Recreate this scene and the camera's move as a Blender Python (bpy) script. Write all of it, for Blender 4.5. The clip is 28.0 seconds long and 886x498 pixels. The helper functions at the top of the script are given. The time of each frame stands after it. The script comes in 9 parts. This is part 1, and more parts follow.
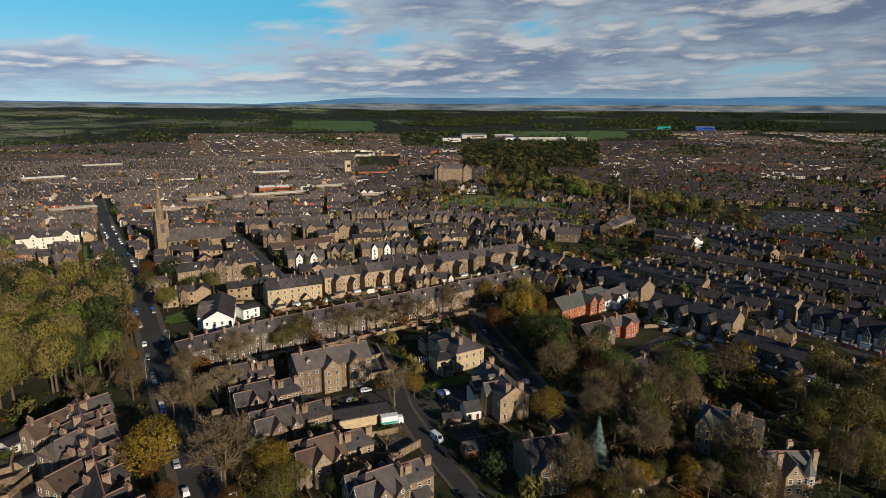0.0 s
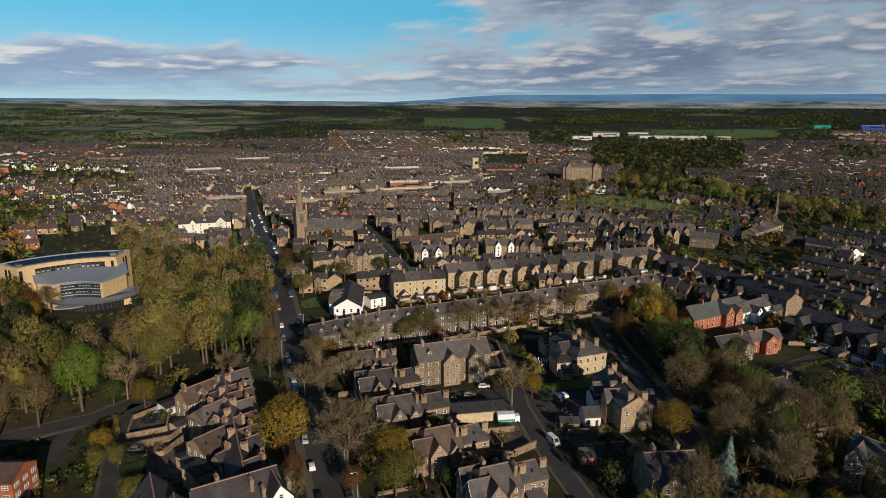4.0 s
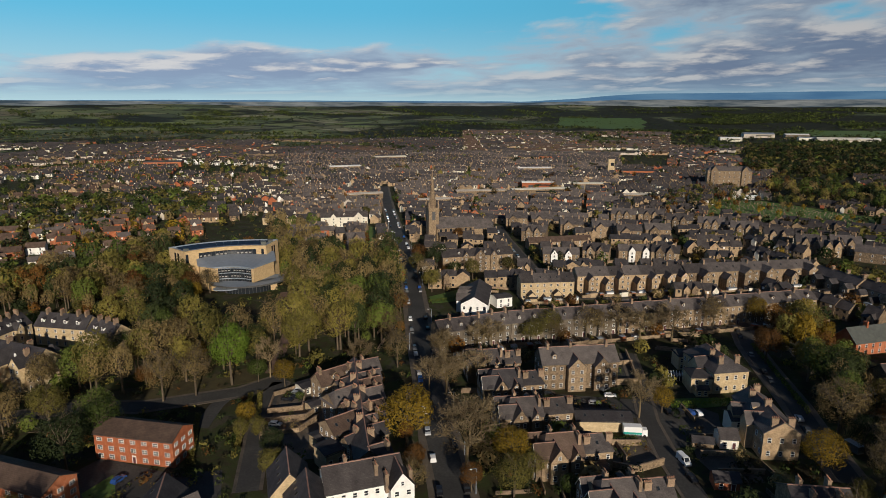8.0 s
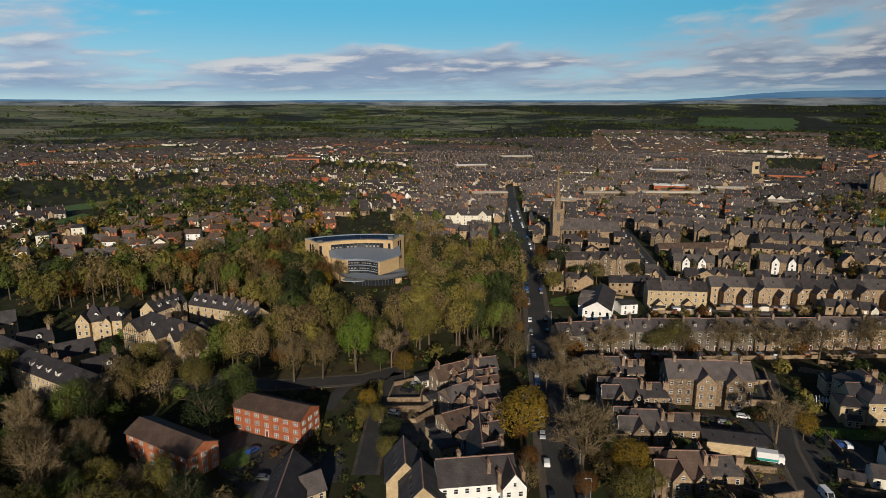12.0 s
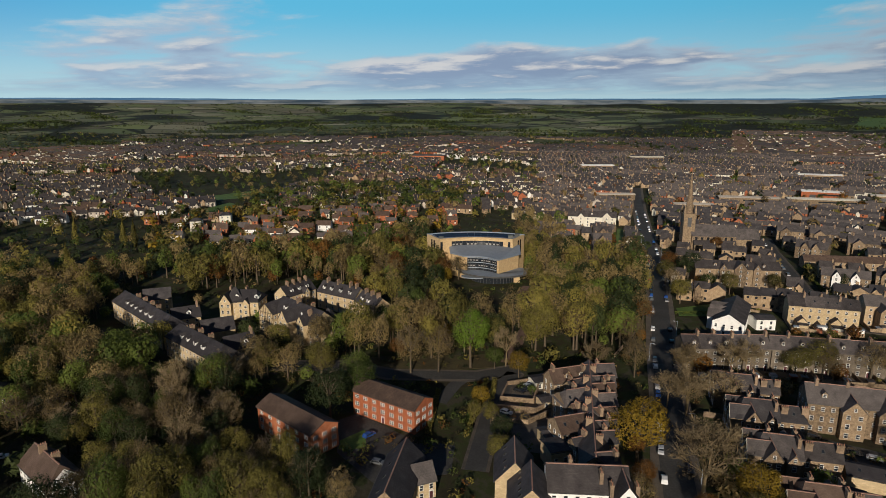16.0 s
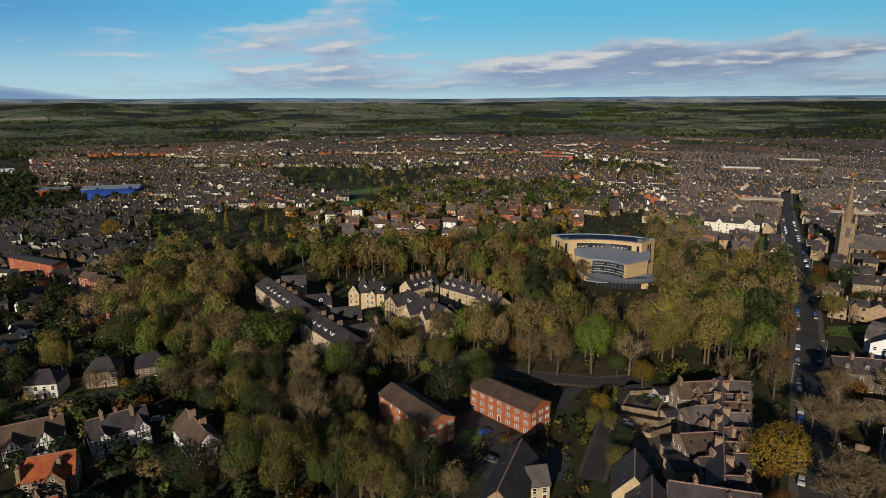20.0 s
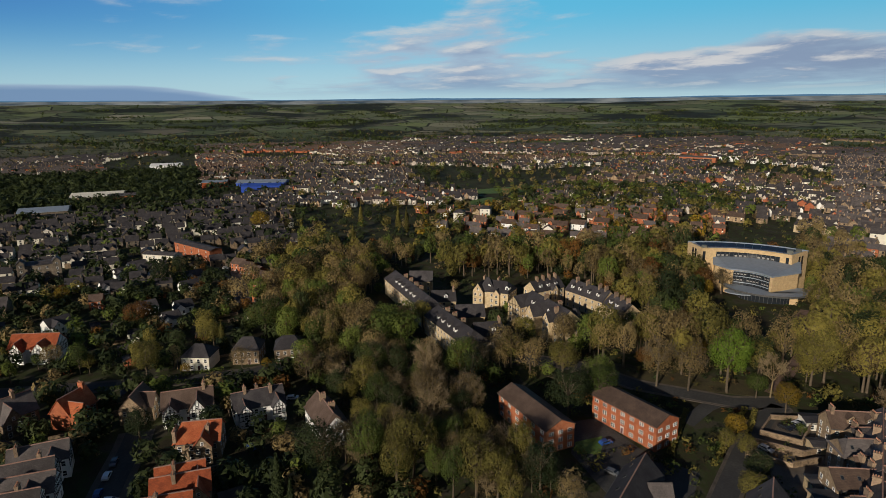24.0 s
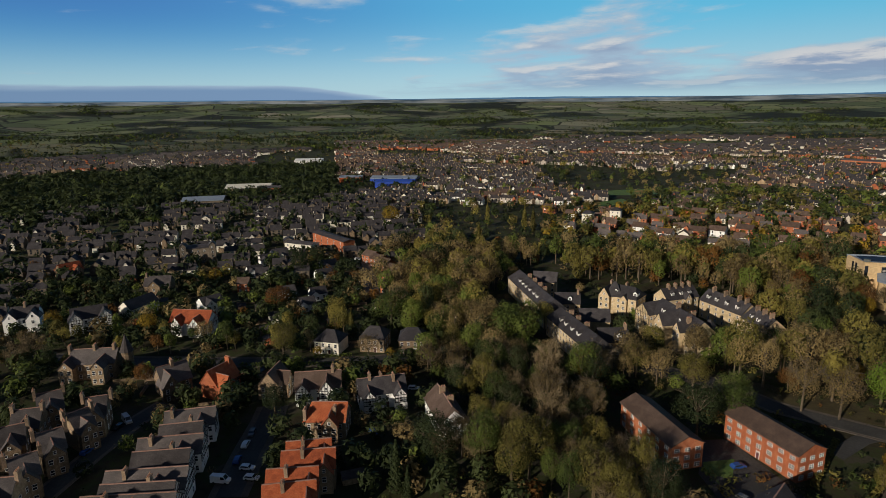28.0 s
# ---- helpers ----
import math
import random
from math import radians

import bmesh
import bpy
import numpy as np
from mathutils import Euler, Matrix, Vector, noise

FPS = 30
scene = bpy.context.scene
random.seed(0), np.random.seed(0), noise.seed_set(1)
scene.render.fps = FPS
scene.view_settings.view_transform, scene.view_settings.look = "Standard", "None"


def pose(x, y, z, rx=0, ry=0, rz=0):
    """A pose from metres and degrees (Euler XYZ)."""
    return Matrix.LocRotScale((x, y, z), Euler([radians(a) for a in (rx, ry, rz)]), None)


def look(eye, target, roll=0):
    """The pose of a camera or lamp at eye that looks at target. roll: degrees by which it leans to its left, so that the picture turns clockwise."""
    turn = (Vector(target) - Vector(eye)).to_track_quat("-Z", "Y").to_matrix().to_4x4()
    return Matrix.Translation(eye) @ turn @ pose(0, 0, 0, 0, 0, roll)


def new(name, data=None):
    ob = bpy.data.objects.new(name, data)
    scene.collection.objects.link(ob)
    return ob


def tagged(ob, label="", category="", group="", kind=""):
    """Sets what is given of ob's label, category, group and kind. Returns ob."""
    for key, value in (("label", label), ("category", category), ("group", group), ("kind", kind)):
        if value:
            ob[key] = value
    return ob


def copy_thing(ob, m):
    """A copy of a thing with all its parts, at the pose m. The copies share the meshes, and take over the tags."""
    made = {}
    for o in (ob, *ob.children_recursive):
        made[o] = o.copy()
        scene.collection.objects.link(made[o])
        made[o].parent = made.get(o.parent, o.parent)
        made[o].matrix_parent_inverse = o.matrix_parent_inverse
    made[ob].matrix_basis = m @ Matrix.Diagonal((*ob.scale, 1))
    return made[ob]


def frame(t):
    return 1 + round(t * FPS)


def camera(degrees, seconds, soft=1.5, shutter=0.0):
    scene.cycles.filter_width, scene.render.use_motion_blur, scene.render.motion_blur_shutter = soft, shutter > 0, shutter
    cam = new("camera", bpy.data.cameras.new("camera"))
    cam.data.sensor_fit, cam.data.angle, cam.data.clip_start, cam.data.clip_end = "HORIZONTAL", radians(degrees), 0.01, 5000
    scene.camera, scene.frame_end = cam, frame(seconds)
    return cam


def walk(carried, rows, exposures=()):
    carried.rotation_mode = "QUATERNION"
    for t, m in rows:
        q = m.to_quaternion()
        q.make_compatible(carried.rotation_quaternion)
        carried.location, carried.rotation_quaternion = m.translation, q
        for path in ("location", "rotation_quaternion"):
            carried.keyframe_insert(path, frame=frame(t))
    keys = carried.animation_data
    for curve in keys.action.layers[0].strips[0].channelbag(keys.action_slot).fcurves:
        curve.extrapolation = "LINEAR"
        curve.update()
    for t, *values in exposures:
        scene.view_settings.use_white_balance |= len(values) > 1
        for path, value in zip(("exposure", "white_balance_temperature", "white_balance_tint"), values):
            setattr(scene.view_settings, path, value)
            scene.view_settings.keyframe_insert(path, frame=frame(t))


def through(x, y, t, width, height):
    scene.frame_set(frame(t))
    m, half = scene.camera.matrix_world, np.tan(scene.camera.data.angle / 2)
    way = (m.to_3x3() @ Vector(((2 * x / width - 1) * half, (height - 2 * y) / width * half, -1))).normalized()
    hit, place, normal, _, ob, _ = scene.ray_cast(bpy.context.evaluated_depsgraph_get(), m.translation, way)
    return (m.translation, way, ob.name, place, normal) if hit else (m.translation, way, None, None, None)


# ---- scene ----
# A drone hangs about 100 m over the edge of a Victorian town and turns slowly to its left.
FOV = 71.33
cam = camera(FOV, 28.0, 0.8)
EYE = 100.0
walk(cam, [(t, pose(0, 0, EYE, 90 + pitch, roll, yaw)) for t, yaw, pitch, roll in [
    (0, -0.00, -12.61, -0.43),
    (1, 2.93, -12.70, -0.41),
    (2, 5.87, -12.79, -0.39),
    (3, 8.76, -12.86, -0.36),
    (4, 11.72, -12.91, -0.32),
    (5, 14.73, -12.95, -0.28),
    (6, 17.77, -12.98, -0.23),
    (7, 20.85, -12.99, -0.17),
    (8, 23.89, -12.97, -0.11),
    (9, 26.79, -12.95, -0.07),
    (10, 29.69, -12.95, -0.02),
    (11, 32.61, -12.98, 0.03),
    (12, 35.47, -13.03, 0.04),
    (13, 38.33, -13.06, 0.03),
    (14, 41.15, -13.09, 0.00),
    (15, 43.98, -13.12, -0.02),
    (16, 46.84, -13.16, -0.00),
    (17, 49.75, -13.20, 0.05),
    (18, 52.65, -13.21, 0.12),
    (19, 55.58, -13.23, 0.18),
    (20, 58.50, -13.24, 0.23),
    (21, 61.48, -13.23, 0.29),
    (22, 64.45, -13.22, 0.36),
    (23, 67.43, -13.20, 0.43),
    (24, 70.40, -13.19, 0.48),
    (25, 73.38, -13.16, 0.52),
    (26, 76.34, -13.17, 0.54),
    (27, 79.28, -13.18, 0.58),
    (28, 82.24, -13.21, 0.61),
]], [(0.0, -0.05), (11.0, -0.28), (20.0, -0.28), (28.0, -0.30)])

# ---------------------------------------------------------------- daylight
SUN_YAW, SUN_EL = 38.0, 18.0          # the way the shadows point, and the sun's height


def nodes_of(tree):
    tree.nodes.clear()

    def make(kind, **values):
        n = tree.nodes.new(kind)
        for k, v in values.items():
            if k in n.inputs:
                n.inputs[k].default_value = v
            elif k == "operation":
                n.operation = v
            elif k == "interpolation_type":
                n.interpolation_type = v
            elif k == "data_type":
                n.data_type = v
            elif k == "blend_type":
                n.blend_type = v
            elif k == "feature":
                n.feature = v
        return n

    def link(a, b):
        tree.links.new(a, b)
    return make, link


def ramp(make, stops):
    r = make("ShaderNodeValToRGB")
    e = r.color_ramp.elements
    e[0].position, e[0].color = stops[0][0], (*stops[0][1], 1)
    e[1].position, e[1].color = stops[-1][0], (*stops[-1][1], 1)
    for p, c in stops[1:-1]:
        q = e.new(p)
        q.color = (*c, 1)
    return r


sun = new("sun", bpy.data.lights.new("sun", "SUN"))
sun.data.energy, sun.data.angle, sun.data.color = 5.0, radians(0.53), (1.0, 0.89, 0.74)
a, e = radians(SUN_YAW), radians(SUN_EL)
shine = Vector((-math.sin(a) * math.cos(e), math.cos(a) * math.cos(e), -math.sin(e)))
sun.matrix_basis = look((0, -50, 300), tuple(Vector((0, -50, 300)) + shine))

world = bpy.data.worlds.new("sky")
scene.world = world
world.use_nodes = True
make, link = nodes_of(world.node_tree)
out, back = make("ShaderNodeOutputWorld"), make("ShaderNodeBackground")
sky = make("ShaderNodeTexSky")
sky.sky_type, sky.sun_disc = "NISHITA", False
sky.sun_elevation = e
sky.sun_rotation = math.atan2(-shine.x, -shine.y)
sky.altitude, sky.air_density, sky.dust_density, sky.ozone_density = 100, 1.0, 0.4, 2.0
tc, sep = make("ShaderNodeTexCoord"), make("ShaderNodeSeparateXYZ")
link(tc.outputs["Generated"], sep.inputs[0])


def calc(op, a, b=None, c=None):
    n = make("ShaderNodeMath", operation=op)
    for i, v in enumerate((a, b, c)):
        if v is None:
            continue
        if isinstance(v, (int, float)):
            n.inputs[i].default_value = v
        else:
            link(v, n.inputs[i])
    return n.outputs[0]


def noise_at(vec, scale, detail, rough, distort=0.0):
    n = make("ShaderNodeTexNoise", Scale=scale, Detail=detail, Roughness=rough, Distortion=distort)
    link(vec, n.inputs["Vector"])
    return n.outputs[0]


def mix(fac, a, b):
    n = make("ShaderNodeMix", data_type="RGBA")
    for s, v in ((0, fac), (6, a), (7, b)):
        if isinstance(v, tuple):
            n.inputs[s].default_value = (*v, 1)
        elif isinstance(v, (int, float)):
            n.inputs[s].default_value = v
        else:
            link(v, n.inputs[s])
    return n.outputs[2]


def smooth(v, lo, hi):
    n = make("ShaderNodeMapRange", interpolation_type="SMOOTHSTEP")
    link(v, n.inputs[0])
    n.inputs[1].default_value, n.inputs[2].default_value = lo, hi
    return n.outputs[0]


azim = calc("ARCTAN2", calc("MULTIPLY", sep.outputs[0], -1.0), sep.outputs[1])     # 0 ahead at the start, growing to the left
elev = calc("ARCSINE", sep.outputs[2])
com = make("ShaderNodeCombineXYZ")
link(calc("MULTIPLY_ADD", elev, 0.8, azim), com.inputs[0])
link(calc("MULTIPLY", calc("POWER", calc("MAXIMUM", elev, 0.0), 0.55), 2.7), com.inputs[1])
plane = com.outputs[0]
up = make("ShaderNodeVectorMath", operation="ADD")
link(plane, up.inputs[0])
up.inputs[1].default_value = (0.012, 0.04, 0.0)


def cloud_body(vec):
    return calc("ADD", calc("MULTIPLY", noise_at(vec, 2.7, 3.0, 0.5, 0.3), 0.64), calc("MULTIPLY", noise_at(vec, 9.5, 6.0, 0.56, 0.25), 0.36))


def by_bearing(*stops):
    """A value that changes with the bearing, in radians to the left of straight ahead at the start."""
    r = ramp(make, tuple(((az + 0.8) / 2.9, (v, v, v)) for az, v in stops))
    link(calc("MULTIPLY_ADD", azim, 1 / 2.9, 0.8 / 2.9), r.inputs[0])
    return r.outputs[0]


body, above = cloud_body(plane), cloud_body(up.outputs[0])
low = by_bearing((-0.8, 0.61), (0.3, 0.63), (0.9, 0.60), (1.2, 0.56), (1.45, 0.47), (1.62, 0.35), (2.1, 0.34))        # a bank of cloud near the horizon
high = by_bearing((-0.8, 0.60), (0.12, 0.585), (0.34, 0.36), (1.0, 0.37), (1.15, 0.47), (1.65, 0.47), (1.8, 0.36), (2.1, 0.36))   # clear sky over it ahead of the wood
rise = smooth(calc("MULTIPLY_ADD", azim, 0.012, elev), 0.070, 0.115)
amount = calc("ADD", calc("MULTIPLY", low, calc("SUBTRACT", 1.0, rise)), calc("MULTIPLY", high, rise))
dense = calc("ADD", body, calc("SUBTRACT", amount, 0.5))
cloud = smooth(dense, 0.445, 0.56)
thick = smooth(dense, 0.51, 0.66)
lit = smooth(calc("SUBTRACT", body, above), -0.01, 0.075)
zen = smooth(elev, 0.19, 0.45)
clear = mix(smooth(elev, 0.0, 0.15), (0.40, 0.60, 0.68), (0.095, 0.46, 0.70))
clear = mix(calc("MULTIPLY", smooth(azim, 1.0, 2.0), smooth(elev, 0.02, 0.15)), clear, (0.055, 0.21, 0.52))
clear = mix(zen, clear, (0.018, 0.055, 0.14))
skycol = make("ShaderNodeVectorMath", operation="MULTIPLY")
link(sky.outputs[0], skycol.inputs[0])
skycol.inputs[1].default_value = (0.05, 0.05, 0.05)
clear = mix(0.10, clear, skycol.outputs[0])
shade = mix(thick, (0.36, 0.45, 0.54), (0.165, 0.225, 0.335))
shade = mix(smooth(azim, 0.0, 0.9), shade, mix(thick, (0.33, 0.45, 0.57), (0.235, 0.315, 0.45)))       # heavy cloud ahead, thin soft cloud to the left
bright = mix(thick, (0.48, 0.54, 0.58), (0.66, 0.65, 0.635))
grey = mix(calc("MULTIPLY", lit, 0.78), shade, bright)
grey = mix(calc("MULTIPLY", calc("SUBTRACT", 1.0, smooth(elev, 0.012, 0.055)), 0.6), grey, (0.235, 0.375, 0.50))
grey = mix(zen, grey, (0.05, 0.07, 0.11))
final = mix(calc("MULTIPLY", cloud, smooth(elev, 0.006, 0.03)), clear, grey)
bank_top = calc("ADD", calc("MULTIPLY", smooth(azim, 1.40, 1.70), 0.032), calc("MULTIPLY", calc("SUBTRACT", noise_at(plane, 3.0, 4.0, 0.5), 0.5), 0.03))
bank = smooth(calc("SUBTRACT", bank_top, elev), 0.0, 0.004)          # a long low bank of blue cloud over the far moors
final = mix(calc("MULTIPLY", calc("MULTIPLY", bank, 0.85), smooth(azim, 1.40, 1.60)), final, mix(smooth(calc("SUBTRACT", bank_top, elev), 0.001, 0.012), (0.28, 0.38, 0.52), (0.135, 0.225, 0.40)))
turnfac = by_bearing((-0.8, 0.46), (-0.3, 0.56), (0.05, 0.62), (0.52, 0.73), (1.02, 0.77), (1.44, 0.80), (2.1, 0.70))
lightness = make("ShaderNodeVectorMath", operation="MULTIPLY")
link(final, lightness.inputs[0]); link(turnfac, lightness.inputs[1])
final = lightness.outputs[0]
link(final, back.inputs[0])
back.inputs[1].default_value = 1.7
link(back.outputs[0], out.inputs[0])

# ---------------------------------------------------------------- materials
MAT = {}


def surface(name, stops, scale=0.6, fine=6.0, rough=0.85, bump=0.15, spec=0.3, metal=0.0, vary=0.25, bricks=None, coat=0.0):
    """A worn surface: a slow and a fine noise mixed through the colour stops, each thing a little different."""
    m = MAT[name] = bpy.data.materials.new(name)
    m.use_nodes = True
    mk, ln = nodes_of(m.node_tree)
    o, b = mk("ShaderNodeOutputMaterial"), mk("ShaderNodeBsdfPrincipled", Roughness=rough, Metallic=metal)
    b.inputs["Specular IOR Level"].default_value = spec
    g = mk("ShaderNodeTexCoord")
    n1, n2 = mk("ShaderNodeTexNoise", Scale=scale, Detail=4.0), mk("ShaderNodeTexNoise", Scale=fine, Detail=3.0)
    inf = mk("ShaderNodeObjectInfo")
    for n in (n1, n2):
        ln(g.outputs["Object"], n.inputs["Vector"])
    s = mk("ShaderNodeMath", operation="MULTIPLY_ADD")
    ln(n1.outputs[0], s.inputs[0]); s.inputs[1].default_value = 0.75
    t = mk("ShaderNodeMath", operation="MULTIPLY_ADD")
    ln(n2.outputs[0], t.inputs[0]); t.inputs[1].default_value = 0.5; t.inputs[2].default_value = -0.125 - vary / 2
    ln(t.outputs[0], s.inputs[2])
    u = mk("ShaderNodeMath", operation="MULTIPLY_ADD")
    ln(inf.outputs["Random"], u.inputs[0]); u.inputs[1].default_value = vary; ln(s.outputs[0], u.inputs[2])
    r = ramp(mk, stops)
    ln(u.outputs[0], r.inputs[0])
    col, height = r.outputs[0], n2.outputs[0]
    if bricks:
        bw, bh, dark = bricks
        br = mk("ShaderNodeTexBrick", Scale=1.0, **{"Mortar Size": bh * 0.08, "Brick Width": bw, "Row Height": bh, "Bias": 0.0})
        br.inputs["Color1"].default_value, br.inputs["Color2"].default_value, br.inputs["Mortar"].default_value = (1, 1, 1, 1), (0.72, 0.72, 0.72, 1), (dark, dark, dark, 1)
        # courses run level on walls and along the slope of roofs
        sp, cb = mk("ShaderNodeSeparateXYZ"), mk("ShaderNodeCombineXYZ")
        ln(g.outputs["Object"], sp.inputs[0])
        ad = mk("ShaderNodeMath", operation="ADD")
        ln(sp.outputs[0], ad.inputs[0]); ln(sp.outputs[1], ad.inputs[1])
        ln(ad.outputs[0], cb.inputs[0]); ln(sp.outputs[2], cb.inputs[1])
        ln(cb.outputs[0], br.inputs["Vector"])
        mx = mk("ShaderNodeMix", data_type="RGBA", blend_type="MULTIPLY")
        mx.inputs[0].default_value = 0.75
        ln(col, mx.inputs[6]); ln(br.outputs[0], mx.inputs[7])
        col = mx.outputs[2]
    ln(col, b.inputs["Base Color"])
    if bump:
        bp = mk("ShaderNodeBump", Strength=bump, Distance=0.1)
        ln(height, bp.inputs["Height"]); ln(bp.outputs[0], b.inputs["Normal"])
    ln(b.outputs[0], o.inputs[0])
    return m


surface("stone", ((0.2, (0.075, 0.054, 0.036)), (0.5, (0.265, 0.188, 0.118)), (0.8, (0.44, 0.325, 0.205))), scale=1.1, bricks=(0.7, 0.3, 0.45), vary=0.3)
surface("cream", ((0.2, (0.38, 0.28, 0.16)), (0.5, (0.55, 0.42, 0.25)), (0.8, (0.68, 0.54, 0.34))), bricks=(0.7, 0.3, 0.7))
surface("tanstone", ((0.2, (0.23, 0.160, 0.095)), (0.5, (0.42, 0.300, 0.182)), (0.8, (0.56, 0.42, 0.27))), bricks=(0.7, 0.3, 0.7))
surface("greystone", ((0.2, (0.08, 0.066, 0.05)), (0.5, (0.16, 0.13, 0.098)), (0.8, (0.25, 0.205, 0.155))), bricks=(0.7, 0.3, 0.6))
surface("chim", ((0.2, (0.13, 0.095, 0.065)), (0.5, (0.30, 0.21, 0.14)), (0.8, (0.42, 0.29, 0.19))), bricks=(0.4, 0.15, 0.5))
surface("redbrick", ((0.2, (0.25, 0.075, 0.035)), (0.5, (0.40, 0.125, 0.055)), (0.8, (0.50, 0.20, 0.10))), bricks=(0.23, 0.075, 0.6))
surface("white", ((0.2, (0.62, 0.61, 0.58)), (0.5, (0.78, 0.77, 0.74)), (0.8, (0.85, 0.84, 0.81))), vary=0.15)
surface("render", ((0.2, (0.50, 0.46, 0.38)), (0.5, (0.66, 0.62, 0.52)), (0.8, (0.74, 0.70, 0.60))))
surface("pale", ((0.2, (0.34, 0.29, 0.24)), (0.5, (0.50, 0.44, 0.37)), (0.8, (0.62, 0.57, 0.49))))
surface("timber", ((0.2, (0.02, 0.018, 0.015)), (0.8, (0.05, 0.045, 0.04))))
surface("slate", ((0.15, (0.034, 0.029, 0.029)), (0.45, (0.075, 0.065, 0.064)), (0.8, (0.148, 0.127, 0.119))), scale=0.35, rough=0.75, spec=0.2, bricks=(0.5, 0.22, 0.6), vary=0.45)
surface("darkslate", ((0.15, (0.024, 0.022, 0.024)), (0.5, (0.052, 0.047, 0.050)), (0.8, (0.10, 0.09, 0.09))), scale=0.35, rough=0.72, spec=0.22, bricks=(0.5, 0.22, 0.6))
surface("browntile", ((0.15, (0.05, 0.032, 0.025)), (0.5, (0.10, 0.065, 0.048)), (0.8, (0.16, 0.11, 0.085))), scale=0.35, bricks=(0.35, 0.22, 0.55))
surface("sandstone", ((0.2, (0.46, 0.31, 0.155)), (0.5, (0.58, 0.41, 0.22)), (0.8, (0.66, 0.49, 0.28))), bricks=(1.2, 0.6, 0.85), vary=0.1)
surface("solar", ((0.2, (0.008, 0.012, 0.03)), (0.8, (0.018, 0.025, 0.05))), rough=0.6, spec=0.2)
surface("redtile", ((0.15, (0.16, 0.035, 0.015)), (0.5, (0.36, 0.085, 0.03)), (0.8, (0.48, 0.15, 0.06))), scale=0.5, bricks=(0.3, 0.22, 0.55))
surface("cap", ((0.2, (0.20, 0.10, 0.07)), (0.8, (0.36, 0.22, 0.17))))
surface("pot", ((0.2, (0.28, 0.12, 0.07)), (0.8, (0.45, 0.26, 0.17))))
surface("gutter", ((0.2, (0.03, 0.03, 0.03)), (0.8, (0.10, 0.10, 0.10))), rough=0.5)
surface("door", ((0.2, (0.05, 0.02, 0.02)), (0.8, (0.12, 0.04, 0.05))), rough=0.4)
surface("asphalt", ((0.2, (0.028, 0.027, 0.027)), (0.5, (0.046, 0.044, 0.042)), (0.8, (0.080, 0.076, 0.071))), scale=0.08, fine=1.5, vary=0.0)
surface("paving", ((0.2, (0.055, 0.045, 0.036)), (0.8, (0.14, 0.115, 0.092))), scale=0.3, fine=3)
surface("brickpath", ((0.2, (0.10, 0.06, 0.045)), (0.8, (0.22, 0.14, 0.11))), scale=0.4, fine=3)
surface("blind", ((0.2, (0.16, 0.15, 0.14)), (0.8, (0.34, 0.33, 0.31))))
surface("lawn", ((0.2, (0.045, 0.085, 0.018)), (0.5, (0.075, 0.13, 0.026)), (0.8, (0.13, 0.18, 0.045))), scale=0.15, fine=1.2)
surface("verge", ((0.2, (0.035, 0.028, 0.014)), (0.5, (0.065, 0.052, 0.022)), (0.8, (0.06, 0.075, 0.022))), scale=0.2, fine=1.5)
surface("hedge", ((0.2, (0.02, 0.04, 0.01)), (0.5, (0.045, 0.085, 0.018)), (0.8, (0.08, 0.13, 0.03))), scale=1.0, fine=5, bump=0.6)
surface("bark", ((0.2, (0.05, 0.038, 0.026)), (0.8, (0.14, 0.108, 0.072))), scale=1.5, fine=9)
surface("metalroof", ((0.2, (0.17, 0.20, 0.24)), (0.8, (0.25, 0.29, 0.34))), rough=0.55, metal=0.0, spec=0.4)
surface("tyre", ((0.2, (0.012, 0.012, 0.012)), (0.8, (0.03, 0.03, 0.03))))
surface("teal", ((0.2, (0.02, 0.28, 0.24)), (0.8, (0.03, 0.38, 0.33))))
surface("bluemetal", ((0.2, (0.02, 0.05, 0.30)), (0.8, (0.03, 0.09, 0.45))), rough=0.5)
surface("copper", ((0.2, (0.055, 0.060, 0.056)), (0.8, (0.12, 0.127, 0.115))), rough=0.6)

for k, (nm, c) in enumerate({"car_white": (0.75, 0.75, 0.75), "car_black": (0.012, 0.012, 0.014), "car_silver": (0.42, 0.43, 0.45), "car_red": (0.42, 0.02, 0.015), "car_blue": (0.02, 0.06, 0.22), "car_grey": (0.10, 0.105, 0.11)}.items()):
    surface(nm, ((0.2, c), (0.8, tuple(min(1, v * 1.1 + 0.005) for v in c))), rough=0.25, bump=0, spec=0.6)

m = MAT["glass"] = bpy.data.materials.new("glass")
m.use_nodes = True
mk, ln = nodes_of(m.node_tree)
o, b = mk("ShaderNodeOutputMaterial"), mk("ShaderNodeBsdfPrincipled", Roughness=0.06)
b.inputs["Base Color"].default_value = (0.018, 0.022, 0.028, 1)
b.inputs["Specular IOR Level"].default_value = 0.6
ln(b.outputs[0], o.inputs[0])


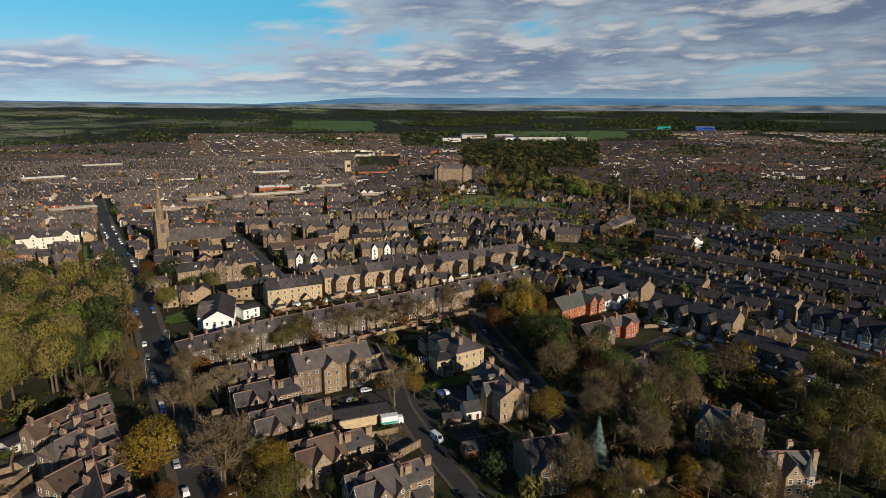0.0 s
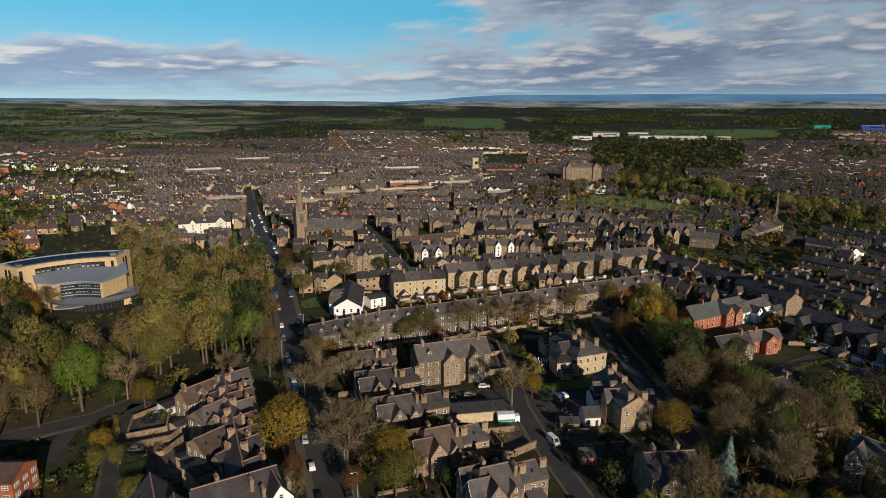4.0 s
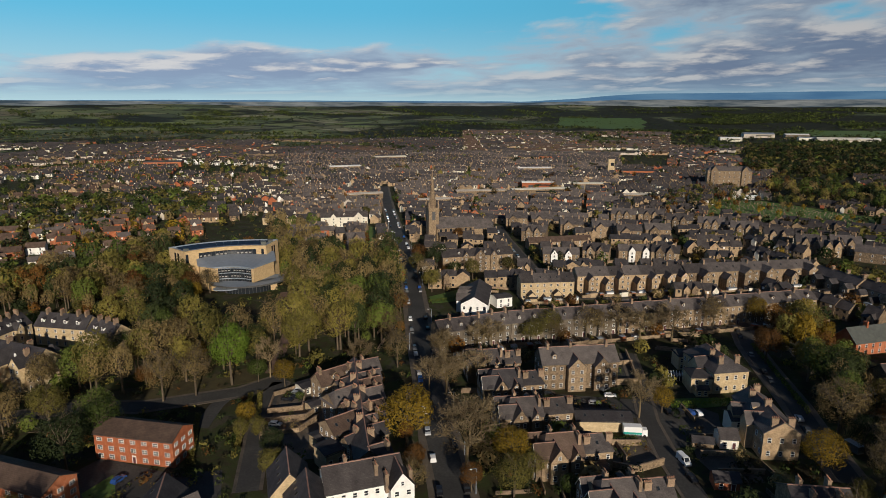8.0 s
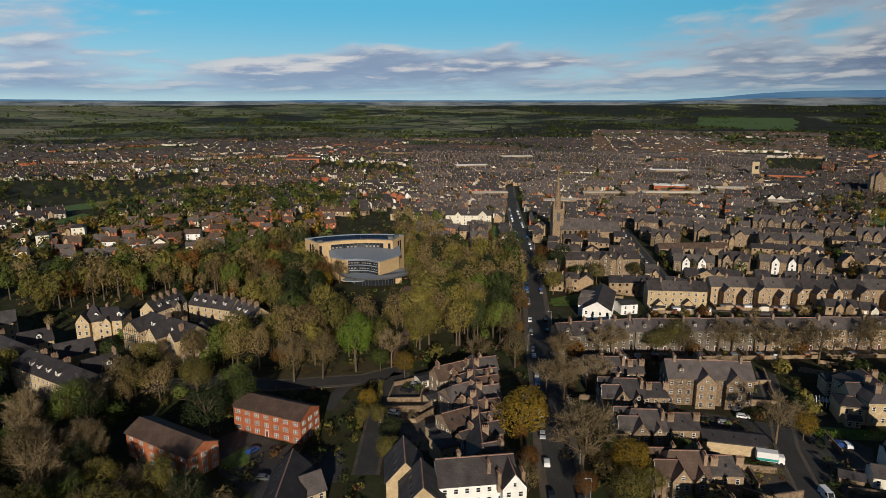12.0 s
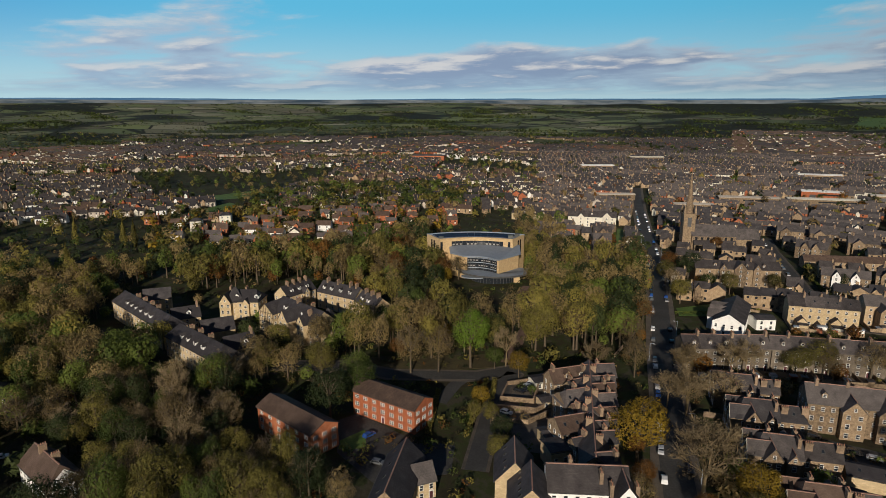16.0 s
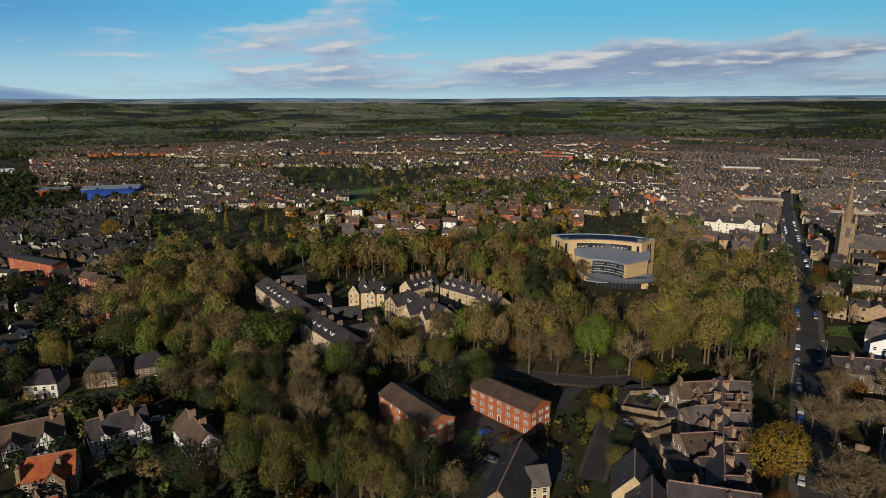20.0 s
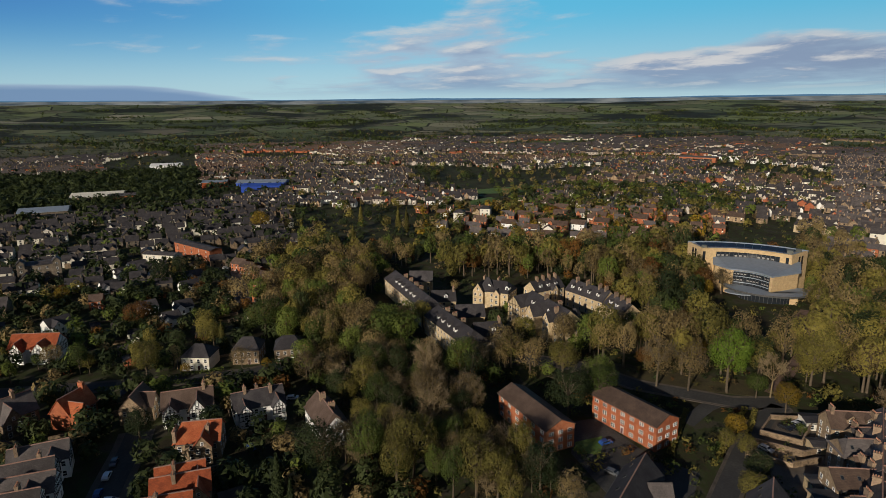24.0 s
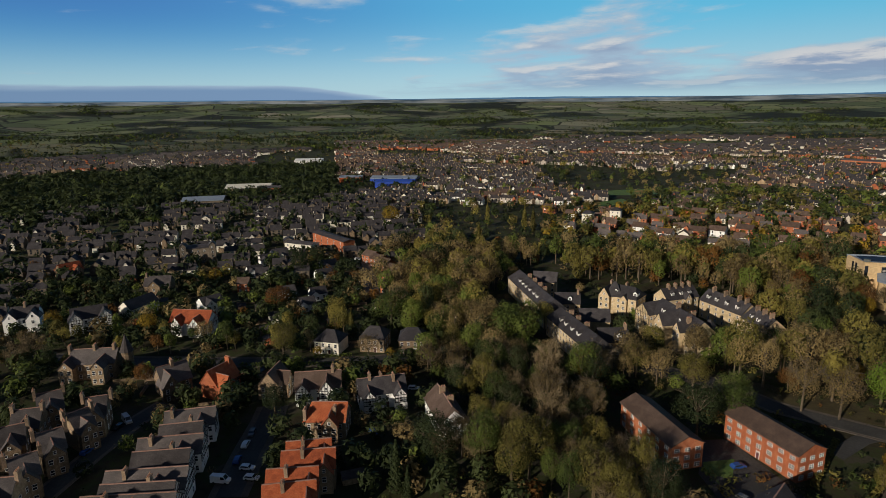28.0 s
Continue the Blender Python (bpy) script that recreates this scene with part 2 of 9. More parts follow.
def foliage(name, stops, through=0.25):
    """Leaves: one tone for each tree, a little of its own for each tuft and bough."""
    m = MAT[name] = bpy.data.materials.new(name)
    m.use_nodes = True
    mk, ln = nodes_of(m.node_tree)
    o, b, tr = mk("ShaderNodeOutputMaterial"), mk("ShaderNodeBsdfPrincipled", Roughness=0.7), mk("ShaderNodeBsdfTranslucent")
    b.inputs["Specular IOR Level"].default_value = 0.15
    geo, inf, tcn = mk("ShaderNodeNewGeometry"), mk("ShaderNodeObjectInfo"), mk("ShaderNodeTexCoord")
    tone = mk("ShaderNodeAttribute")
    tone.attribute_name = "tone"
    n = mk("ShaderNodeTexNoise", Scale=0.3, Detail=3.0)
    ln(tcn.outputs["Object"], n.inputs["Vector"])
    total = None
    for source, weight in ((geo.outputs["Random Per Island"], 0.32), (inf.outputs["Random"], 0.42), (n.outputs[0], 0.55), (tone.outputs["Fac"], 0.62)):
        t = mk("ShaderNodeMath", operation="MULTIPLY_ADD")
        ln(source, t.inputs[0])
        t.inputs[1].default_value = weight
        if total is None:
            t.inputs[2].default_value = 0.5 - (0.32 + 0.42 + 0.55) / 2
        else:
            ln(total, t.inputs[2])
        total = t.outputs[0]
    r = ramp(mk, stops)
    ln(total, r.inputs[0])
    ln(r.outputs[0], b.inputs["Base Color"]); ln(r.outputs[0], tr.inputs[0])
    mx = mk("ShaderNodeMixShader"); mx.inputs[0].default_value = through
    ln(b.outputs[0], mx.inputs[1]); ln(tr.outputs[0], mx.inputs[2]); ln(mx.outputs[0], o.inputs[0])


foliage("leaf_green", ((0.12, (0.014, 0.024, 0.007)), (0.5, (0.067, 0.090, 0.020)), (0.85, (0.140, 0.172, 0.034))), 0.3)
foliage("leaf_olive", ((0.12, (0.028, 0.028, 0.009)), (0.5, (0.130, 0.115, 0.029)), (0.85, (0.245, 0.204, 0.048))), 0.3)
foliage("leaf_yellow", ((0.15, (0.085, 0.058, 0.009)), (0.5, (0.185, 0.122, 0.014)), (0.85, (0.31, 0.205, 0.024))))
foliage("leaf_rust", ((0.15, (0.066, 0.031, 0.009)), (0.5, (0.131, 0.061, 0.016)), (0.85, (0.201, 0.098, 0.023))), 0.3)
foliage("leaf_brown", ((0.12, (0.034, 0.025, 0.012)), (0.5, (0.160, 0.116, 0.050)), (0.85, (0.275, 0.203, 0.086))), 0.3)
foliage("leaf_dark", ((0.15, (0.012, 0.020, 0.008)), (0.5, (0.027, 0.038, 0.013)), (0.85, (0.052, 0.066, 0.022))))
foliage("leaf_blue", ((0.15, (0.05, 0.085, 0.08)), (0.5, (0.10, 0.15, 0.14)), (0.85, (0.17, 0.23, 0.21))), 0.1)
foliage("leaf_lime", ((0.15, (0.05, 0.085, 0.012)), (0.5, (0.10, 0.155, 0.02)), (0.85, (0.16, 0.225, 0.03))), 0.3)
foliage("twig", ((0.15, (0.075, 0.056, 0.032)), (0.5, (0.160, 0.120, 0.068)), (0.85, (0.26, 0.195, 0.112))), 0.0)

# the open ground: leaf litter and grass near by, gardens and yards in the town, haze-greyed fields beyond it
m = MAT["ground"] = bpy.data.materials.new("ground")
m.use_nodes = True
mk, ln = nodes_of(m.node_tree)
o, b = mk("ShaderNodeOutputMaterial"), mk("ShaderNodeBsdfPrincipled", Roughness=0.95)
b.inputs["Specular IOR Level"].default_value = 0.1
tcn = mk("ShaderNodeTexCoord")


def gn(scale, detail=4.0, rough=0.55):
    n = mk("ShaderNodeTexNoise", Scale=scale, Detail=detail, Roughness=rough)
    ln(tcn.outputs["Object"], n.inputs["Vector"])
    return n.outputs[0]


def gmix(fac, a, c):
    n = mk("ShaderNodeMix", data_type="RGBA")
    ln(fac, n.inputs[0]); ln(a, n.inputs[6]); ln(c, n.inputs[7])
    return n.outputs[2]


def gramp(v, *stops):
    r = ramp(mk, stops)
    ln(v, r.inputs[0])
    return r.outputs[0]


near = gramp(gn(0.07, 9.0, 0.68), (0.30, (0.016, 0.015, 0.010)), (0.44, (0.040, 0.034, 0.020)), (0.52, (0.036, 0.046, 0.016)), (0.58, (0.058, 0.050, 0.035)), (0.66, (0.034, 0.034, 0.021)), (0.8, (0.10, 0.088, 0.07)))
# field greens greyed in the base colour in place of distance haze
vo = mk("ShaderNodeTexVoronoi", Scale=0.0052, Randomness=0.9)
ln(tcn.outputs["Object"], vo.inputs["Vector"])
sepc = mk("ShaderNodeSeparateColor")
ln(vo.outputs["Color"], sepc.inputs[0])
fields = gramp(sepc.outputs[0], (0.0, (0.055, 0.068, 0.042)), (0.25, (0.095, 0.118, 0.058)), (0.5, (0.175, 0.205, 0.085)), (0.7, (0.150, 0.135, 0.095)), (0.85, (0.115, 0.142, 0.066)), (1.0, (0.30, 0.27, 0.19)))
vd = mk("ShaderNodeTexVoronoi", Scale=0.0052, Randomness=0.9, feature="DISTANCE_TO_EDGE")
ln(tcn.outputs["Object"], vd.inputs["Vector"])
hedge = mk("ShaderNodeMapRange"); ln(vd.outputs[0], hedge.inputs[0]); hedge.inputs[1].default_value = 0.015; hedge.inputs[2].default_value = 0.035
# extra dark ground ahead puts cloud shade into the colour, besides real wood
turn = mk("ShaderNodeVectorMath", operation="NORMALIZE"); ln(tcn.outputs["Object"], turn.inputs[0])
sepx = mk("ShaderNodeSeparateXYZ"); ln(turn.outputs[0], sepx.inputs[0])
wood_cloud_shade = mk("ShaderNodeMapRange"); ln(sepx.outputs[0], wood_cloud_shade.inputs[0])          # mostly dark wood straight ahead, partly standing for cloud shade; open fields to the left
wood_cloud_shade.inputs[1].default_value, wood_cloud_shade.inputs[2].default_value, wood_cloud_shade.inputs[3].default_value, wood_cloud_shade.inputs[4].default_value = -0.75, 0.0, 0.02, 0.15
cover_ = mk("ShaderNodeMath", operation="ADD"); ln(gn(0.0016, 5.0), cover_.inputs[0]); ln(wood_cloud_shade.outputs[0], cover_.inputs[1])
wood = mk("ShaderNodeMapRange"); ln(cover_.outputs[0], wood.inputs[0]); wood.inputs[1].default_value = 0.53; wood.inputs[2].default_value = 0.58
dark = gramp(gn(0.03, 6.0), (0.35, (0.012, 0.016, 0.011)), (0.65, (0.030, 0.032, 0.019)))
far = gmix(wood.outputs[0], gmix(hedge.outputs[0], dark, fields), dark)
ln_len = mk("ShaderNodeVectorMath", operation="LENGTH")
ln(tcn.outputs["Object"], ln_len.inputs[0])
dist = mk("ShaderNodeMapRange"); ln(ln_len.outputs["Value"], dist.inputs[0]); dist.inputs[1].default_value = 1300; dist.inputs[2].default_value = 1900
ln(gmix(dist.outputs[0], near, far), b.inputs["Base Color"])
bp = mk("ShaderNodeBump", Strength=0.5, Distance=0.3)
ln(gn(0.8, 5.0), bp.inputs["Height"]); ln(bp.outputs[0], b.inputs["Normal"])
ln(b.outputs[0], o.inputs[0])


# ---------------------------------------------------------------- helpers of this scene
TAKEN = []          # (x, y, radius) of footprints, kept free of trees


def raw_mesh(name, verts, faces, mats, idx=None):
    me = bpy.data.meshes.new(name)
    me.from_pydata(verts, [], faces)
    for m in mats:
        me.materials.append(m)
    if idx is not None:
        me.polygons.foreach_set("material_index", idx)
    me.update()
    return me


def put(name, me, parent=None, m=None, label=""):
    ob = new(name, me)
    if parent is not None:
        ob.parent = parent
    if m is not None:
        ob.matrix_basis = m
    return tagged(ob, label)


class Geo:
    """Collects boxes, prisms and quads of one mesh."""
    def __init__(self):
        self.v, self.f, self.i = [], [], []

    def add(self, verts, faces, mat=0, m=None):
        n = len(self.v)
        self.v += [tuple(m @ Vector(p)) for p in verts] if m is not None else [tuple(p) for p in verts]
        self.f += [tuple(n + k for k in f) for f in faces]
        self.i += [mat] * len(faces)
        return self

    def box(self, x0, x1, y0, y1, z0, z1, mat=0, m=None, inset=0.0):
        s = inset
        v = [(x0, y0, z0), (x1, y0, z0), (x1, y1, z0), (x0, y1, z0),
             (x0 + s, y0 + s, z1), (x1 - s, y0 + s, z1), (x1 - s, y1 - s, z1), (x0 + s, y1 - s, z1)]
        return self.add(v, [(3, 2, 1, 0), (4, 5, 6, 7), (0, 1, 5, 4), (1, 2, 6, 5), (2, 3, 7, 6), (3, 0, 4, 7)], mat, m)

    def gable_walls(self, L, W, eave, ridge, mat=0, m=None, hip=False, base=-1.0):
        a, b = L / 2, W / 2
        v = [(-a, -b, base), (a, -b, base), (a, b, base), (-a, b, base), (-a, -b, eave), (a, -b, eave), (a, b, eave), (-a, b, eave)]
        f = [(0, 1, 5, 4), (2, 3, 7, 6), (4, 5, 6, 7)]
        if hip:
            f += [(1, 2, 6, 5), (3, 0, 4, 7)]
        else:
            v += [(-a, 0, ridge - 0.02), (a, 0, ridge - 0.02)]
            f += [(1, 2, 6, 9, 5), (3, 0, 4, 8, 7)]
        return self.add(v, f, mat, m)

    def roof(self, L, W, eave, ridge, over=0.35, hipa=0.0, hipb=0.0, thick=0.18, mat=0, m=None):
        a, b = L / 2 + over, W / 2 + over
        drop = (ridge - eave) / (W / 2) * over
        e = eave - drop + 0.05
        r = ridge + 0.05
        top = [(-a, -b, e), (a, -b, e), (a, b, e), (-a, b, e), (-a + hipa, 0, r), (a - hipb, 0, r)]
        v = [(x, y, z + thick) for x, y, z in top] + top
        f = [(0, 1, 5, 4), (2, 3, 4, 5), (1, 2, 5), (3, 0, 4), (6, 10, 11, 7), (8, 11, 10, 9), (7, 11, 8), (9, 10, 6),
             (0, 6, 7, 1), (1, 7, 8, 2), (2, 8, 9, 3), (3, 9, 6, 0)]
        if hipa < 0.01:
            f[3] = (3, 4, 10, 9)
            f[7] = (4, 0, 6, 10)
            f[11] = None
        if hipb < 0.01:
            f[2] = (1, 7, 11, 5)
            f[6] = (5, 11, 8, 2)
            f[9] = None
        return self.add(v, [q for q in f if q], mat, m)

    def mesh(self, name, *mats):
        return raw_mesh(name, self.v, self.f, mats, self.i)


def part(name, geo, material, parent, label=""):
    mats = material if isinstance(material, (list, tuple)) else (material,)
    return put(name, geo.mesh(name, *mats), parent, None, label)


MESHES = {}


def window_mesh(w, h, frame_mat, dark=0):
    """A sash window: frame, sill and glazing bar standing proud of a glass pane."""
    key = ("win", round(w, 2), round(h, 2), frame_mat.name)
    if key not in MESHES:
        g = Geo()
        b, f, d = 0.07, -0.11, -0.03
        cols = [-w / 2, -0.05, 0.05, w / 2] if w > 1.15 else [-w / 2, w / 2]
        xs = [-w / 2 - b, *cols, w / 2 + b]
        zs = [-b, 0, h * 0.5 - 0.05, h * 0.5 + 0.05, h, h + b]
        at = {}

        def vert(x, z, y):
            k = (x, z, y)
            if k not in at:
                at[k] = len(g.v)
                g.v.append((xs[x], y, zs[z]))
            return at[k]

        def face(mat, *ids):
            g.f.append(ids)
            g.i.append(mat)

        for x in range(len(xs) - 1):
            for z in range(5):
                if x % 2 == 1 and z % 2 == 1:
                    c = [(x, z), (x + 1, z), (x + 1, z + 1), (x, z + 1)]
                    face(1, *[vert(*p, d) for p in c])
                    for k in range(4):
                        p, q = c[k], c[(k + 1) % 4]
                        face(0, vert(*p, f), vert(*q, f), vert(*q, d), vert(*p, d))
                else:
                    face(0, vert(x, z, f), vert(x + 1, z, f), vert(x + 1, z + 1, f), vert(x, z + 1, f))
        n, m5 = len(xs) - 1, 5
        rim = [(0, 0), (n, 0), (n, m5), (0, m5)]
        for k in range(4):
            p, q = rim[k], rim[(k + 1) % 4]
            face(0, vert(*q, f), vert(*p, f), vert(*p, 0.02), vert(*q, 0.02))
        MESHES[key] = g.mesh("window", frame_mat, MAT["glass"])
    return MESHES[key]


def chimney_mesh(w, d, h, pots, mat):
    key = ("chim", w, d, h, pots, mat.name)
    if key not in MESHES:
        g = Geo().box(-w / 2, w / 2, -d / 2, d / 2, -1.6, h)
        g.box(-w / 2 - 0.1, w / 2 + 0.1, -d / 2 - 0.1, d / 2 + 0.1, h - 0.28, h - 0.06)
        g.box(-w / 2 - 0.04, w / 2 + 0.04, -d / 2 - 0.04, d / 2 + 0.04, h - 0.06, h + 0.05)
        for k in range(pots):
            x = (k - (pots - 1) / 2) * (w - 0.25) / max(pots - 1, 1)
            g.add([(x + 0.13 * math.cos(a), 0.13 * math.sin(a), z) for z in (h, h + 0.55) for a in (0, 1.05, 2.09, 3.14, 4.19, 5.24)],
                  [(i, (i + 1) % 6, 6 + (i + 1) % 6, 6 + i) for i in range(6)] + [(6, 7, 8, 9, 10, 11)], 1)
        MESHES[key] = g.mesh("chimney", mat, MAT["pot"])
    return MESHES[key]


def facade(parent, m, width, floors, height, n, frame_mat, w=0.95, h=1.45, door=False, skip=()):
    """Windows in rows on a wall whose local frame m has x along the wall, -y outward, z up."""
    step = height / floors
    for k in range(floors):
        for j in range(n):
            if (k, j) in skip:
                continue
            x = (j + 0.5) * width / n - width / 2
            hh = h if k < floors - 1 or floors < 3 else h * 0.85
            z = k * step + (step - hh) * 0.52
            if door and k == 0 and j == n // 2:
                put("door", door_mesh(), parent, m @ pose(x, 0, 0.1))
            else:
                put("window", window_mesh(w, hh, frame_mat), parent, m @ pose(x, 0, z))


def door_mesh():
    if "door" not in MESHES:
        g = Geo().box(-0.5, 0.5, -0.06, 0.02, 0, 2.05, 1)
        g.box(-0.62, -0.5, -0.14, 0.02, 0, 2.2).box(0.5, 0.62, -0.14, 0.02, 0, 2.2).box(-0.62, 0.62, -0.14, 0.02, 2.05, 2.4)
        MESHES["door"] = g.mesh("door", MAT["white"], MAT["door"])
    return MESHES["door"]


def side_frames(L, W):
    """Frames of the four walls of a block: south, north, east, west, in its own axes."""
    return {"s": (pose(0, -W / 2, 0), L), "n": (pose(0, W / 2, 0, 0, 0, 180), L),
            "e": (pose(L / 2, 0, 0, 0, 0, 90), W), "w": (pose(-L / 2, 0, 0, 0, 0, -90), W)}


def dormer(parent, m, w, h, depth, wall, roofm, frame_mat, gable=True):
    """A dormer whose face stands at m, x across and -y outward."""
    g = Geo()
    if gable:
        g.add([(-w / 2, 0, 0), (w / 2, 0, 0), (w / 2, 0, h), (0, 0, h + w * 0.45), (-w / 2, 0, h), (-w / 2, depth, 0), (w / 2, depth, 0), (w / 2, depth, h), (0, depth, h + w * 0.45), (-w / 2, depth, h)],
              [(0, 1, 2, 3, 4), (1, 6, 7, 2), (5, 0, 4, 9), (2, 7, 8, 3), (3, 8, 9, 4)])
    else:
        g.box(-w / 2, w / 2, 0, depth, 0, h)
    body = part("dormer", g, wall, parent)
    body.matrix_basis = m
    r = Geo()
    if gable:
        r.roof(depth + 0.25, w, h, h + w * 0.45, 0.16, thick=0.1, m=pose(0, depth / 2 - 0.06, 0, 0, 0, 90))
    else:
        r.box(-w / 2 - 0.12, w / 2 + 0.12, -0.15, depth, h, h + 0.12)
    part("dormer_roof", r, roofm, body)
    put("window", window_mesh(w * 0.55, min(1.2, h * 0.75), frame_mat), body, pose(0, 0, h * 0.16))


def framing(parent, m, width, eave, ridge):
    """Dark timbers on a pale gable, over the ground floor."""
    z0 = eave * 0.5
    for z in (z0, eave * 0.78, eave):
        part("timber", Geo().box(-width / 2, width / 2, -0.1, 0.0, z, z + 0.2, m=m), MAT["timber"], parent)
    n = max(3, round(width / 1.1))
    for k in range(n + 1):
        x = -width / 2 + 0.1 + (width - 0.2) * k / n
        top = eave + (ridge - eave) * (1 - abs(x) / (width / 2)) - 0.25
        part("timber", Geo().box(x - 0.09, x + 0.09, -0.09, 0.0, z0, max(top, eave), m=m), MAT["timber"], parent)


def house(x, y, rot, L, W, eave, ridge, wall="stone", roof="slate", floors=2, hips=(0, 0), chim=(), wings=(), dorm=(), win="sn", nwin=0,
          ends="", frames="white", label="", name="house", group="", z=0.0, cap=True, skylights=0, door=True, category="house", timber=False, yard=0.0, ws=(0.95, 1.45)):
    """A house with its ridge along its own x axis, turned by rot degrees. wings: (x, side, width, depth, eave, ridge)."""
    thing = tagged(new(name), label or "stone house with a slate roof", category, group)
    thing.matrix_basis = pose(x, y, z, 0, 0, rot)
    away = math.hypot(x, y)
    wm, rm, fm = MAT[wall], MAT[roof], MAT[frames]
    TAKEN.append((x, y, math.hypot(L, W) / 2))
    walls = Geo().gable_walls(L, W, eave, ridge, 0, None, hips[0] > 0 and hips[1] > 0)
    part("wall", walls, wm, thing)
    part("roof", Geo().roof(L, W, eave, ridge, 0.35, hips[0], hips[1]), rm, thing)
    cap = cap and away < 300
    if cap:
        part("ridge_cap", Geo().box(-L / 2 - 0.3 + hips[0], L / 2 + 0.3 - hips[1], -0.16, 0.16, ridge + 0.12, ridge + 0.34), MAT["cap"], thing)
    if away < 240:
        part("gutter", Geo().box(-L / 2 - 0.3, L / 2 + 0.3, -W / 2 - 0.5, -W / 2 - 0.36, eave - 0.3, eave - 0.14), MAT["gutter"], thing)
    sf = side_frames(L, W)
    for s in win:
        m, width = sf[s]
        out_ = (thing.matrix_basis @ m).to_3x3() @ Vector((0, -1, 0))
        if s in "ew" and (away > 330 or out_.x * x + out_.y * y > 0):      # the side turned from the open ground stays blank
            continue
        n = nwin or max(2, round(width / (2.9 if away < 280 else 3.8)))
        if away > 420:
            n = max(2, round(n * 0.6))
        if s in "ew":
            n = max(1, n // 2) if nwin else max(1, round(width / 3.6))
        facade(thing, m, width, floors, eave - 0.3, n, fm, ws[0], ws[1], door=door and s == "s" and away < 295)
    for k, (cx, cy) in enumerate(chim):
        top = ridge - abs(cy) / (W / 2) * (ridge - eave)
        put("chimney", chimney_mesh(1.9, 0.9, round(1.75 + abs(cy) * 0.3, 1), 4, MAT["chim" if wall != "redbrick" else "redbrick"]), thing, pose(cx, cy, top, 0, 0, 90))
    for wx, side, ww, wd, we, wr, *own in wings:
        sgn = -1 if side == "s" else 1
        m = pose(wx, sgn * (W / 2 + wd / 2 - 0.01), 0, 0, 0, 90 if side == "n" else -90)
        back = W / 2 * 0.85
        part("wing", Geo().gable_walls(wd, ww, we, wr, 0, m), MAT[own[0]] if own else wm, thing)
        part("wing_roof", Geo().roof(wd + back, ww, we, wr, 0.3, thick=0.15, m=m @ pose(-back / 2, 0, 0)), rm, thing)
        if cap:
            part("ridge_cap", Geo().box(-wd / 2 - back, wd / 2 + 0.28, -0.14, 0.14, wr + 0.12, wr + 0.3, m=m), MAT["cap"], thing)
        fr = m @ pose(wd / 2, 0, 0, 0, 0, 90)
        if side == "n":
            continue
        facade(thing, fr, ww, max(1, round(we / 2.9)), we - 0.2, 1 if ww < 4.5 or away > 330 else 2, fm, w=1.0)
        if wr - we > 2.4 and away < 420:
            put("window", window_mesh(0.7, 1.0, fm), thing, fr @ pose(0, 0, we + (wr - we) * 0.12))
        if timber and away < 330:
            framing(thing, fr, ww, we, wr)
    if timber:
        for s in "ew":
            out_ = (thing.matrix_basis @ sf[s][0]).to_3x3() @ Vector((0, -1, 0))
            if out_.x * x + out_.y * y < 0 and away < 330:
                framing(thing, sf[s][0], W, eave, ridge)
    if yard:
        s = -1 if yard > 0 else 1
        y0, y1 = sorted((s * W / 2, s * (W / 2 + abs(yard))))
        e = s * (W / 2 + abs(yard))
        g = Geo().box(-L / 2, -L / 2 + 0.3, y0, y1, -0.3, 1.7).box(-L / 2 + 0.3, L / 2, min(e, e - s * 0.3), max(e, e - s * 0.3), -0.3, 1.7)
        g.box(-L / 2 + 0.3, L / 2, y0, y1 - 0.3 if s > 0 else y1, -0.3, 0.09, 1)
        rs = random.Random(int(abs(x) * 7 + abs(y) * 3 + L * 10))
        sx = rs.uniform(-L / 2 + 0.4, L / 2 - 2.6)
        g.box(sx, sx + 2.2, min(e, e - s * 2.2), max(e, e - s * 2.2), 0.05, 2.2, 2).box(sx - 0.1, sx + 2.3, min(e, e - s * 2.3), max(e, e - s * 2.3), 2.2, 2.35, 3)
        g.box(sx + 2.4, sx + 3.2, min(e - s * 3.2, e - s * 4.4), max(e - s * 3.2, e - s * 4.4), 0.05, 1.1, rs.choice((2, 3)))
        part("back_yard", g, [MAT["stone"], MAT["paving"], MAT[rs.choice(("render", "redbrick", "white", "stone"))], MAT[rs.choice(("metalroof", "darkslate", "slate"))]], thing, "paved back yard with walls and a shed")
    slope = math.degrees(math.atan2(ridge - eave, W / 2))
    for dx, side, dw in dorm:
        sgn = -1 if side == "s" else 1
        yy = W / 2 * 0.72
        zz = ridge - 0.72 * (ridge - eave)
        dormer(thing, pose(dx, sgn * yy, zz + 0.1, 0, 0, 0 if side == "s" else 180), dw, 1.3, yy * 0.75, MAT["white"] if name == "apartments" else wm, rm, fm)
    for k in range(skylights):
        sx = (k + 0.5) * L / skylights - L / 2
        mm = pose(sx, -W / 4, (eave + ridge) / 2 + 0.2, slope)
        part("skylight", Geo().box(-0.4, 0.4, -0.6, 0.6, 0, 0.12, m=mm).box(-0.32, 0.32, -0.5, 0.5, 0.12, 0.13, 1, mm), [MAT["gutter"], MAT["glass"]], thing)
    return thing


